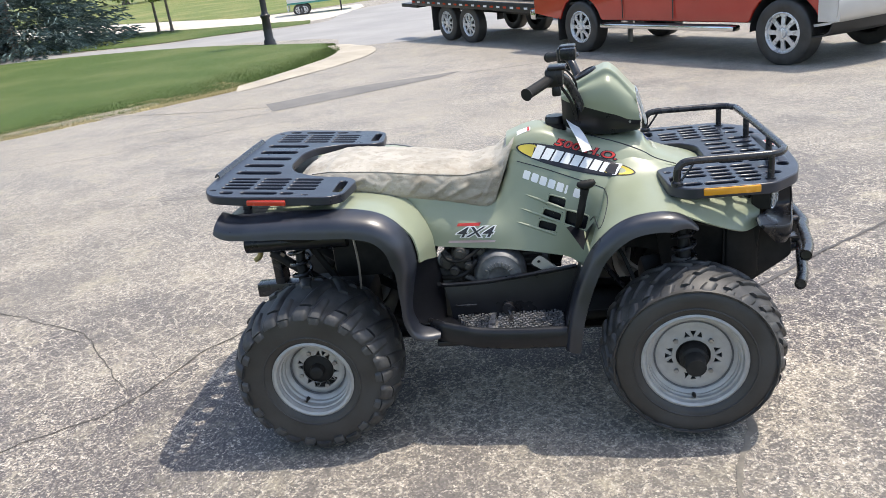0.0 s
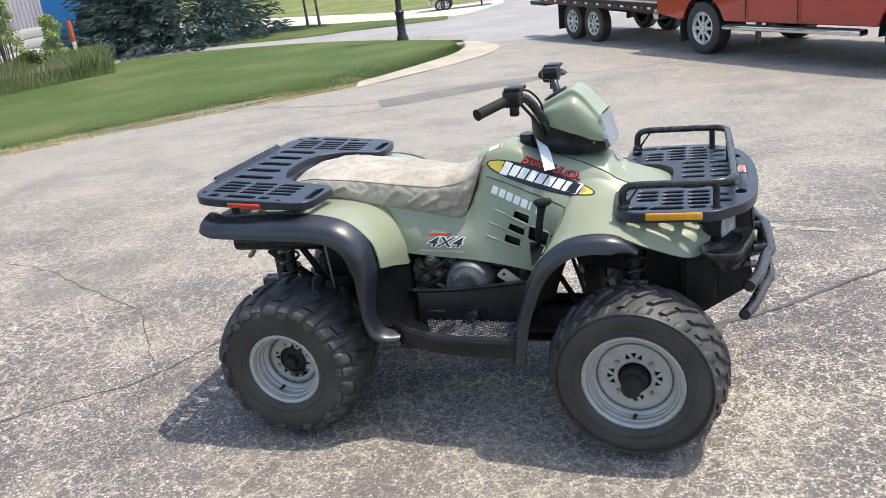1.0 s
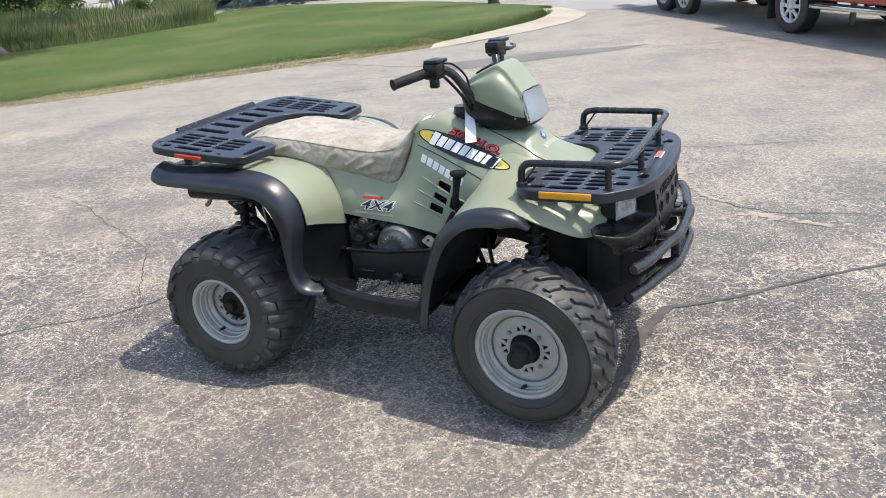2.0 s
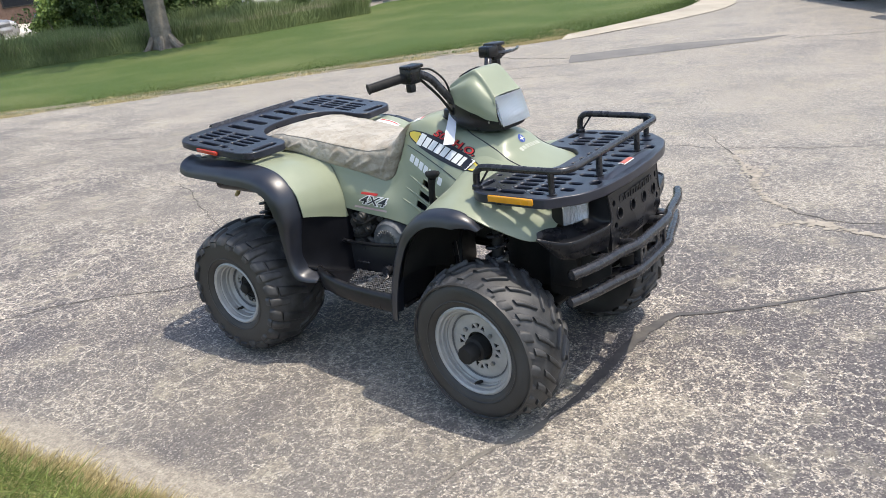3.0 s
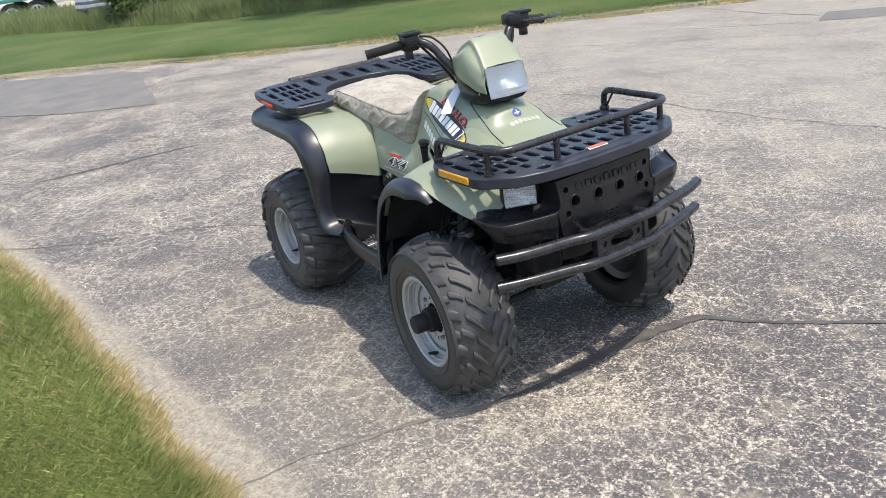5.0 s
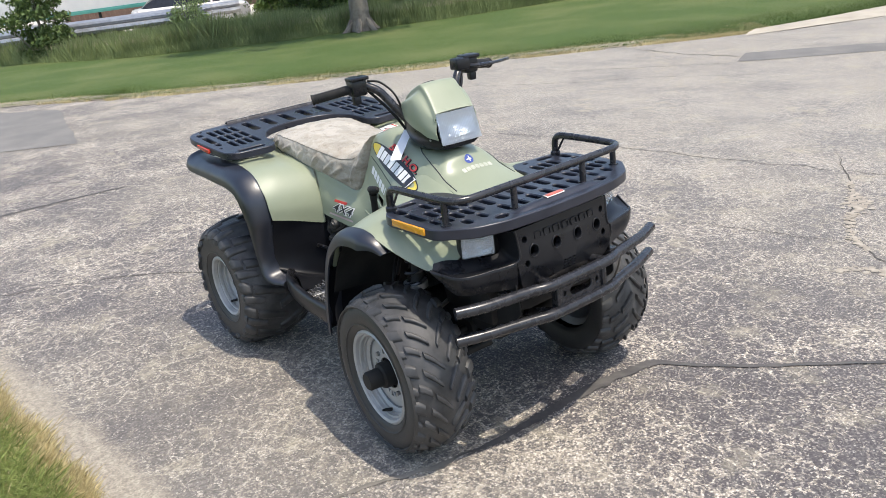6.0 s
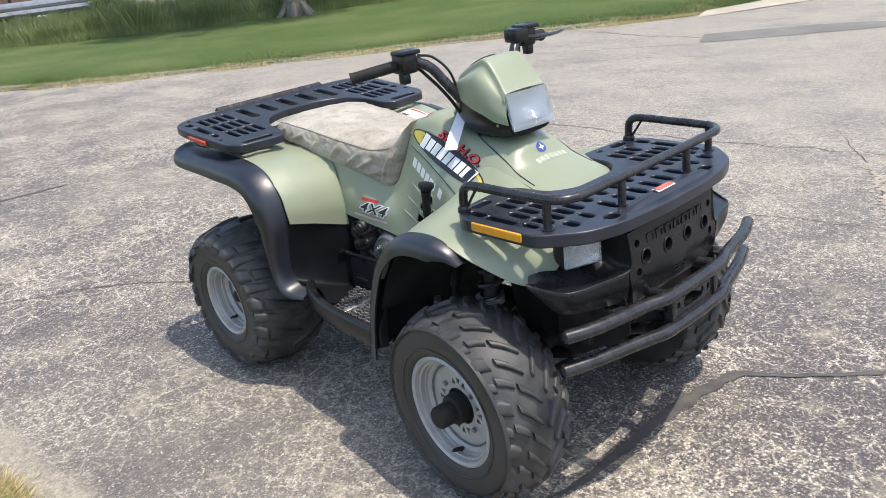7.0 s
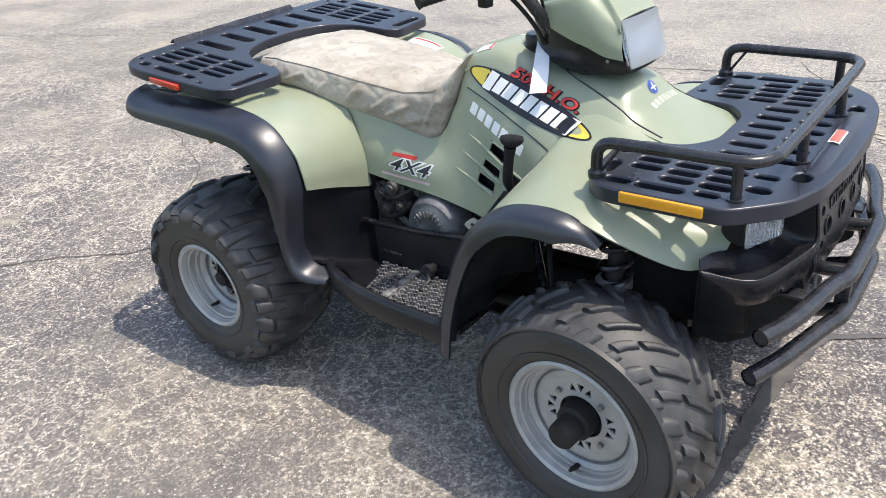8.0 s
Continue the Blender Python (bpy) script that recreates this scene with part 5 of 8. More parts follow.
    def lug(path, tall):
        """A rubber bar on the carcass: path rows are (share of the way round the profile, turn, half width)."""
        m, rows = Mesh(), []
        for s, turn, h in catmull(path, 6):
            k = min(max(s, 0.02), 0.98) * 49
            p = np.array([np.interp(k, range(50), prof[:, c]) for c in (0, 1)])
            q = np.array([np.interp(k + 0.5, range(50), prof[:, c]) - np.interp(k - 0.5, range(50), prof[:, c]) for c in (0, 1)])
            n = np.array((q[1], -q[0])) / np.linalg.norm(q)
            row = []
            for e, lift in ((-1.15, -0.006), (-0.86, tall * 0.62), (-0.66, tall * 0.92), (-0.40, tall), (0.40, tall), (0.66, tall * 0.92), (0.86, tall * 0.62), (1.15, -0.006)):
                r, y = p + n * lift
                row.append((r * math.cos(turn + e * h / r), y, r * math.sin(turn + e * h / r)))
            rows.append(row)
        m.grid(rows)
        m.face(rows[0])
        m.face(rows[-1])
        return m

    if slim:
        kinds = [([(0.497, -0.110, 0.010), (0.455, 0.005, 0.0130), (0.418, 0.085, 0.0130)], 0.011), ([(0.400, 0.130, 0.0135), (0.366, 0.190, 0.0150), (0.330, 0.225, 0.0145)], 0.010),
                 ([(0.466, -0.290, 0.010), (0.420, -0.170, 0.0130), (0.384, -0.095, 0.0130)], 0.011), ([(0.345, -0.070, 0.021), (0.300, -0.030, 0.023), (0.252, -0.010, 0.021)], 0.010),
                 ([(0.312, 0.175, 0.014), (0.283, 0.200, 0.016), (0.252, 0.210, 0.015)], 0.008)]
    else:
        kinds = [([(0.52, 0.00, 0.017), (0.43, 0.09, 0.021), (0.345, 0.155, 0.024)], 0.011), ([(0.325, 0.175, 0.026), (0.265, 0.215, 0.028), (0.205, 0.225, 0.025)], 0.013),
                 ([(0.40, -0.06, 0.015), (0.32, -0.015, 0.020), (0.235, 0.010, 0.022)], 0.010), ([(0.225, 0.018, 0.020), (0.205, 0.020, 0.020), (0.180, 0.022, 0.017)], 0.009)]
    for side in (0, 1):
        for path, tall in kinds:
            shared = lug([(1 - s, turn, h) if side else (s, turn, h) for s, turn, h in path], tall).data("tread_lug", TREAD, 48)
            for k in range(lugs):
                ob = part("tread_lug", shared, TREAD, rim)
                ob.matrix_basis = Euler((0, -2 * math.pi * (k + 0.5 * side) / lugs, 0)).to_matrix().to_4x4()
    return rim


# front wheels: shallow dish, long drive-shaft cap; rear wheels: deep dish
front = wheel("wheel", 0.163, 0.205, 0.048, 0.120, 13, True, "grey painted steel front wheel")
cap = Mesh().lathe([(0.046, 0.06), (0.046, 0.02), (0.044, 0.010), (0.034, 0.004), (0.033, -0.040), (0.029, -0.046), (0.0, -0.047)], (0, 0, 0), 28)
part("hub_cap", cap, DULL, front, "black plastic hub cap")
for k in range(4):
    a = radians(45 + 90 * k)
    part("wheel_nut", Mesh().tube([(0.078 * math.cos(a), 0.046, 0.078 * math.sin(a)), (0.078 * math.cos(a), 0.032, 0.078 * math.sin(a))], 0.008, 6), STEEL, front)
part("valve_stem", Mesh().tube([(0, 0.03, -0.140), (0, 0.006, -0.132), (0, -0.006, -0.129)], [0.007, 0.006, 0.004], 8), DULL, front)
rear = wheel("wheel", 0.137, 0.275, 0.085, 0.093, 14, False, "grey painted steel rear wheel")
cap = Mesh().lathe([(0.058, 0.10), (0.058, 0.088), (0.050, 0.080), (0.026, 0.072), (0.024, 0.045), (0.018, 0.040), (0.0, 0.040)], (0, 0, 0), 28)
part("hub_cap", cap, DULL, rear, "greasy black wheel hub")
for k in range(4):
    a = radians(45 + 90 * k)
    part("wheel_nut", Mesh().tube([(0.068 * math.cos(a), 0.086, 0.068 * math.sin(a)), (0.068 * math.cos(a), 0.066, 0.068 * math.sin(a))], 0.008, 6), STEEL, rear)
part("valve_stem", Mesh().tube([(0, 0.05, -0.112), (0, 0.02, -0.108)], [0.007, 0.004], 8), DULL, rear)


def seat_wheel(ob, m):
    ob.parent = quad
    ob.matrix_basis = m


second_front = copy_thing(front, Matrix())
second_rear = copy_thing(rear, Matrix())
seat_wheel(front, pose(AXLE, -0.55, 0.298, 0, 0, STEER))
seat_wheel(second_front, pose(AXLE, 0.55, 0.298, 0, 0, 180 + STEER))
seat_wheel(rear, pose(-AXLE, -0.55, 0.298, 0, 25, 0))
seat_wheel(second_rear, pose(-AXLE, 0.55, 0.298, 0, -40, 180))

# ---- painted panels ----
side_ctrl = [
    [(-0.38, -0.140, 0.835), (-0.33, -0.158, 0.785), (-0.285, -0.180, 0.712), (-0.262, -0.192, 0.634)],
    [(-0.30, -0.162, 0.825), (-0.26, -0.178, 0.780), (-0.225, -0.198, 0.71), (-0.208, -0.208, 0.632)],
    [(-0.15, -0.150, 0.790), (-0.14, -0.170, 0.750), (-0.12, -0.192, 0.69), (-0.100, -0.202, 0.616)],
    [(0.00, -0.134, 0.755), (0.00, -0.156, 0.720), (0.01, -0.184, 0.67), (0.020, -0.198, 0.602)],
    [(0.06, -0.120, 0.840), (0.07, -0.145, 0.770), (0.09, -0.175, 0.69), (0.100, -0.200, 0.590)],
    [(0.10, -0.100, 0.942), (0.13, -0.136, 0.850), (0.16, -0.172, 0.73), (0.190, -0.206, 0.575)],
    [(0.20, -0.106, 0.954), (0.22, -0.152, 0.860), (0.25, -0.194, 0.74), (0.270, -0.220, 0.560)],
    [(0.30, -0.125, 0.922), (0.31, -0.178, 0.835), (0.325, -0.214, 0.73), (0.310, -0.255, 0.540)],
    [(0.400, -0.146, 0.888), (0.410, -0.205, 0.812), (0.388, -0.245, 0.735), (0.330, -0.290, 0.550)],
    [(0.478, -0.149, 0.884), (0.442, -0.179, 0.846), (0.391, -0.247, 0.732), (0.331, -0.292, 0.549)],
]
# a hidden hem that runs in under the seat and the tank cowl
side_ctrl = [[(c[0][0], c[0][1] * (0.5 if k < 5 else 0.93), c[0][2] + (0.012 if k < 5 else 0.004))] + c for k, c in enumerate(side_ctrl)]
fender_ctrl = [
    [(0.330, -0.290, 0.550), (0.315, -0.35, 0.562), (0.303, -0.42, 0.582), (0.300, -0.472, 0.600)],
    [(0.388, -0.245, 0.735), (0.370, -0.31, 0.722), (0.358, -0.40, 0.708), (0.352, -0.472, 0.690)],
    [(0.410, -0.205, 0.812), (0.410, -0.29, 0.788), (0.412, -0.39, 0.768), (0.418, -0.472, 0.748)],
    [(0.475, -0.149, 0.884), (0.480, -0.225, 0.832), (0.490, -0.37, 0.808), (0.510, -0.472, 0.782)],
    [(0.560, -0.147, 0.872), (0.570, -0.225, 0.830), (0.580, -0.37, 0.808), (0.600, -0.472, 0.782)],
    [(0.665, -0.142, 0.838), (0.675, -0.25, 0.808), (0.685, -0.37, 0.782), (0.695, -0.452, 0.738)],
    [(0.790, -0.160, 0.808), (0.795, -0.26, 0.780), (0.805, -0.35, 0.748), (0.815, -0.407, 0.685)],
    [(0.890, -0.190, 0.785), (0.895, -0.26, 0.760), (0.890, -0.32, 0.730), (0.878, -0.360, 0.685)],
]
nose_ctrl = [[(x, 0, a), (x, 0.5 * w - 0.005, b), (x, 0.82 * w, c), (x, w, d)] for x, a, b, c, w, d in (
    (0.070, 0.974, 0.972, 0.960, -0.098, 0.934), (0.15, 1.000, 0.998, 0.984, -0.106, 0.951), (0.21, 1.000, 0.997, 0.983, -0.107, 0.954),
    (0.30, 0.966, 0.964, 0.950, -0.126, 0.921), (0.400, 0.955, 0.950, 0.926, -0.147, 0.887), (0.48, 0.953, 0.944, 0.916, -0.149, 0.884),
    (0.545, 0.944, 0.928, 0.900, -0.148, 0.874), (0.602, 0.886, 0.880, 0.870, -0.144, 0.858), (0.75, 0.824, 0.823, 0.820, -0.154, 0.817), (0.885, 0.785, 0.785, 0.785, -0.190, 0.786))]
rear_ctrl = [
    [(-0.745, -0.10, 0.861), (-0.745, -0.20, 0.862), (-0.745, -0.34, 0.872), (-0.735, -0.440, 0.877)],
    [(-0.68, -0.10, 0.858), (-0.68, -0.20, 0.860), (-0.68, -0.34, 0.872), (-0.67, -0.440, 0.876)],
    [(-0.58, -0.10, 0.850), (-0.57, -0.20, 0.855), (-0.57, -0.34, 0.872), (-0.57, -0.440, 0.874)],
    [(-0.46, -0.12, 0.840), (-0.45, -0.20, 0.850), (-0.45, -0.34, 0.868), (-0.45, -0.440, 0.868)],
    [(-0.36, -0.16, 0.825), (-0.34, -0.21, 0.825), (-0.34, -0.34, 0.845), (-0.34, -0.440, 0.838)],
    [(-0.29, -0.18, 0.800), (-0.265, -0.21, 0.770), (-0.262, -0.34, 0.775), (-0.262, -0.440, 0.772)],
    [(-0.235, -0.205, 0.70), (-0.222, -0.215, 0.685), (-0.232, -0.34, 0.705), (-0.240, -0.440, 0.712)],
    [(-0.208, -0.210, 0.600), (-0.215, -0.218, 0.593), (-0.228, -0.34, 0.635), (-0.238, -0.435, 0.662)],
]
side = Mesh().patch(side_ctrl, 176, 72)
VENTS = [[(0.211, 0.786), (0.272, 0.769), (0.264, 0.735), (0.199, 0.752)], [(0.190, 0.739), (0.253, 0.720), (0.245, 0.689), (0.177, 0.706)],
         [(0.171, 0.698), (0.235, 0.681), (0.226, 0.648), (0.160, 0.664)], [(0.266, 0.733), (0.346, 0.712), (0.330, 0.660), (0.255, 0.681)]]


def inside(x, z, loop):
    """Whether (x, z) lies within a convex loop that runs clockwise."""
    return all((q[0] - p[0]) * (z - p[1]) - (q[1] - p[1]) * (x - p[0]) < 0 for p, q in zip(loop, loop[1:] + loop[:1]))


def pierced(mesh, loops):
    """The same sheet without the faces that lie within the loops, seen from the side."""
    o = Mesh()
    o.v = list(mesh.v)
    for f in mesh.f:
        x, z = (sum(mesh.v[i][k] for i in f) / len(f) for k in (0, 2))
        if not any(inside(x, z, loop) for loop in loops):
            o.f.append(f)
            o.m.append(0)
    return o


side_open = pierced(side, VENTS)
fend = Mesh().patch(fender_ctrl, 40, 20)
nose = Mesh().patch(nose_ctrl, 50, 12)
rearf = Mesh().patch(rear_ctrl, 44, 18)
skin_v = side.v + fend.v + nose.v
skin_f, off = [], 0
for m in (side, fend, nose):
    skin_f += [tuple(i + off for i in f) for f in m.f]
    off += len(m.v)
SKIN = BVHTree.FromPolygons([Vector(p) for p in skin_v], skin_f)
for name, mesh, label in (("side_panel", side_open, "olive plastic side panel with louvres"), ("front_fender", fend, "olive plastic front fender"), ("rear_fender", rearf, "olive plastic rear fender")):
    part(name, mesh.mirrored(), OLIVE, quad, label, thick=0.005, angle=60)
    part(name, mesh, OLIVE, quad, label, thick=0.005, angle=60)
nose.both()
part("front_cowl", nose, OLIVE, quad, "olive plastic nose and tank cowl", thick=0.005, angle=60)

# ---- black flares, guards and foot wells ----


def swept(path, section, nu, nv, taper=lambda u: 1.0, deep=lambda u: 1.0):
    """A strip along a path of (x, z): section gives (y, how far towards the wheel) in control rows; taper narrows it along the way."""
    p = catmull(path, nu)
    g = []
    for i in range(nu):
        d = p[min(i + 1, nu - 1)] - p[max(i - 1, 0)]
        d /= np.linalg.norm(d)
        inward = np.array([d[1], -d[0]])
        k0, k1 = taper(i / (nu - 1)), deep(i / (nu - 1))
        y0 = section[0][0]
        g.append([(p[i][0] + inward[0] * k * k1 * (0.35 + 0.65 * k0), y0 + (y - y0) * k0, p[i][1] + inward[1] * k * k1 * (0.35 + 0.65 * k0)) for y, k in catmull(section, nv)])
    return Mesh().grid(g)


rear_flare = swept([(-0.884, 0.889), (-0.842, 0.878), (-0.76, 0.876), (-0.66, 0.876), (-0.55, 0.872), (-0.44, 0.866), (-0.338, 0.838), (-0.270, 0.770), (-0.250, 0.675), (-0.268, 0.59), (-0.282, 0.505), (-0.272, 0.448), (-0.247, 0.418), (-0.192, 0.405)],
                   [(-0.405, 0.014), (-0.434, 0.005), (-0.441, -0.002), (-0.474, 0.005), (-0.502, 0.018), (-0.518, 0.038), (-0.524, 0.070)], 64, 26, lambda u: (0.88 + 0.12 * min(1, u / 0.08) ** 0.6) * (1.0 - 0.15 * min(1.0, max(0.0, (u - 0.55) / 0.25))) * (1.0 - 0.42 * max(0.0, (u - 0.88) / 0.12) ** 1.5), lambda u: (0.80 + 0.20 * min(1.0, u / 0.30)) * (1.0 - 0.62 * min(1.0, max(0.0, (u - 0.60) / 0.15))))
front_flare = swept([(0.232, 0.335), (0.250, 0.45), (0.281, 0.56), (0.330, 0.672), (0.392, 0.740), (0.455, 0.776), (0.530, 0.789), (0.590, 0.785), (0.636, 0.764), (0.668, 0.730)],
                    [(-0.440, 0.012), (-0.463, 0.004), (-0.470, -0.002), (-0.492, 0.003), (-0.506, 0.012), (-0.513, 0.026), (-0.518, 0.048)], 56, 24, lambda u: 1.0 - 0.5 * max(0.0, (u - 0.76) / 0.24) ** 1.3, lambda u: 1.0 - 0.75 * max(0.0, (u - 0.80) / 0.20))
rear_shelf = Mesh().patch([[(-0.735, y, 0.862 + 0.010 * abs(y) / 0.42), (-0.80, y, 0.864 + 0.012 * abs(y) / 0.42), (-0.865, y, 0.860 + 0.012 * abs(y) / 0.42), (-0.885, y, 0.846)] for y in (-0.425, -0.30, -0.15, 0.0, 0.15, 0.30, 0.425)], 24, 14, flip=True)
part("rear_shelf", rear_shelf, FLARE, quad, "black plastic shelf under the rear rack", thick=0.005, angle=60)
for mesh in (rear_flare, front_flare):
    for m in (mesh, mesh.mirrored()):
        part("wheel_flare", m, FLARE, quad, "black plastic wheel arch flare", thick=0.006, angle=60)

guard = Mesh().patch([
    [(-0.250, -0.44, 0.672), (-0.237, -0.33, 0.636), (-0.219, -0.20, 0.596)],
    [(-0.268, -0.44, 0.590), (-0.240, -0.33, 0.550), (-0.205, -0.20, 0.520)],
    [(-0.281, -0.44, 0.505), (-0.240, -0.33, 0.460), (-0.197, -0.22, 0.430)],
    [(-0.268, -0.44, 0.440), (-0.225, -0.35, 0.402), (-0.196, -0.235, 0.364)],
    [(-0.190, -0.402, 0.414), (-0.175, -0.33, 0.379), (-0.185, -0.235, 0.357)],
    [(-0.095, -0.424, 0.374), (-0.125, -0.34, 0.361), (-0.178, -0.235, 0.3560)]], 26, 12)
flap = Mesh().patch([
    [(0.300, -0.49, 0.600), (0.300, -0.38, 0.585), (0.300, -0.245, 0.550)],
    [(0.268, -0.495, 0.50), (0.275, -0.38, 0.49), (0.280, -0.245, 0.48)],
    [(0.240, -0.495, 0.40), (0.245, -0.38, 0.39), (0.250, -0.245, 0.38)],
    [(0.235, -0.495, 0.335), (0.235, -0.38, 0.345), (0.240, -0.245, 0.355)]], 16, 12)
wall = Mesh().patch([
    [(-0.19, -0.235, 0.485), (-0.18, -0.245, 0.44), (-0.17, -0.255, 0.358)],
    [(-0.05, -0.235, 0.490), (-0.05, -0.245, 0.44), (-0.05, -0.255, 0.352)],
    [(0.12, -0.235, 0.508), (0.12, -0.245, 0.44), (0.11, -0.255, 0.350)],
    [(0.30, -0.240, 0.535), (0.27, -0.250, 0.45), (0.24, -0.255, 0.350)]], 24, 8)
liner = Mesh().patch([
    [(-0.735, -0.50, 0.81), (-0.735, -0.42, 0.80), (-0.73, -0.34, 0.735)],
    [(-0.65, -0.51, 0.81), (-0.65, -0.42, 0.80), (-0.64, -0.34, 0.712)],
    [(-0.50, -0.51, 0.81), (-0.50, -0.42, 0.80), (-0.50, -0.30, 0.720)],
    [(-0.36, -0.50, 0.76), (-0.36, -0.40, 0.76), (-0.36, -0.25, 0.740)]], 20, 8)
front_liner = Mesh().patch([
    [(0.300, -0.485, 0.50), (0.315, -0.34, 0.49), (0.335, -0.19, 0.44)],
    [(0.345, -0.475, 0.62), (0.365, -0.34, 0.62), (0.385, -0.19, 0.58)],
    [(0.430, -0.465, 0.720), (0.440, -0.34, 0.735), (0.450, -0.18, 0.72)],
    [(0.58, -0.46, 0.755), (0.58, -0.34, 0.78), (0.58, -0.16, 0.80)],
    [(0.83, -0.39, 0.68), (0.83, -0.30, 0.70), (0.84, -0.16, 0.72)]], 20, 10)
tray = Mesh()
tray.box((-0.215, -0.420, 0.330), (0.245, -0.245, 0.352), 0.006)
rim_path = catmull([(-0.236, -0.402, 0.436), (-0.217, -0.416, 0.439), (-0.175, -0.440, 0.436), (-0.11, -0.457, 0.427), (-0.04, -0.466, 0.418), (0.08, -0.475, 0.414), (0.24, -0.481, 0.415)], 40)
SILL = [(0.150, -0.075), (0.050, -0.066), (0.034, -0.050), (0.019, -0.012), (0.009, -0.001), (0.0, 0.002), (-0.009, -0.003), (-0.014, -0.014), (-0.015, -0.060), (-0.009, -0.072), (0.040, -0.078)]
tray.grid([[(x, y + a, z + b) for a, b in SILL] for x, y, z in rim_path])
tread = Mesh()
for i in range(30):
    for j in range(11):
        x, y = -0.150 + i * 0.0125 + (j % 2) * 0.006, -0.436 + j * 0.017
        if -0.035 < x < -0.005 or x < -0.170 + (-0.235 - y) * 0.46:
            continue
        tread.box((x, y, 0.351), (x + 0.0085, y + 0.006, 0.373 + 0.002 * ((i + j) % 3)), 0.0)
tread.box((-0.034, -0.436, 0.350), (-0.008, -0.255, 0.376), 0.003)
tread.box((-0.120, -0.410, 0.350), (0.235, -0.252, 0.362), 0.003)
for mesh, name, label, mat in ((guard, "mud_guard", "black plastic mud guard", DEEP), (flap, "mud_flap", "black plastic mud flap", DEEP), (wall, "foot_well_wall", "black plastic foot well wall", BLACK),
                               (liner, "arch_liner", "", DULL), (front_liner, "arch_liner", "", DULL), (tray, "foot_board", "black plastic foot board with raised rim", BLACK), (tread, "foot_tread", "toothed worn steel foot tread", FOOT)):
    for m in (mesh, mesh.mirrored()):
        part(name, m, mat, quad, label, thick=0.0 if mesh in (tray, tread) else 0.006, angle=50)
ledge = Mesh().box((-0.155, -0.258, 0.404), (-0.077, -0.240, 0.414), 0.004)
part("heel_ledge", ledge, TUBE, quad)
ledge = Mesh()
ledge.tube([(0.035, -0.25, 0.40), (0.035, -0.285, 0.40)], 0.020, 14)
ledge.tube([(0.035, -0.275, 0.40), (0.045, -0.29, 0.375), (0.05, -0.34, 0.370)], 0.007, 8)
part("brake_pedal", ledge, TUBE, quad, "worn black brake pedal")
for sgn in (-1, 1):
    part("wall_edge", Mesh().tube([(-0.205, sgn * 0.27, 0.508), (-0.19, sgn * 0.240, 0.490), (-0.05, sgn * 0.237, 0.491), (0.12, sgn * 0.237, 0.509), (0.29, sgn * 0.242, 0.534)], 0.008, 8, smooth=30), BLACK, quad)

# ---- seat ----
seat = Mesh()
rows = []
xs = np.linspace(0, 1, 168)
CREASES = [((-0.225, 0.800), (-0.120, 0.868)), ((-0.175, 0.792), (-0.060, 0.846)), ((-0.120, 0.780), (-0.020, 0.806)), ((-0.300, 0.818), (-0.235, 0.880)), ((-0.030, 0.775), (0.030, 0.872)),
           ((-0.400, 0.838), (-0.345, 0.892)), ((-0.530, 0.868), (-0.440, 0.905)), ((-0.620, 0.885), (-0.560, 0.918)), ((0.004, 0.800), (0.062, 0.900))]


def crease(x, z):
    """How far the cover stands out at (x, z) on the seat's flank: sharp folds with a hollow beside each."""
    out = 0.0
    for (x0, z0), (x1, z1) in CREASES:
        dx, dz = x1 - x0, z1 - z0
        ln = math.hypot(dx, dz)
        t = ((x - x0) * dx + (z - z0) * dz) / ln ** 2
        off = ((x - x0) * dz - (z - z0) * dx) / ln
        fade = max(0.0, min(1.0, 4 * t + 0.6, 4 * (1 - t) + 0.2))
        out += fade * (0.0060 * math.exp(-(off / 0.0075) ** 2) - 0.0045 * math.exp(-((off - 0.0165) / 0.010) ** 2))
    return out


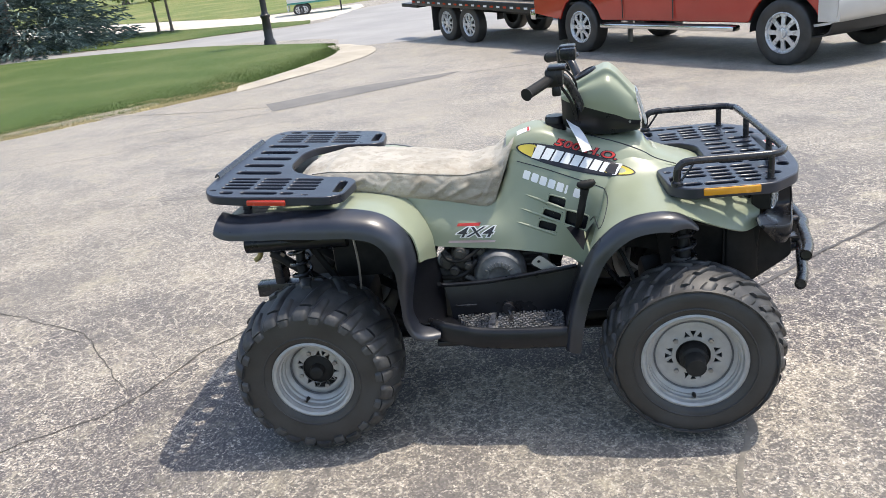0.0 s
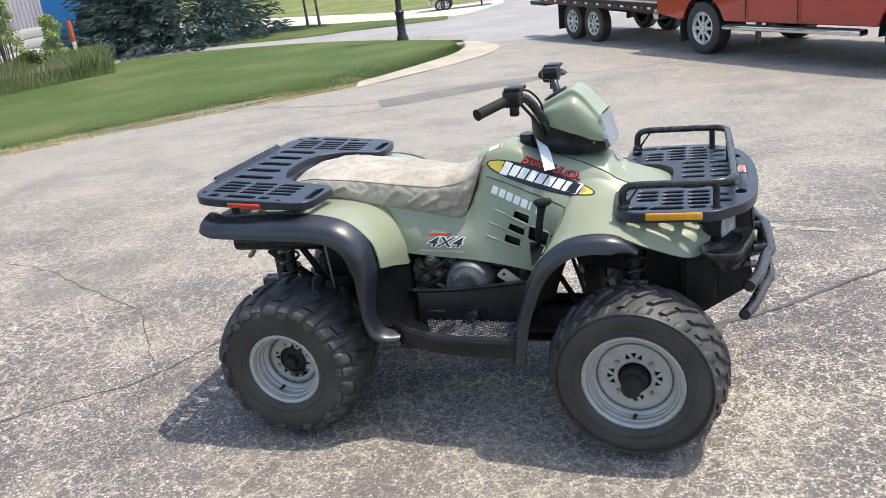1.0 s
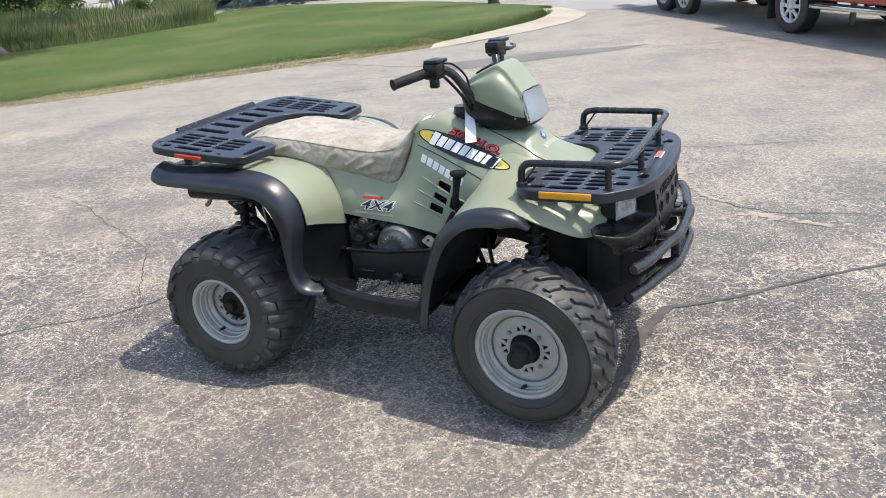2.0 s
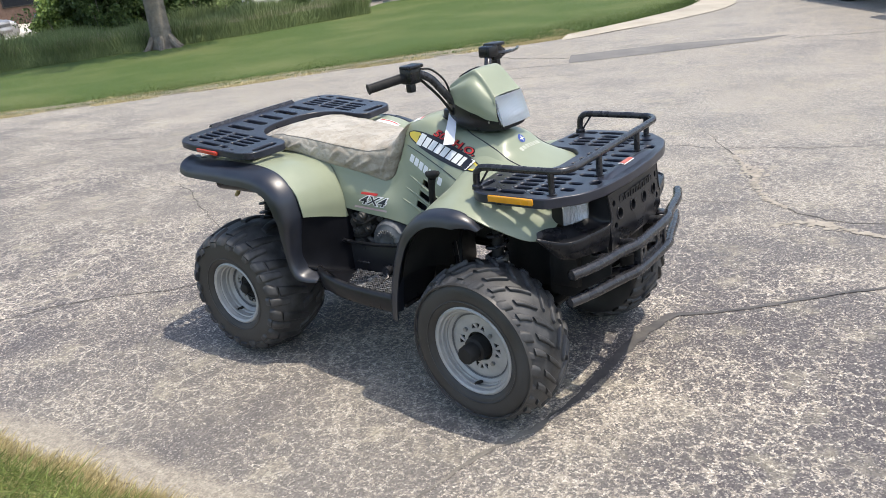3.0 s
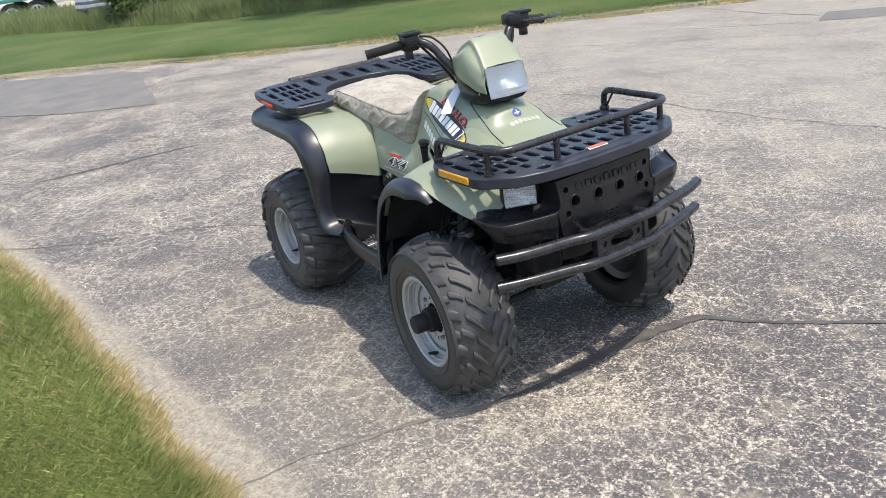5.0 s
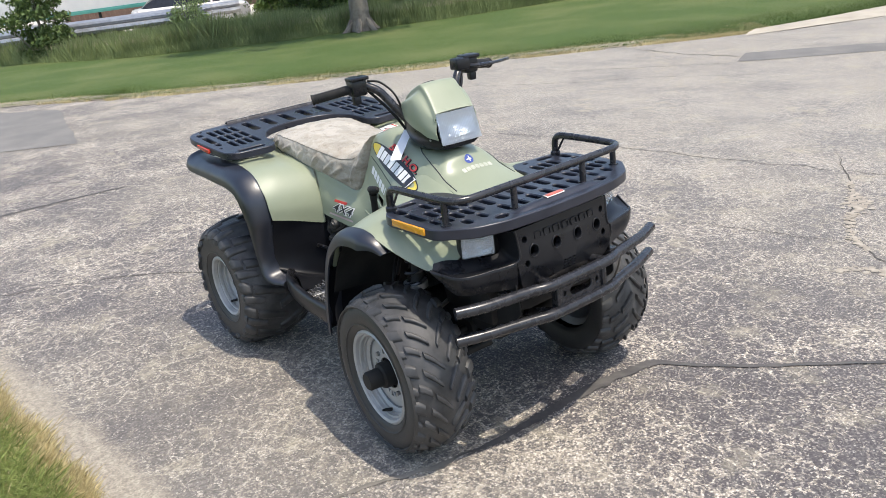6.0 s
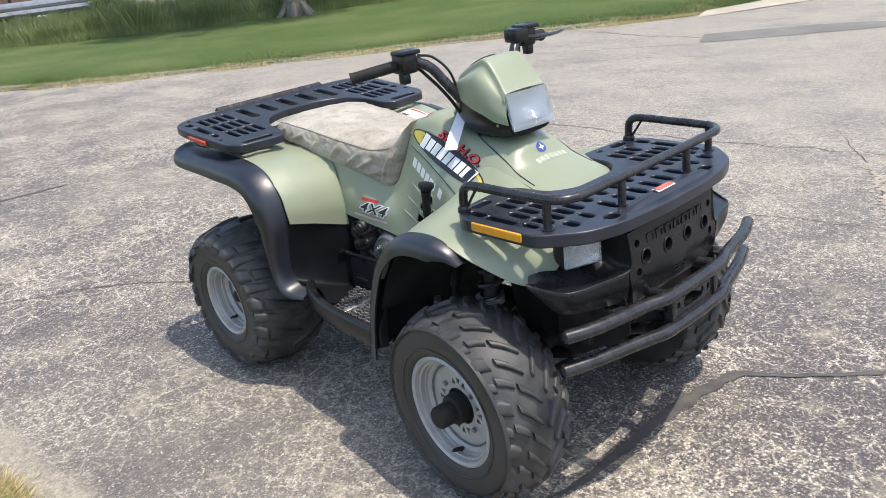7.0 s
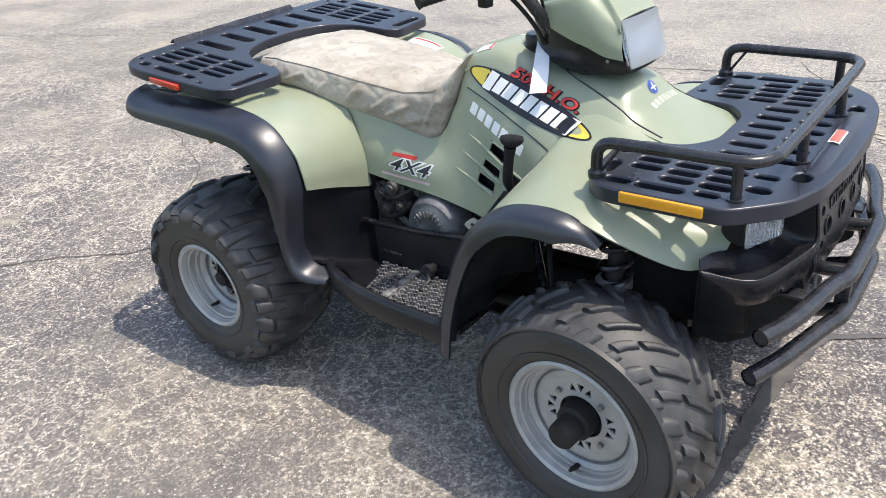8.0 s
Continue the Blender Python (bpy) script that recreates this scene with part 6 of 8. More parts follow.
for s in xs:
    xb = -0.71 + s * (0.014 + 0.71)          # along the lower edge
    xt = -0.70 + s * (0.100 + 0.70)           # along the top
    zt = np.interp(xt, [-0.70, -0.66, -0.56, -0.385, -0.216, -0.07, 0.02, 0.06, 0.100], [0.905, 0.932, 0.948, 0.938, 0.913, 0.895, 0.912, 0.940, 0.976])
    zb = np.interp(xb, [-0.71, -0.60, -0.497, -0.335, -0.153, -0.02, 0.014], [0.872, 0.868, 0.858, 0.823, 0.787, 0.750, 0.762])
    w = np.interp(xb, [-0.71, -0.66, -0.55, -0.40, -0.2, 0.0, 0.014], [0.120, 0.165, 0.192, 0.192, 0.172, 0.146, 0.136])
    sec = [(w * 0.96, zb - 0.006, 0.0), (w * 1.02, zb + 0.012, 0.06), (w * 1.03, zb + 0.40 * (zt - zb), 0.4), (w * 0.97, zb + 0.76 * (zt - zb), 0.75), (w * 0.84, zt - 0.010, 0.95),
           (w * 0.55, zt + 0.001, 1.0), (0.0, zt + 0.004, 1.0)]
    sec = sec + [(-y, z, t) for y, z, t in sec[-2::-1]]
    pts = catmull([(xb + (xt - xb) * t, -y, z) for y, z, t in sec], 116)
    row = []
    for p in pts:
        a = noise.noise((p[0] * 9, p[1] * 9, p[2] * 14)) * 0.006 + abs(noise.noise((p[0] * 22 + p[2] * 12, p[1] * 16, p[2] * 26))) * 0.006 * (1.0 + max(0.0, 4.0 * (p[0] + 0.25)) * max(0.0, min(1.0, (0.91 - p[2]) * 12)))
        a += crease(p[0], p[2]) * min(1.0, max(0.0, (abs(p[1]) - 0.09) * 25))
        a *= min(1.0, 0.15 + max(0.0, p[2] - zb) / 0.035)          # the hem is pulled tight
        n = Vector((0, p[1], max(0.0, p[2] - 0.80))).normalized()
        row.append(tuple(Vector(p) + n * a))
    rows.append(row)
seat.grid(rows)
seat.face(rows[0][::-1])
seat.face(rows[-1])
cushion = part("seat", seat, SEAT, quad, "sun-bleached tan padded seat with creased cover", angle=70)
for sgn in (1, -1):
    k = 31 if sgn > 0 else 84
    part("seam", Mesh().tube([np.array(r[k]) + np.array((0, -0.001 * sgn, 0.001)) for r in rows[14:-14]], 0.0012, 5), plain("seam_thread", (0.15, 0.13, 0.10), (0.26, 0.23, 0.18), 0.8) if sgn > 0 else bpy.data.materials["seam_thread"], cushion)
base = Mesh().box((-0.68, -0.11, 0.66), (-0.16, 0.11, 0.76), 0.02)
part("seat_base", base, DULL, quad)

# ---- racks ----


def rear_top(u, v, d):
    return (u - 0.006, v * 1.03, 0.925 + (-0.46 - u) * 0.088 - d)


half = [(-0.945, -0.30), (-0.935, -0.40), (-0.895, -0.462), (-0.80, -0.474), (-0.50, -0.462), (-0.455, -0.43), (-0.440, -0.27), (-0.475, -0.235), (-0.60, -0.225), (-0.690, -0.17), (-0.725, -0.08)]
outline = rounded(half + [(x, -y) for x, y in half[::-1]], 0.035, 4)
slots = []
for sgn in (-1, 1):
    for i, y in enumerate((0.268, 0.303, 0.338, 0.373)):
        for k in range(3):
            slots.append(pill(-0.835 + k * 0.113, sgn * y, 0.101, 0.0225, 4))
    slots += [pill(-0.740, sgn * 0.425, 0.125, 0.026), pill(-0.645, sgn * 0.425, 0.045, 0.022), pill(-0.850, sgn * 0.425, 0.045, 0.026), pill(-0.580, sgn * 0.440, 0.022, 0.010), pill(-0.905, sgn * 0.40, 0.022, 0.012),
              pill(-0.482, sgn * 0.345, 0.030, 0.125)]
for y in (-0.19, -0.095, 0.0, 0.095, 0.19):
    slots.append(pill(-0.825, y, 0.150, 0.038) if abs(y) < 0.15 else pill(-0.815, y, 0.165, 0.036))
plate = Mesh().plate(outline, slots, rear_top, 0.030)
rack = part("rear_rack", plate, RACK, quad, "black moulded plastic rear cargo rack", bevel=0.0035)
ribs = Mesh()
for x in (-0.80, -0.69, -0.58):
    ribs.box((x - 0.008, -0.40, 0.876 + (-0.46 - x) * 0.088), (x + 0.008, -0.25, 0.894 + (-0.46 - x) * 0.088), 0.003)
    ribs.box((x - 0.008, 0.25, 0.876 + (-0.46 - x) * 0.088), (x + 0.008, 0.40, 0.894 + (-0.46 - x) * 0.088), 0.003)
part("rib", ribs, RACK, rack)
part("lip", Mesh().patch([[(-0.936, y * 1.04, 0.957), (-0.946, y, 0.974), (-0.952, y, 0.978), (-0.957, y * 1.02, 0.969)] for y in (-0.26, -0.13, 0.0, 0.13, 0.26)], 16, 10), TUBE, rack, "raised black rear lip", thick=0.006)
for sgn in (-1, 1):
    part("reflector", Mesh().box((-0.775, sgn * 0.486 - 0.006, 0.919), (-0.645, sgn * 0.486 + 0.006, 0.937), 0.004, m=Matrix.Translation((-0.72, 0, 0.91)) @ Euler((0, radians(5), 0)).to_matrix().to_4x4() @ Matrix.Translation((0.72, 0, -0.91))),
         REDLENS, rack, "red side reflector")
for x in (-0.82, -0.55):
    for sgn in (-1, 1):
        part("rack_bracket", Mesh().tube([(x, sgn * 0.37, 0.80), (x, sgn * 0.37, 0.89)], 0.016, 10), TUBE, quad)


def front_top(u, v, d):
    return (u - 0.035, v * 0.945, 0.848 - d)


half = [(0.985, -0.412), (0.94, -0.456), (0.68, -0.456), (0.628, -0.405), (0.612, -0.20), (0.655, -0.168), (0.750, -0.158), (0.800, -0.09)]
front_half = [(1.084, -0.10), (1.068, -0.26), (1.035, -0.36)]
outline = rounded(front_half + half + [(x, -y) for x, y in half[::-1]] + [(x, -y) for x, y in front_half[::-1]], 0.030, 4)
slots = []
for sgn in (-1, 1):
    slots += [pill(0.700, sgn * 0.405, 0.060, 0.030), pill(0.790, sgn * 0.408, 0.105, 0.030), pill(0.655, sgn * 0.340, 0.030, 0.075), pill(0.885, sgn * 0.400, 0.050, 0.024), pill(0.645, sgn * 0.245, 0.022, 0.018)]
    for y in (0.226, 0.270, 0.314, 0.356):
        for k in range(3):
            if k == 0 and y > 0.33:
                continue
            slots.append(pill(0.725 + k * 0.082, sgn * y, 0.070, 0.030, 4))
    slots += [pill(1.020, sgn * 0.235, 0.035, 0.050), pill(0.965, sgn * 0.335, 0.050, 0.030), pill(0.960, sgn * 0.265, 0.050, 0.022)]
for y in (-0.165, -0.098, -0.033, 0.033, 0.098, 0.165):
    slots.append(pill(0.870, y, 0.080, 0.030))
    slots.append(pill(0.963, y, 0.070, 0.028))
plate = Mesh().plate(outline, slots, front_top, 0.036)
frack = part("front_rack", plate, RACK, quad, "black moulded plastic front cargo rack", bevel=0.004)
ribs = Mesh()
for x in (0.730, 0.812, 0.894):
    for sgn in (-1, 1):
        ribs.box((x - 0.010, sgn * 0.275 - 0.085, 0.808), (x + 0.010, sgn * 0.275 + 0.085, 0.826), 0.003)
ribs.box((0.872, -0.17, 0.802), (0.890, 0.17, 0.822), 0.003)
part("rib", ribs, RACK, frack)
part("ridge", Mesh().patch([[(0.977, y, 0.845), (0.987, y, 0.846 + 0.013 * k), (1.007, y, 0.846 + 0.013 * k), (1.021, y, 0.845)] for y, k in ((-0.20, -0.05), (-0.14, 0.7), (-0.05, 1.0), (0.07, 1.0), (0.15, 0.7), (0.21, -0.05))], 22, 8), RACK, frack, thick=0.002)
for sgn in (-1, 1):
    part("reflector", Mesh().box((0.691, sgn * 0.432 - 0.005, 0.822), (0.865, sgn * 0.432 + 0.005, 0.846), 0.004), AMBER, frack, "amber side reflector")
sticker = Mesh().patch([[(x, y, z) for x, z in ((0.987, 0.8630), (1.000, 0.8645), (1.011, 0.8610))] for y in (-0.050, -0.010, 0.030)], 4, 5)
part("warning_sticker", sticker, WHITE, frack, "small white and red warning sticker")
part("sticker_band", Mesh().patch([[(x, y, z) for x, z in ((0.9895, 0.8650), (1.000, 0.8662), (1.0085, 0.8635))] for y in (-0.046, -0.010, 0.026)], 3, 4), plain("faded_red_vinyl", (0.42, 0.10, 0.075), (0.52, 0.16, 0.12), 0.45, scale=90, bump=0.02), frack, "red warning band")
for sgn in (-1, 1):
    for x, y in ((0.69, 0.32), (0.86, 0.28)):
        part("rack_bracket", Mesh().tube([(x, sgn * y, 0.72), (x, sgn * y, 0.82)], 0.014, 10), TUBE, quad)

rail = [(0.652, -0.398, 0.840), (0.652, -0.398, 0.888), (0.660, -0.398, 0.912), (0.690, -0.398, 0.925), (0.80, -0.396, 0.926), (0.92, -0.392, 0.926), (0.965, -0.380, 0.926), (0.990, -0.345, 0.926), (0.996, -0.29, 0.926)]
rail = [(x - 0.034, y * 0.965, z) for x, y, z in rail]
rail = rail + [(0.964, 0.0, 0.926)] + [(x, -y, z) for x, y, z in rail[::-1]]
hoop = part("rack_rail", Mesh().tube(rail, 0.0125, 12, smooth=110), TUBE, quad, "black bent tube rack rail", angle=60)
for x, y in ((0.907, -0.379), (0.962, -0.145), (0.962, 0.165), (0.907, 0.379)):
    part("rail_post", Mesh().tube([(x, y, 0.845), (x, y, 0.852), (x, y, 0.8521), (x, y, 0.925)], [0.017, 0.017, 0.011, 0.011], 12), TUBE, hoop)
for sgn in (-1, 1):
    part("rail_brace", Mesh().tube([(0.630, sgn * 0.384, 0.862), (0.671, sgn * 0.383, 0.920)], 0.004, 6), TUBE, hoop)
    part("rail_foot", Mesh().lathe([(0.019, 0.846), (0.019, 0.858), (0.013, 0.864)], (0.618, sgn * 0.384, 0), 14, axis="z"), TUBE, hoop)

# ---- steering head ----
HEAD = pose(0.386, 0, -0.004, 0, 0, BARS)
GRIPS = pose(0.400, 0, -0.004, 0, 0, BARS - 1.5)
upper, lower = Mesh(), Mesh()
up_rows, low_rows = [], []
for x, w, top, zs, zb, wt in ((-0.105, 0.062, 1.112, 1.075, 1.000, 0.035), (-0.080, 0.086, 1.134, 1.065, 0.985, 0.055), (-0.03, 0.104, 1.162, 1.050, 0.970, 0.066), (0.020, 0.113, 1.185, 1.034, 0.962, 0.068),
                              (0.055, 0.114, 1.196, 1.022, 0.960, 0.066), (0.085, 0.111, 1.176, 1.012, 0.961, 0.066), (0.115, 0.104, 1.142, 1.002, 0.962, 0.068), (0.140, 0.092, 1.112, 0.994, 0.964, 0.072), (0.150, 0.086, 1.102, 0.991, 0.968, 0.074)):
    tilt = 0.0 if x < 0.1 else (x - 0.1) * 0.28
    zs, zb, w, wt = zs + (0.027 if x < 0.1 else 0.020), zb + 0.004, w * 1.03, wt * 1.07
    ctrl = [(w * 0.97, zs), (w, zs + 0.30 * (top - zs)), (w * 0.92, zs + 0.66 * (top - zs)), (wt * 1.10, top - 0.024), (wt * 1.01, top - 0.006), (wt * 0.92, top - 0.001), (wt * 0.5, top + 0.001), (0, top + 0.002)]
    ctrl += [(-y, z) for y, z in ctrl[-2::-1]]
    up_rows.append([(x + tilt * (top - z) / 0.11, y, z) for y, z in ctrl])
    ctrl = [(w * 0.965, zs), (w * 0.93, zs - 0.4 * (zs - zb)), (w * 0.70, zb + 0.003), (0, zb), (-w * 0.70, zb + 0.003), (-w * 0.93, zs - 0.4 * (zs - zb)), (-w * 0.965, zs)]
    low_rows.append([(x + tilt, y, z) for y, z in ctrl])
upper.patch(up_rows, 36, 58).turned(HEAD)
lower.patch(low_rows, 30, 24)
lower.face(low_rows[0])
lower.face(low_rows[-1])
lower.turned(HEAD)
pod = part("headlight_pod", upper, OLIVE, quad, "olive plastic handlebar headlight pod", thick=0.004, angle=60)
part("pod_base", lower, BLACK, pod, "black plastic pod underside")
pane = [[(0.150 + 0.006 * (1 - (2 * v - 1) ** 2) + (1.106 - z) * 0.28, (2 * v - 1) * (0.078 + (1.106 - z) * 0.05), z) for v in np.linspace(0, 1, 10)] for z in np.linspace(1.101, 0.993, 8)]
part("lens", Mesh().grid(pane).turned(HEAD), MISTY, pod, "hazed clear headlight lens", thick=0.004)
bowl = [[(0.140 - 0.028 * (1 - (2 * v - 1) ** 2) * (1 - (2 * u - 1) ** 2) + u * 0.028, (2 * v - 1) * 0.078, 1.100 - u * 0.104) for v in np.linspace(0, 1, 10)] for u in np.linspace(0, 1, 8)]
part("reflector", Mesh().grid(bowl).turned(HEAD), MIRROR, pod, "silver lamp reflector", thick=0.002)
part("gauge", Mesh().lathe([(0.0, 0.006), (0.036, 0.006), (0.040, 0.010), (0.046, 0.008), (0.048, -0.01)], (0, 0, 0), 28, axis="z").turned(HEAD @ pose(-0.022, 0, 1.168, 0, -27, 0)), BLACK, pod, "round black speedometer")
for sgn in (-1, 1):
    part("pod_screw", Mesh().lathe([(0.0, -0.003), (0.004, -0.002), (0.005, 0.002)], (0.128, sgn * 0.0995, 1.010), 8).turned(HEAD), STEEL, pod)

bar = [(-0.040, -0.070, 1.050), (-0.048, -0.098, 1.075), (-0.064, -0.132, 1.125), (-0.086, -0.165, 1.177), (-0.105, -0.195, 1.200), (-0.12, -0.225, 1.206), (-0.195, -0.385, 1.182)]
bar = bar[::-1] + [(-0.035, 0, 1.040)] + [(x, -y, z) for x, y, z in bar]
bars = part("handlebar", Mesh().tube(bar, 0.0155, 12, smooth=70).turned(GRIPS), TUBE, quad, "black tubular handlebar")
for sgn in (-1, 1):
    g0, g1 = Vector((-0.136, sgn * 0.258, 1.202)), Vector((-0.198, sgn * 0.388, 1.182))
    d = (g1 - g0).normalized()
    grip = Mesh()
    rr, pp = [], []
    for k in range(25):
        pp.append(tuple(g0 + d * (0.145 * k / 24)))
        rr.append(0.0165 + 0.0018 * (k % 2) + (0.004 if k in (0, 24) else 0))
    grip.tube(pp, rr, 14)
    part("grip", grip.turned(GRIPS), DULL, bars, "ribbed black rubber grip")
    sw = Mesh().box((-0.150, sgn * 0.240 - 0.030, 1.176), (-0.090, sgn * 0.240 + 0.030, 1.238), 0.010)
    sw.box((-0.140, sgn * 0.240 - 0.036, 1.232), (-0.080, sgn * 0.240 + 0.036, 1.246), 0.005)
    sw.box((-0.130, sgn * 0.250 - 0.014, 1.146), (-0.100, sgn * 0.250 + 0.014, 1.180), 0.006)
    part("switch_housing", sw.turned(GRIPS), BLACK, bars, "black plastic throttle and switch housing")
lever = Mesh().tube([(-0.10, 0.225, 1.205), (-0.075, 0.265, 1.203), (-0.105, 0.37, 1.196), (-0.165, 0.462, 1.190)], [0.010, 0.008, 0.006, 0.007], 8, smooth=18)
part("brake_lever", lever.turned(GRIPS), TUBE, bars, "black brake lever")
master = Mesh().box((-0.135, 0.165, 1.195), (-0.075, 0.225, 1.240), 0.008)
master.tube([(-0.10, 0.195, 1.20), (-0.085, 0.18, 1.15), (-0.07, 0.15, 1.10)], 0.006, 8, smooth=10)
part("brake_reservoir", master.turned(GRIPS), BLACK, bars, "black brake fluid reservoir")
cable = Mesh().tube([(-0.10, -0.205, 1.225), (-0.085, -0.160, 1.212), (-0.060, -0.120, 1.160), (-0.062, -0.095, 1.080), (-0.075, -0.075, 1.02)], 0.004, 7, smooth=26)
part("throttle_cable", cable.turned(GRIPS), DULL, bars)
cable = Mesh().tube([(-0.12, -0.20, 1.190), (-0.085, -0.150, 1.120), (-0.070, -0.118, 1.070), (-0.065, -0.095, 1.03)], 0.0055, 7, smooth=20)
part("wiring_loom", cable.turned(GRIPS), DULL, bars)
part("steering_post", Mesh().tube([(0.35, 0, 0.90), (0.385, 0, 1.00)], 0.05, 16), DULL, quad)
filler = Mesh().lathe([(0.042, 0.97), (0.042, 0.998), (0.036, 1.000), (0.036, 1.020), (0.032, 1.026), (0.0, 1.027)], (0.250, 0.012, 0), 24, axis="z")
part("fuel_cap", filler, BLACK, quad, "black fuel cap")

# ---- front end ----


def grille_at(u, v, d):
    return (1.030 - 0.25 * u * u + (0.80 - v) * 0.08 - 1.6 * max(0.0, 0.66 - v) ** 1.5 - d, u, v - 0.012)


face = rounded([(-0.204, 0.812), (0.204, 0.812), (0.199, 0.765), (0.199, 0.722), (0.213, 0.706), (0.206, 0.640), (0.185, 0.600), (-0.185, 0.600), (-0.206, 0.640), (-0.213, 0.706), (-0.199, 0.722), (-0.199, 0.765)], 0.010, 3)
ring = lambda u, v, r: [(u + r * math.cos(a), v + r * 1.15 * math.sin(a)) for a in np.linspace(0, 2 * math.pi, 14, endpoint=False)]
holes = [ring(u, 0.730, 0.0165) for u in (-0.143, -0.048, 0.048, 0.143)] + [ring(s * 0.174, v, 0.010) for s in (-1, 1) for v in (0.694, 0.773)]
for u in (-0.02, 0.0, 0.02):
    holes += [rounded([(u - 0.007, v), (u + 0.007, v), (u + 0.007, v + 0.005), (u - 0.007, v + 0.005)], 0.001, 2) for v in (0.626, 0.636, 0.646, 0.656)]
grille = part("grille_panel", Mesh().plate(face, holes, grille_at, 0.02), BLACK, quad, "black plastic front grille panel with round holes", bevel=0.003)
for u in (-0.143, -0.048, 0.048, 0.143):
    collar = Mesh().plate(ring(u, 0.730, 0.0205), [ring(u, 0.730, 0.0165)], lambda a, b, d: Vector(grille_at(a, b, d - 0.003)), 0.006)
    part("hole_rim", collar, BLACK, grille, bevel=0.001)
for k in range(7):
    u = -0.120 + k * 0.040
    o = Mesh().plate(rounded([(u - 0.0145, 0.762), (u + 0.0145, 0.762), (u + 0.0145, 0.787), (u - 0.0145, 0.787)], 0.004, 3), [rounded([(u - 0.011, 0.7655), (u + 0.011, 0.7655), (u + 0.011, 0.7835), (u - 0.011, 0.7835)], 0.003, 3)], lambda a, b, d: Vector(grille_at(a, b, d - 0.0012)), 0.003)
    part("raised_outline", o, BLACK, grille)
part("radiator", Mesh().box((0.945, -0.17, 0.50), (0.975, 0.17, 0.76), 0.004), DULL, quad)
# wing of the bumper: (lip, back of the shelf, lower edge) from the outer tip round to the grille
wing = [((0.870, -0.436, 0.709), (0.858, -0.412, 0.722), (0.872, -0.430, 0.700)), ((0.905, -0.421, 0.699), (0.868, -0.385, 0.724), (0.903, -0.410, 0.662)),
        ((0.938, -0.406, 0.692), (0.882, -0.365, 0.724), (0.930, -0.394, 0.633)), ((0.966, -0.387, 0.690), (0.895, -0.350, 0.722), (0.954, -0.378, 0.628)),
        ((0.984, -0.350, 0.690), (0.910, -0.320, 0.718), (0.972, -0.350, 0.625)), ((0.999, -0.295, 0.691), (0.925, -0.285, 0.712), (0.985, -0.300, 0.619)),
        ((1.013, -0.245, 0.692), (0.935, -0.245, 0.708), (0.998, -0.245, 0.612)), ((1.023, -0.214, 0.697), (0.940, -0.216, 0.712), (1.010, -0.207, 0.608))]
upright = [((1.026, -0.2005, 0.712), (0.940, -0.204, 0.728)), ((1.022, -0.2005, 0.752), (0.935, -0.204, 0.758)), ((1.016, -0.205, 0.800), (0.930, -0.206, 0.800))]
shelf = Mesh().patch([[a, tuple(np.array(a) * 0.90 + np.array(b) * 0.10 - np.array((0, 0, 0.005))), tuple((np.array(a) + np.array(b)) / 2 - np.array((0, 0, 0.012))), b] for a, b in [r[:2] for r in wing] + upright], 60, 12)
apron_m = Mesh().patch([[a, tuple(np.array(a) * 0.9 + np.array(c) * 0.1 + np.array((0.003, -0.002, 0))), tuple(np.array(a) * 0.45 + np.array(c) * 0.55 + np.array((0.005, -0.004, 0))), c] for a, b, c in wing], 44, 12)
edge = Mesh().tube([r[0] for r in wing] + [r[0] for r in upright], 0.0042, 8, smooth=70)
for flip in (False, True):
    body = part("bumper", apron_m.mirrored() if flip else apron_m, BLACK, quad, "black plastic front bumper wing", thick=0.006, angle=45)
    part("shelf", shelf.mirrored() if flip else shelf, BLACK, body, thick=0.004, angle=60)
    part("lip", edge.mirrored() if flip else edge, BLACK, body, angle=60)
for sgn in (-1, 1):
    lampbox = Mesh().box((0.880, -0.349, 0.728), (0.940, -0.243, 0.801), 0.006, m=None)
    lensbox = Mesh().box((0.9405, -0.349, 0.728), (0.950, -0.243, 0.801), 0.005)
    turn = Matrix.Translation((0.943, -0.296, 0)) @ Euler((0, 0, radians(-24))).to_matrix().to_4x4() @ Matrix.Translation((-0.943, 0.296, 0))
    for b in (lampbox, lensbox):
        b.turned(turn)
    body = part("headlight", lampbox if sgn < 0 else lampbox.mirrored(), DULL, quad, "square lower headlight in a black housing")
    plate_m = Mesh().box((0.9402, -0.345, 0.732), (0.9404, -0.247, 0.797), 0.0).turned(turn)
    part("reflector", plate_m if sgn < 0 else plate_m.mirrored(), MIRROR, body, "silver lamp reflector")
    part("lens", lensbox if sgn < 0 else lensbox.mirrored(), LAMP, body, "clear ribbed headlight lens")
inner = Mesh().box((0.80, -0.25, 0.45), (0.915, 0.25, 0.78), 0.02)
part("front_bulkhead", inner, DULL, quad)
for z, xe in ((0.607, 1.006), (0.508, 0.994)):
    bend = [(xe - 0.005, -0.455, z), (xe + 0.030, -0.36, z), (1.066, -0.205, z), (1.084, -0.150, z), (1.088, -0.10, z)]
    tube_m = Mesh().tube(bend + [(1.089, 0, z)] + [(x, -y, q) for x, y, q in bend[::-1]], 0.0185, 16, smooth=70, caps=False)
    tube_m.tube([(xe - 0.004, -0.453, z), (xe + 0.03, -0.36, z)], 0.0155, 14)
    tube_m.tube([(xe - 0.004, 0.453, z), (xe + 0.03, 0.36, z)], 0.0155, 14)
    part("guard_tube", tube_m, TUBE, quad, "black steel brush guard tube", angle=60)
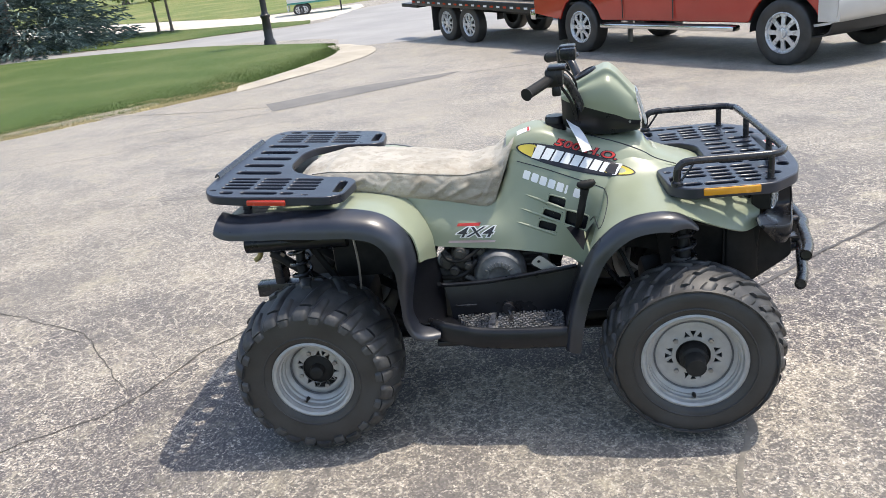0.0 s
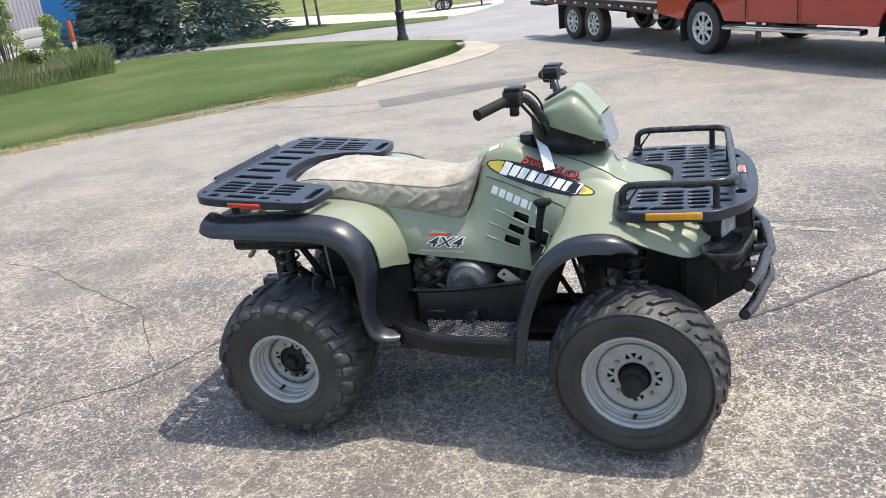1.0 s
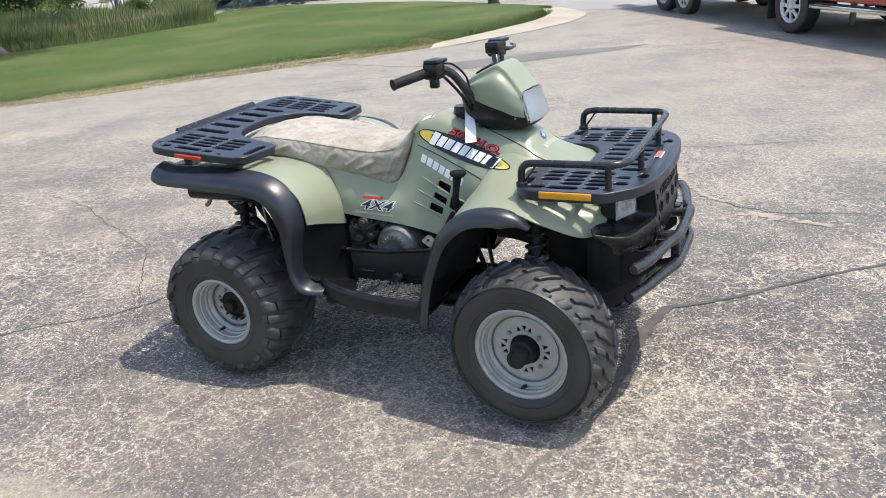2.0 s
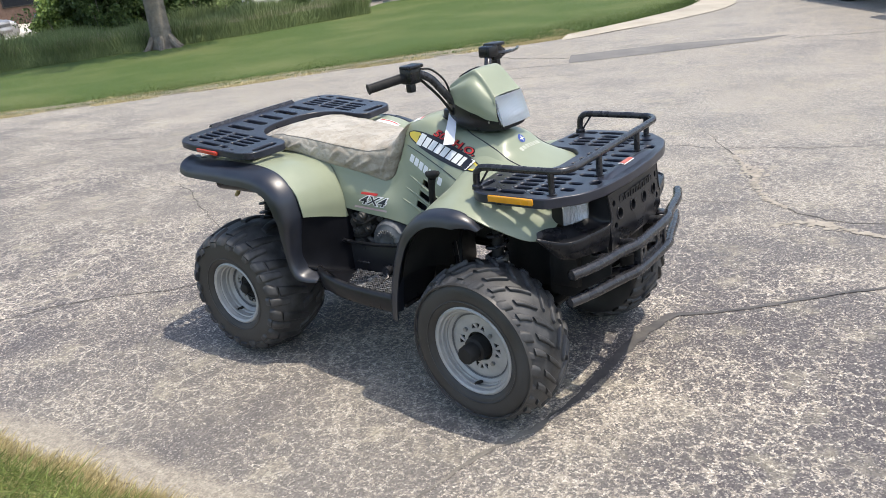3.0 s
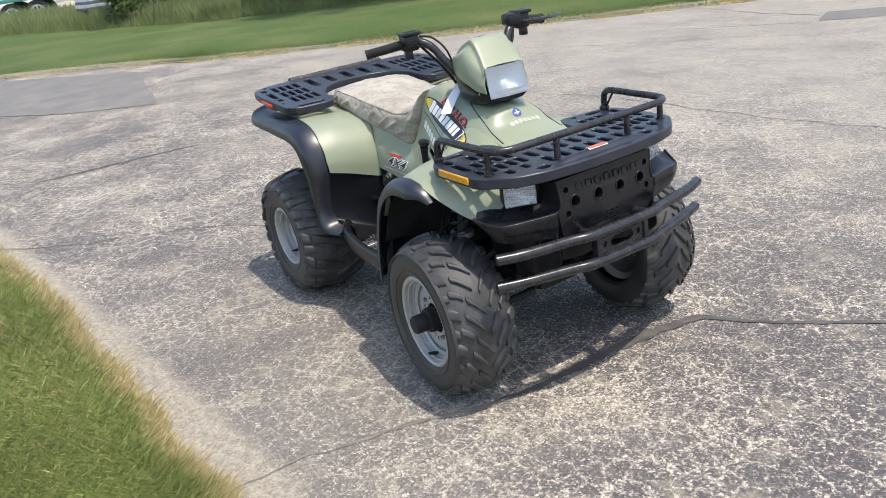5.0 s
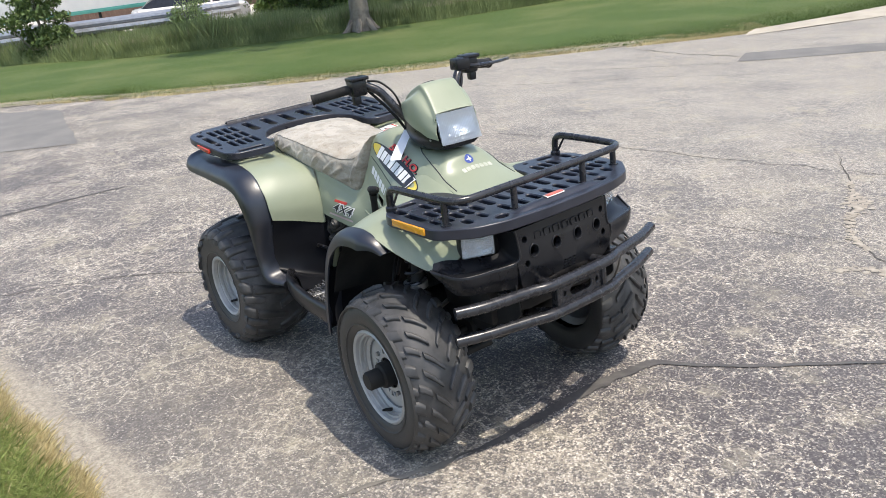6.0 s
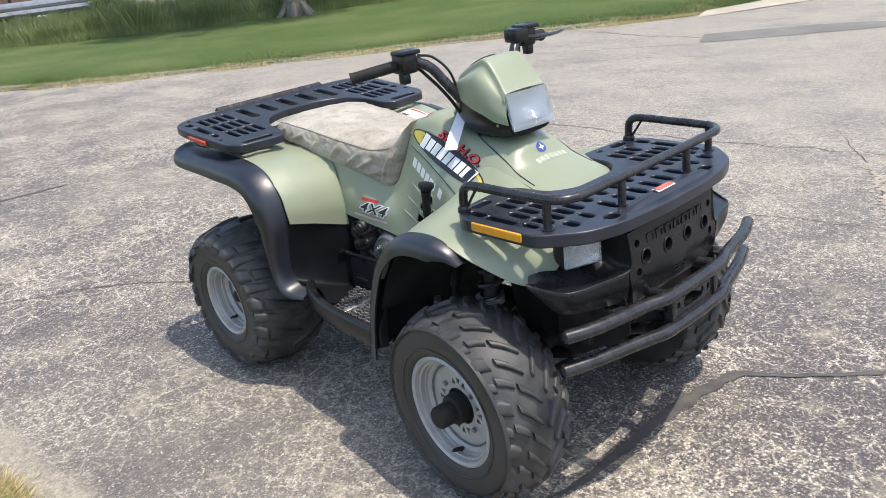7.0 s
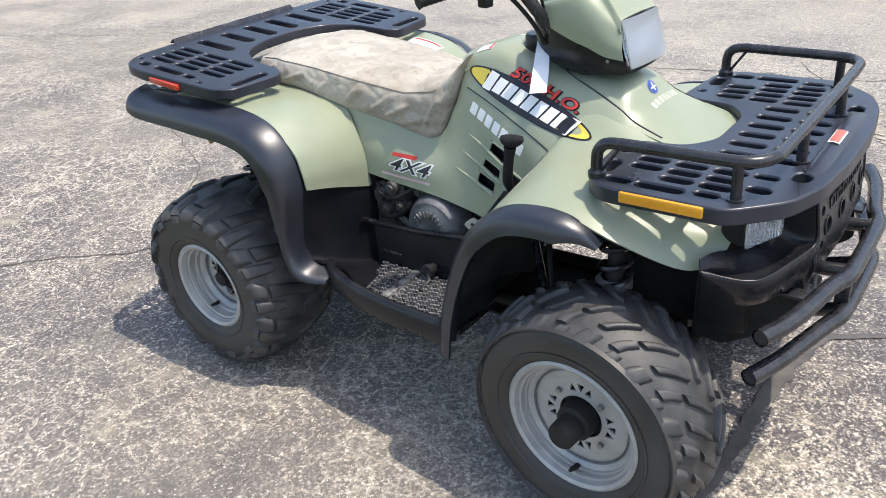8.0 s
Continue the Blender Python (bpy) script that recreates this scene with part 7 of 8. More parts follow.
for y0, y1 in ((-0.115, -0.095), (0.095, 0.115)):
    part("guard_plate", Mesh().box((1.061, y0, 0.508), (1.091, y1, 0.607), 0.003), TUBE, quad)
slot_plate = Mesh().plate(rounded([(-0.095, 0.535), (0.095, 0.535), (0.095, 0.605), (-0.095, 0.605)], 0.006, 3), [pill(0.0, 0.57, 0.10, 0.035), pill(-0.075, 0.57, 0.012, 0.02), pill(0.075, 0.57, 0.012, 0.02)], lambda u, v, d: (1.084 - d, u, v - 0.012), 0.008)
part("guard_bracket", slot_plate, TUBE, quad, "black steel winch bracket", bevel=0.002)
for sgn in (-1, 1):
    part("guard_arm", Mesh().tube([(1.076, sgn * 0.12, 0.607), (0.96, sgn * 0.12, 0.59), (0.88, sgn * 0.13, 0.55)], 0.016, 10, smooth=10), TUBE, quad)
    part("guard_arm", Mesh().tube([(1.076, sgn * 0.12, 0.508), (0.96, sgn * 0.12, 0.47), (0.82, sgn * 0.13, 0.40)], 0.016, 10, smooth=10), TUBE, quad)
    part("guard_tab", Mesh().box((0.97, sgn * 0.235 - 0.025, 0.590), (1.04, sgn * 0.235 + 0.025, 0.598), 0.002), TUBE, quad)

side_plate = Mesh().plate(rounded([(0.80, 0.74), (0.95, 0.70), (1.015, 0.625), (1.03, 0.520), (1.00, 0.495), (0.86, 0.405), (0.79, 0.42)], 0.015, 3), [ring(0.985, 0.585, 0.008), ring(0.88, 0.60, 0.008)], lambda u, v, d: (u, -0.215 - 0.10 * (0.93 - u) * (u < 0.93) - d, v), 0.006)
for m in (side_plate, side_plate.mirrored()):
    part("bumper_bracket", m, DULL, quad, "black steel bumper side plate", bevel=0.001)

# ---- suspension, frame and engine ----
inner_wall = Mesh().patch([[(0.56, -0.205, 0.80), (0.57, -0.200, 0.66), (0.60, -0.190, 0.44)], [(0.70, -0.215, 0.80), (0.70, -0.200, 0.66), (0.71, -0.185, 0.42)], [(0.84, -0.235, 0.76), (0.84, -0.225, 0.62), (0.83, -0.205, 0.44)], [(0.915, -0.270, 0.73), (0.910, -0.255, 0.62), (0.90, -0.235, 0.50)]], 14, 10)
back_wall = Mesh().patch([[(0.40, -0.165, 0.78), (0.41, -0.165, 0.66), (0.43, -0.160, 0.565)], [(0.50, -0.180, 0.80), (0.50, -0.175, 0.68), (0.51, -0.165, 0.56)], [(0.60, -0.200, 0.80), (0.60, -0.190, 0.68), (0.61, -0.180, 0.54)]], 10, 8)
for m in (back_wall, back_wall.mirrored()):
    part("splash_panel", m, DULL, quad, "black plastic splash panel", thick=0.005)
for sgn in (-1, 1):
    part("brake_hose", Mesh().tube([(0.40, sgn * 0.20, 0.66), (0.45, sgn * 0.30, 0.58), (0.50, sgn * 0.36, 0.46), (0.56, sgn * 0.40, 0.37)], 0.007, 8, smooth=18), DULL, quad)
    part("steering_rod", Mesh().tube([(0.36, sgn * 0.22, 0.56), (0.52, sgn * 0.40, 0.40)], 0.010, 8), TUBE, quad)
for m in (inner_wall, inner_wall.mirrored()):
    part("splash_panel", m, DULL, quad, "black plastic splash panel", thick=0.005)
for sgn in (-1, 1):
    strut = part("front_strut", Mesh().tube([(0.645, sgn * 0.40, 0.36), (0.645, sgn * 0.345, 0.56), (0.645, sgn * 0.315, 0.76)], [0.026, 0.024, 0.016], 14), DULL, quad, "black front suspension strut")
    turns = [(0.645 + 0.036 * math.cos(a), sgn * (0.372 - 0.052 * k / 129) + 0.036 * math.sin(a), 0.47 + 0.245 * k / 129) for k, a in enumerate(np.linspace(0, 37.7, 130))]
    part("coil_spring", Mesh().tube(turns, 0.0065, 6), TUBE, strut)
    part("spring_cup", Mesh().lathe([(0.012, 0.565), (0.042, 0.565), (0.042, 0.585), (0.030, 0.592)], (0.645, sgn * 0.348, 0), 18, axis="z"), STEEL, strut)
    arm = Mesh()
    arm.tube([(0.645, sgn * 0.42, 0.245), (0.76, sgn * 0.14, 0.31)], 0.015, 10)
    arm.tube([(0.645, sgn * 0.42, 0.245), (0.53, sgn * 0.14, 0.31)], 0.015, 10)
    part("control_arm", arm, DULL, quad, "black steel control arm")
    shaft = Mesh().tube([(AXLE, sgn * 0.10, 0.335), (AXLE, sgn * 0.16, 0.33), (AXLE, sgn * 0.161, 0.33), (AXLE, sgn * 0.36, 0.305), (AXLE, sgn * 0.361, 0.305), (AXLE, sgn * 0.44, 0.30)], [0.045, 0.045, 0.015, 0.015, 0.042, 0.045], 14)
    part("drive_shaft", shaft, DULL, quad)
    part("knuckle", Mesh().tube([(AXLE, sgn * 0.40, 0.30), (AXLE, sgn * 0.465, 0.298)], 0.075, 20), DULL, quad)
    part("tie_rod", Mesh().tube([(0.54, sgn * 0.40, 0.33), (0.50, sgn * 0.08, 0.40)], 0.009, 8), STEEL, quad)
    arm = Mesh()
    arm.tube([(-AXLE, sgn * 0.36, 0.23), (-0.52, sgn * 0.10, 0.27)], 0.017, 10)
    arm.tube([(-AXLE, sgn * 0.36, 0.23), (-0.76, sgn * 0.10, 0.27)], 0.017, 10)
    arm.tube([(-AXLE, sgn * 0.34, 0.38), (-0.64, sgn * 0.10, 0.42)], 0.015, 10)
    part("control_arm", arm, DULL, quad, "black steel control arm")
    part("drive_shaft", Mesh().tube([(-AXLE, sgn * 0.10, 0.32), (-AXLE, sgn * 0.40, 0.30)], [0.03, 0.02], 12), DULL, quad)
    part("knuckle", Mesh().tube([(-AXLE, sgn * 0.31, 0.30), (-AXLE, sgn * 0.45, 0.298)], 0.06, 18), DULL, quad)
    shock = part("rear_shock", Mesh().tube([(-0.70, sgn * 0.28, 0.34), (-0.73, sgn * 0.18, 0.70)], [0.024, 0.016], 12), DULL, quad)
    turns = [(-0.70 - 0.03 * k / 129 + 0.036 * math.cos(a), sgn * (0.265 - 0.07 * k / 129) + 0.036 * math.sin(a), 0.42 + 0.24 * k / 129) for k, a in enumerate(np.linspace(0, 37.7, 130))]
    part("coil_spring", Mesh().tube(turns, 0.006, 6), TUBE, shock)
    frame_tube = Mesh()
    frame_tube.tube([(0.90, sgn * 0.12, 0.52), (0.72, sgn * 0.13, 0.32), (0.3, sgn * 0.15, 0.29), (-0.3, sgn * 0.15, 0.29), (-0.55, sgn * 0.13, 0.40), (-0.86, sgn * 0.12, 0.62)], 0.019, 10, smooth=30)
    frame_tube.tube([(0.66, sgn * 0.12, 0.32), (0.58, sgn * 0.12, 0.78), (0.3, sgn * 0.12, 0.80), (-0.3, sgn * 0.13, 0.70), (-0.85, sgn * 0.14, 0.80)], 0.017, 10, smooth=30)
    frame_tube.tube([(-0.55, sgn * 0.15, 0.40), (-0.78, sgn * 0.18, 0.82)], 0.014, 8)
    part("frame_rail", frame_tube, DULL, quad, "black tubular steel frame")
gear = Mesh().box((0.54, -0.10, 0.27), (0.74, 0.10, 0.43), 0.03)
part("front_gearcase", gear, DULL, quad)
gear = Mesh().box((-0.78, -0.11, 0.24), (-0.50, 0.11, 0.44), 0.035)
part("rear_gearcase", gear, DULL, quad)
motor = Mesh().box((-0.26, -0.16, 0.30), (0.20, 0.16, 0.48), 0.03)
motor.box((-0.02, -0.10, 0.46), (0.16, 0.10, 0.66), 0.02)
motor.box((-0.20, -0.15, 0.46), (-0.06, 0.15, 0.60), 0.03)
engine = part("engine", motor, plain("oily_engine", (0.035, 0.034, 0.032), (0.09, 0.088, 0.082), 0.55, metal=0.4, scale=28, grain=120, bump=0.3), quad, "oily dark engine block")
OILY = bpy.data.materials["oily_engine"]
for k in range(7):
    part("cooling_fin", Mesh().box((-0.03, -0.125, 0.50 + 0.022 * k), (0.17, 0.125, 0.507 + 0.022 * k), 0.001), OILY, engine)
cover = Mesh().lathe([(r * 1.2, y) for r, y in ((0.0, -0.222), (0.030, -0.222), (0.034, -0.226), (0.050, -0.224), (0.056, -0.218), (0.068, -0.216), (0.072, -0.210), (0.078, -0.196), (0.082, -0.17), (0.082, -0.14))], (0.012, 0, 0.500), 36)
part("starter_cover", cover, CAST, engine, "round grey cast starter cover")
carb = Mesh().box((-0.16, -0.20, 0.53), (-0.09, -0.13, 0.61), 0.014)
carb.tube([(-0.19, -0.18, 0.60), (-0.14, -0.19, 0.52), (-0.06, -0.20, 0.47)], 0.012, 8, smooth=12)
carb.tube([(-0.21, -0.17, 0.52), (-0.12, -0.20, 0.50)], 0.02, 10)
part("carburettor", carb, OILY, engine)
for k, (x, y, z, r) in enumerate(((-0.175, -0.205, 0.565, 0.028), (-0.125, -0.215, 0.600, 0.022), (-0.150, -0.222, 0.535, 0.018), (-0.100, -0.210, 0.548, 0.016), (-0.055, -0.175, 0.590, 0.020), (0.02, -0.170, 0.600, 0.018))):
    part("engine_cover", Mesh().lathe([(0.0, -0.012), (r * 0.55, -0.012), (r * 0.6, -0.006), (r * 0.95, -0.004), (r, 0.004), (r, 0.06)], (x, y, z), 16), OILY, engine)
part("hose", Mesh().tube([(-0.205, -0.19, 0.500), (-0.16, -0.215, 0.508), (-0.11, -0.21, 0.52), (-0.07, -0.19, 0.56)], 0.010, 9, smooth=16), DULL, engine)
part("hose", Mesh().tube([(-0.19, -0.20, 0.60), (-0.165, -0.215, 0.575), (-0.11, -0.215, 0.575), (-0.05, -0.19, 0.61)], 0.007, 8, smooth=16), DULL, engine)
for a in range(9):
    q = radians(-60 + 15 * a)
    part("cover_rib", Mesh().box((-0.002, -0.232, 0.036), (0.002, -0.2255, 0.056), 0.001).turned(Matrix.Translation((0.012, 0, 0.505)) @ Euler((0, q, 0)).to_matrix().to_4x4()), CAST, engine)
plate = Mesh().plate(rounded([(-0.06, -0.015), (0.06, -0.022), (0.07, 0.010), (-0.045, 0.028)], 0.012, 3), [ring(-0.035, 0.005, 0.006)], lambda u, v, d: (0.185 + u * 0.85 + v * 0.5, -0.215 + d, 0.525 - u * 0.5 + v * 0.85), 0.008)
part("engine_bracket", plate, plain("bare_bracket", (0.45, 0.43, 0.37), (0.55, 0.53, 0.47), 0.45, metal=0.4), quad, "pale metal engine bracket")
exhaust = Mesh().tube([(0.16, 0.10, 0.58), (0.24, 0.14, 0.50), (0.1, 0.19, 0.40), (-0.3, 0.19, 0.42), (-0.45, 0.17, 0.60)], 0.022, 12, smooth=24)
exhaust.tube([(-0.45, 0.16, 0.64), (-0.47, 0.16, 0.64), (-0.84, 0.16, 0.66), (-0.86, 0.16, 0.66)], [0.03, 0.075, 0.075, 0.03], 20)
part("exhaust", exhaust, DULL, quad, "dark exhaust pipe and silencer")
part("skid_plate", Mesh().box((-0.45, -0.20, 0.262), (0.62, 0.20, 0.272), 0.004), DULL, quad)
part("air_box", Mesh().box((-0.62, -0.15, 0.50), (-0.24, 0.15, 0.72), 0.03), DULL, quad)
part("tail_box", Mesh().tube([(-0.865, -0.33, 0.735), (-0.50, -0.33, 0.735)], 0.034, 16), BLACK, quad, "black plastic tail storage tube")
hitch = Mesh().box((-0.985, -0.03, 0.395), (-0.74, 0.03, 0.450), 0.005)
hitch.box((-0.90, -0.04, 0.45), (-0.86, 0.04, 0.62), 0.006)
part("tow_hitch", hitch, TUBE, quad, "black square tow hitch")
hook = Mesh().tube([(-0.84, -0.26, 0.70), (-0.855, -0.26, 0.66), (-0.875, -0.26, 0.645)], 0.010, 8, smooth=8)
part("tow_hook", hook, plain("brassy_hook", (0.25, 0.20, 0.08), (0.34, 0.28, 0.12), 0.5, metal=0.5), quad)
part("brake_line", Mesh().tube([(-0.46, -0.40, 0.75), (-0.455, -0.40, 0.66), (-0.47, -0.36, 0.55)], 0.004, 6, smooth=12), STEEL, quad)

# ---- louvres, gear lever, hatch lines ----


LOOK_IN = Vector((0, 0.8, -0.6))


def on_skin(x, z, lift=0.004, way=None):
    """The place on the right-hand panels at (x, z), seen square from the side."""
    hit = SKIN.ray_cast(Vector((x, -0.9, z)), Vector((0, 1, 0)))
    if hit[0] is None:
        hit = SKIN.find_nearest(Vector((x, -0.2, z)))
    n = hit[1] if hit[1].y < 0 else -hit[1]
    return hit[0] + n * lift


def on_shoulder(x, v, lift=0.004):
    """The same, seen from the side and above: v runs up the slanted shoulder of the tank."""
    start = Vector((x, 0.6 * v, 0.8 * v)) - LOOK_IN * 1.5
    hit = SKIN.ray_cast(start, LOOK_IN)
    if hit[0] is None:
        hit = SKIN.find_nearest(start + LOOK_IN * 1.5)
    n = hit[1] if hit[1].dot(LOOK_IN) < 0 else -hit[1]
    return hit[0] + n * lift


def decal(loops, lift, lay=on_skin):
    """A flat shape cut from vinyl: convex or long loops in (x, z), laid on the panel as thin fans."""
    m = Mesh()
    for loop in loops:
        c = np.mean(np.array(loop), axis=0)
        rings = []
        for s in (1.0, 0.66, 0.33, 0.02):
            rings.append([lay(c[0] + (p[0] - c[0]) * s, c[1] + (p[1] - c[1]) * s, lift) for p in loop])
        m.grid(rings, close=True)
    return m


def lettering(text, size, shear, bold, place, lift, lay=on_skin, wide=1.0):
    """Letters of the built-in font as a mesh, laid on the panel by place(u, v)."""
    cu = bpy.data.curves.new("letters", "FONT")
    cu.body, cu.size, cu.shear, cu.offset, cu.align_x, cu.align_y, cu.resolution_u = text, size, shear, bold, "CENTER", "CENTER", 3
    ob = bpy.data.objects.new("letters", cu)
    scene.collection.objects.link(ob)
    me = bpy.data.meshes.new_from_object(ob.evaluated_get(bpy.context.evaluated_depsgraph_get()))
    bpy.data.objects.remove(ob)
    m = Mesh()
    m.v = [tuple(lay(*place(v.co.x * wide, v.co.y), lift)) for v in me.vertices]
    m.f = [tuple(p.vertices) for p in me.polygons]
    m.m = [0] * len(m.f)
    return m


def ellipse(cx, cz, a, b, turn, n=40):
    c, s = math.cos(turn), math.sin(turn)
    return [(cx + a * math.cos(t) * c - b * math.sin(t) * s, cz + a * math.cos(t) * s + b * math.sin(t) * c) for t in np.linspace(0, 2 * math.pi, n, endpoint=False)]


def slanted(cx, cz, turn):
    c, s = math.cos(turn), math.sin(turn)
    return lambda u, v: (cx + u * c - v * s, cz + u * s + v * c)


tool = Mesh().tube([(0.300, -0.200, 0.655), (0.305, -0.236, 0.690), (0.313, -0.262, 0.735), (0.324, -0.270, 0.790), (0.331, -0.272, 0.826)], [0.008, 0.011, 0.0135, 0.0125, 0.016], 12, smooth=20)
knob = Mesh().tube([(0.306, -0.272, 0.846), (0.316, -0.273, 0.842), (0.334, -0.273, 0.840), (0.354, -0.273, 0.845), (0.366, -0.272, 0.851)], [0.006, 0.013, 0.0175, 0.014, 0.007], 14, smooth=18)
lever_ob = part("gear_lever", tool, DULL, quad, "black gear lever with a wide moulded knob")
part("knob", knob, DULL, lever_ob)
for x0, z0, x1, z1 in ((0.118, 0.788, 0.268, 0.731), (0.098, 0.740, 0.250, 0.684), (0.080, 0.694, 0.226, 0.641), (0.252, 0.676, 0.330, 0.655)):
    ridge = Mesh().tube([on_skin(x0 + (x1 - x0) * t, z0 + (z1 - z0) * t, 0.001) for t in np.linspace(0, 1, 14)], [0.001, 0.0035, 0.005, 0.0055, 0.006, 0.0055, 0.004], 10)
    part("louvre", ridge, OLIVE, quad)
for loop in VENTS:
    path = rounded(loop, 0.010, 5)
    part("vent_rim", Mesh().tube([on_skin(x, z, 0.0005) for x, z in path + path[:2]], 0.0036, 8, caps=False), OLIVE, quad)
    cx, cz = np.mean(np.array(loop), axis=0)
    wide = [(cx + (x - cx) * 1.25, cz + (z - cz) * 1.35) for x, z in loop]
    # black sheet set behind each opening, in place of the shade inside
    part("vent_backing", decal([rounded(wide, 0.008, 3)], -0.022), DEEP, quad, "black sheet in place of the shade behind a louvre opening")


def seam_on(pts, n=30, r=0.0022):
    return Mesh().tube([on_skin(p[0], p[1], 0.0025) for p in catmull(pts, n)], r, 6)


part("panel_seam", seam_on([(0.105, 0.900), (0.20, 0.872), (0.30, 0.838), (0.372, 0.813), (0.402, 0.800), (0.405, 0.782), (0.380, 0.740), (0.348, 0.698)], 40, 0.0017), INK, quad)

# side emblem: black and yellow oval, plain white blocks in place of the word, red figures above
TURN = -0.340
EX, EV = 0.308, 0.6265
put = slanted(EX, EV, TURN)
part("emblem", decal([ellipse(EX, EV, 0.214, 0.037, TURN)], 0.0035, on_shoulder), INK, quad, "black and yellow oval emblem")
part("emblem_field", decal([ellipse(EX, EV, 0.207, 0.031, TURN)], 0.0045, on_shoulder), YELLOW, quad)
part("emblem_band", decal([[put(min(max(0.209 * math.cos(a), -0.150), 0.160), 0.0335 * math.sin(a)) for a in np.linspace(0, 2 * math.pi, 60, endpoint=False)]], 0.0055, on_shoulder), INK, quad)
for k in range(9):
    u = -0.151 + 0.0345 * k
    h = 0.024 if k in (0, 8) else 0.020
    block = [put(u + du, dv) for du, dv in ((0.000, -h), (0.0285, -h), (0.0385, h), (0.010, h))]
    part("emblem_block", decal([block], 0.0066, on_shoulder), WHITE, quad)
part("figures_edge", lettering("500 H.O.", 0.037, 0.2, 0.0030, slanted(EX + 0.040, EV + 0.036, TURN), 0.0040, on_shoulder, 1.62), INK, quad)
part("figures", lettering("500 H.O.", 0.037, 0.2, 0.0008, slanted(EX + 0.040, EV + 0.036, TURN), 0.0075, on_shoulder, 1.62), RED, quad, "red figures above the emblem")
put = slanted(0.222, 0.820, -0.36)
for k in range(7):
    u = -0.103 + 0.0305 * k
    w = 0.008 if k == 5 else 0.024
    part("maker_block", decal([[put(u + a, b) for a, b in rounded([(0, -0.015), (w, -0.015), (w, 0.015), (0, 0.015)], 0.004, 3)]], 0.0035), WHITE, quad)
put = slanted(-0.070, 0.668, -0.08)
part("badge_edge", lettering("4X4", 0.050, 0.35, 0.0036, put, 0.0035, on_skin, 1.55), WHITE, quad)
part("badge_letters", lettering("4X4", 0.050, 0.35, 0.0004, put, 0.0060, on_skin, 1.55), INK, quad, "black and white drive badge")
part("badge_band", decal([[put(u, v) for u, v in ((-0.060, 0.023), (0.022, 0.023), (0.027, 0.033), (-0.055, 0.033))]], 0.0034), RED, quad)
part("badge_line", decal([[put(u, v) for u, v in ((-0.090, -0.035), (0.078, -0.035), (0.081, -0.027), (-0.087, -0.027))]], 0.0034), plain("faded_pink", (0.45, 0.28, 0.27), (0.6, 0.5, 0.48), 0.5), quad)


def on_top(x, y, lift=0.004):
    hit = SKIN.ray_cast(Vector((x, -abs(y), 1.4)), Vector((0, 0, -1)))
    p, n = (hit[0], hit[1]) if hit[0] is not None else (Vector((x, -abs(y), 0.9)), Vector((0, 0, 1)))
    n = n if n.z > 0 else -n
    q = p + n * lift
    return Vector((q.x, q.y if y <= 0 else -q.y, q.z))


def top_decal(loop, lift):
    c = np.mean(np.array(loop), axis=0)
    return Mesh().grid([[on_top(c[0] + (p[0] - c[0]) * s, c[1] + (p[1] - c[1]) * s, lift) for p in loop] for s in (1.0, 0.6, 0.02)], close=True)


part("round_sticker", top_decal(ellipse(0.568, 0.000, 0.011, 0.018, 0, 24), 0.004), NAVY, quad, "round blue sticker with a white star")
star = [(0.568 + 0.6 * r * math.cos(a), 0.000 + r * math.sin(a)) for k in range(8) for r, a in ((0.014 if k % 2 == 0 else 0.004, math.pi / 4 * k),)]
part("sticker_star", top_decal(star, 0.0055), WHITE, quad)
for k in range(7):
    y = 0.082 - 0.0195 * k
    part("maker_block", top_decal(rounded([(0.586, y - 0.0165), (0.586, y), (0.602, y), (0.602, y - 0.0165)], 0.004, 3), 0.0035), plain("worn_white", (0.34, 0.36, 0.27), (0.52, 0.53, 0.45), 0.5, scale=60) if k == 0 else bpy.data.materials["worn_white"], quad)
for sgn in (-1, 1):
    line = [on_top(p[0], sgn * p[1], 0.0025) for p in catmull([(0.340, 0.02), (0.375, 0.065), (0.44, 0.098), (0.54, 0.122), (0.655, 0.134)], 24)]
    part("panel_seam", Mesh().tube(line, 0.0022, 6), INK, quad)
part("warning_label", top_decal([(0.165, 0.055), (0.235, 0.055), (0.235, 0.125), (0.165, 0.125)], 0.004), WHITE, quad, "white warning label with red stripe")
part("label_stripe", top_decal([(0.196, 0.057), (0.203, 0.057), (0.203, 0.123), (0.196, 0.123)], 0.0055), RED, quad)
label = Mesh().patch([[(-0.34, 0.235, 0.834), (-0.34, 0.30, 0.845)], [(-0.29, 0.235, 0.806), (-0.285, 0.30, 0.815)], [(-0.265, 0.235, 0.780), (-0.263, 0.30, 0.785)]], 6, 4)
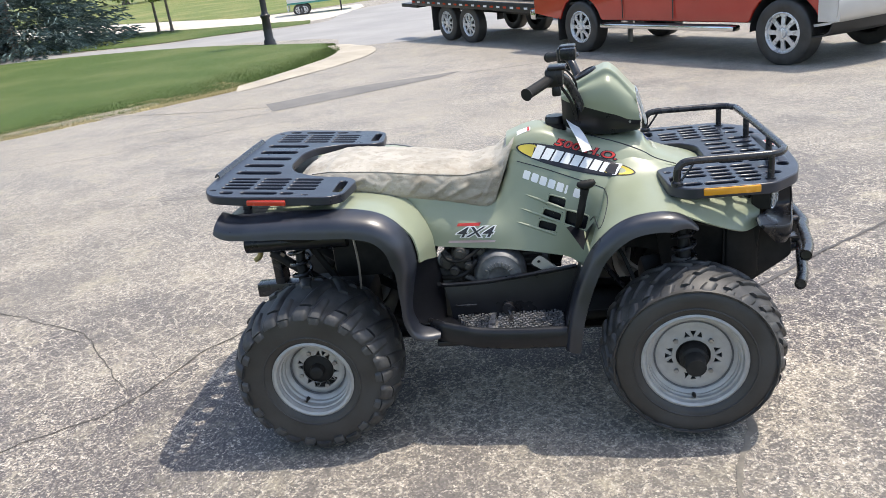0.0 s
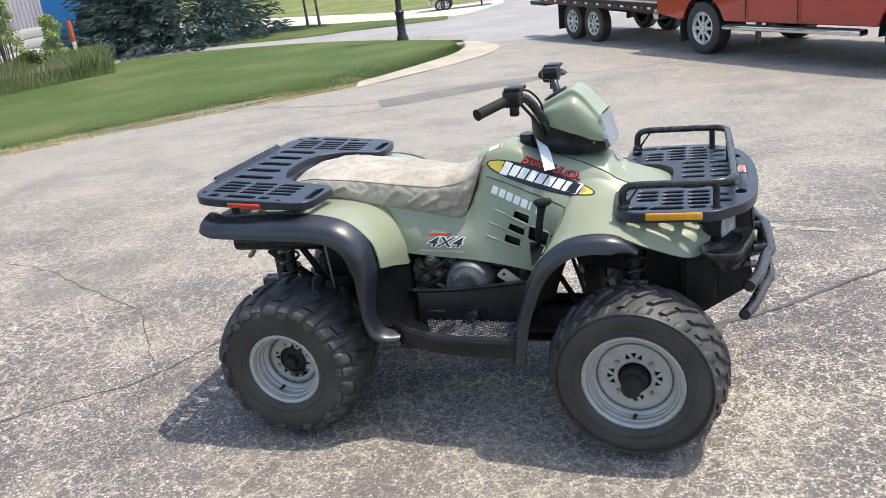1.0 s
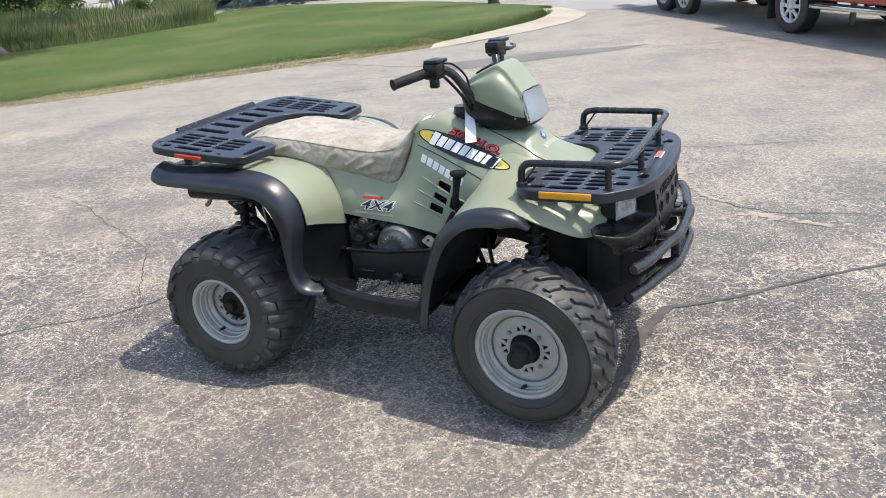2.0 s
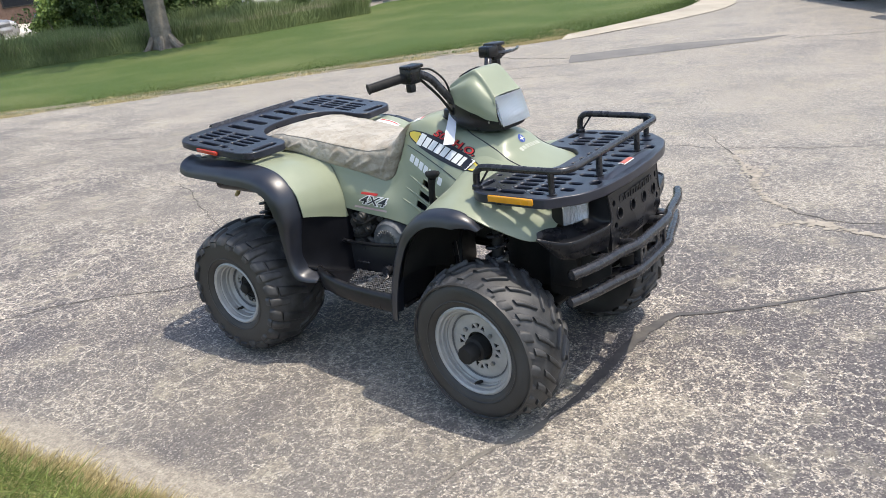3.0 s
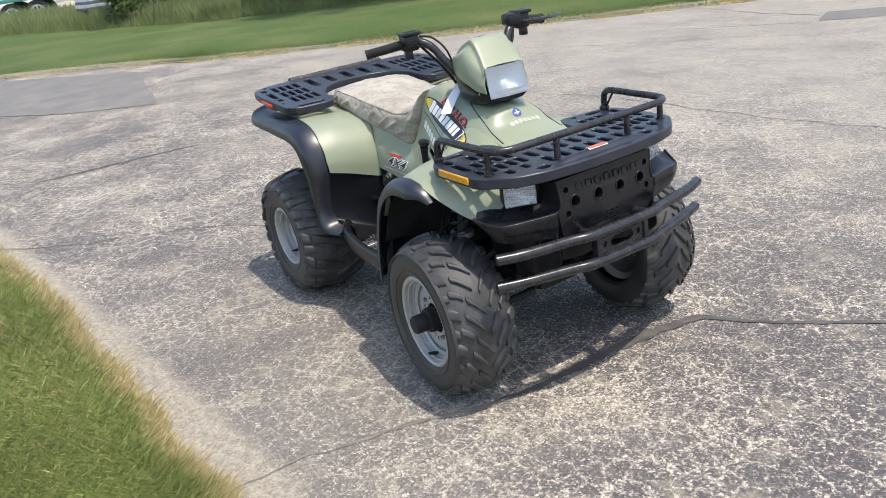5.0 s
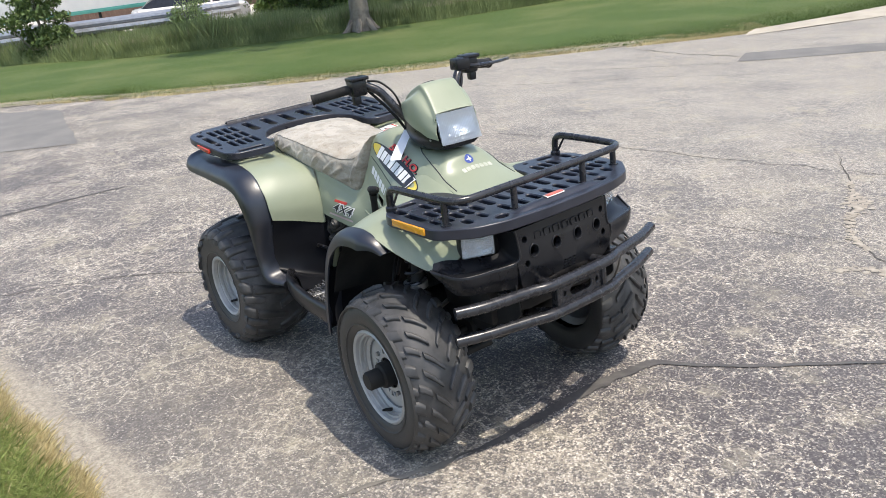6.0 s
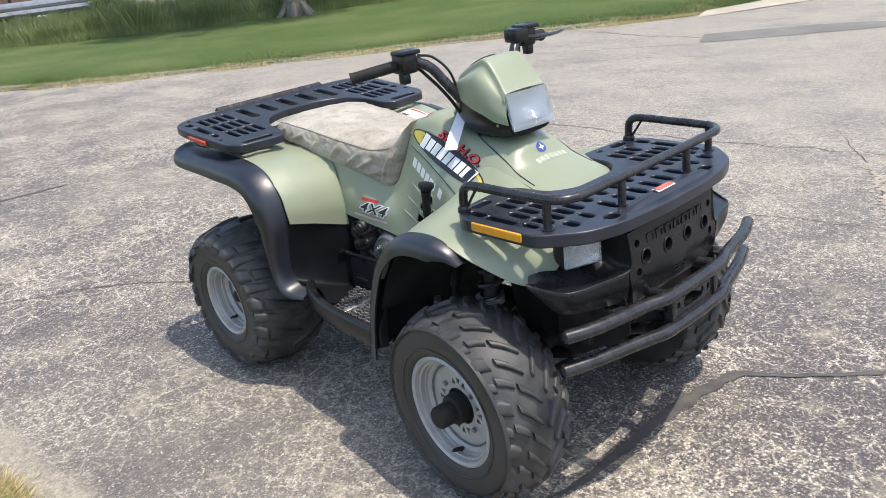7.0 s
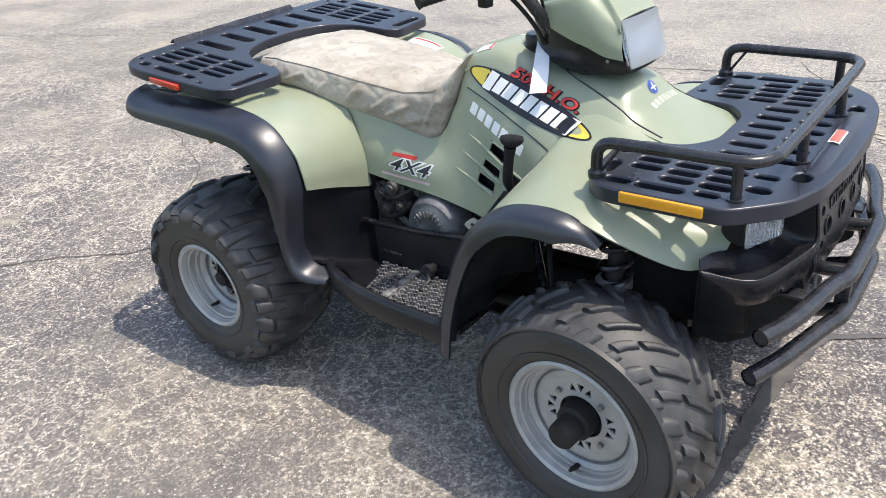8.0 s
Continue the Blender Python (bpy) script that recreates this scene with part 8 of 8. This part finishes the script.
part("warning_label", label.turned(Matrix.Translation((0.004, 0, 0.007))), WHITE, quad, "white warning label on the rear fender")

# ---- key and paper tag ----
tag = thing("key_tag", "white paper price tag on a string hanging from the ignition key", "tag", at=(0.300, -0.052, 1.004))
strip = Mesh().patch([[(0.288, -0.062, 1.024), (0.312, -0.042, 1.024)], [(0.302, -0.098, 0.996), (0.330, -0.076, 0.996)], [(0.318, -0.138, 0.970), (0.350, -0.114, 0.970)], [(0.334, -0.182, 0.930), (0.368, -0.158, 0.930)]], 10, 4)
part("paper", strip, PAPER, tag, thick=0.0008)
part("string", Mesh().tube([(0.30, -0.052, 1.024), (0.306, -0.056, 1.05), (0.318, -0.080, 1.09), (0.332, -0.118, 1.130)], 0.0012, 5, smooth=16), PAPER, tag)
part("ignition_key", Mesh().box((0.294, -0.056, 1.004), (0.309, -0.048, 1.034), 0.003), STEEL, tag)

# white label on the far rear fender
REAR = BVHTree.FromPolygons([Vector(p) for p in rearf.v], rearf.f)


def on_rear(x, y, lift):
    hit = REAR.ray_cast(Vector((x, -abs(y), 1.3)), Vector((0, 0, -1)))
    p = hit[0] if hit[0] is not None else Vector((x, -abs(y), 0.86))
    return Vector((p.x, y, p.z + lift))


for name, x0, x1, y0, y1, lift, mat, label in (("warning_label", -0.455, -0.335, 0.285, 0.365, 0.005, WHITE, "white warning label with a red line"), ("label_line", -0.450, -0.340, 0.350, 0.358, 0.0062, RED, ""), ("label_bar", -0.445, -0.400, 0.300, 0.306, 0.0062, INK, "")):
    part(name, Mesh().grid([[on_rear(x, y, lift) for y in np.linspace(y0, y1, 5)] for x in np.linspace(x0, x1, 7)]), mat, quad, label)
for name, x0, x1, y0, y1, lift, mat, label in (("tank_label", 0.112, 0.160, -0.075, -0.045, 0.004, WHITE, "small white fuel label"), ("label_line", 0.150, 0.157, -0.074, -0.046, 0.0052, RED, "")):
    part(name, Mesh().grid([[on_top(x, y, lift) for y in np.linspace(y0, y1, 4)] for x in np.linspace(x0, x1, 6)]), mat, quad, label)
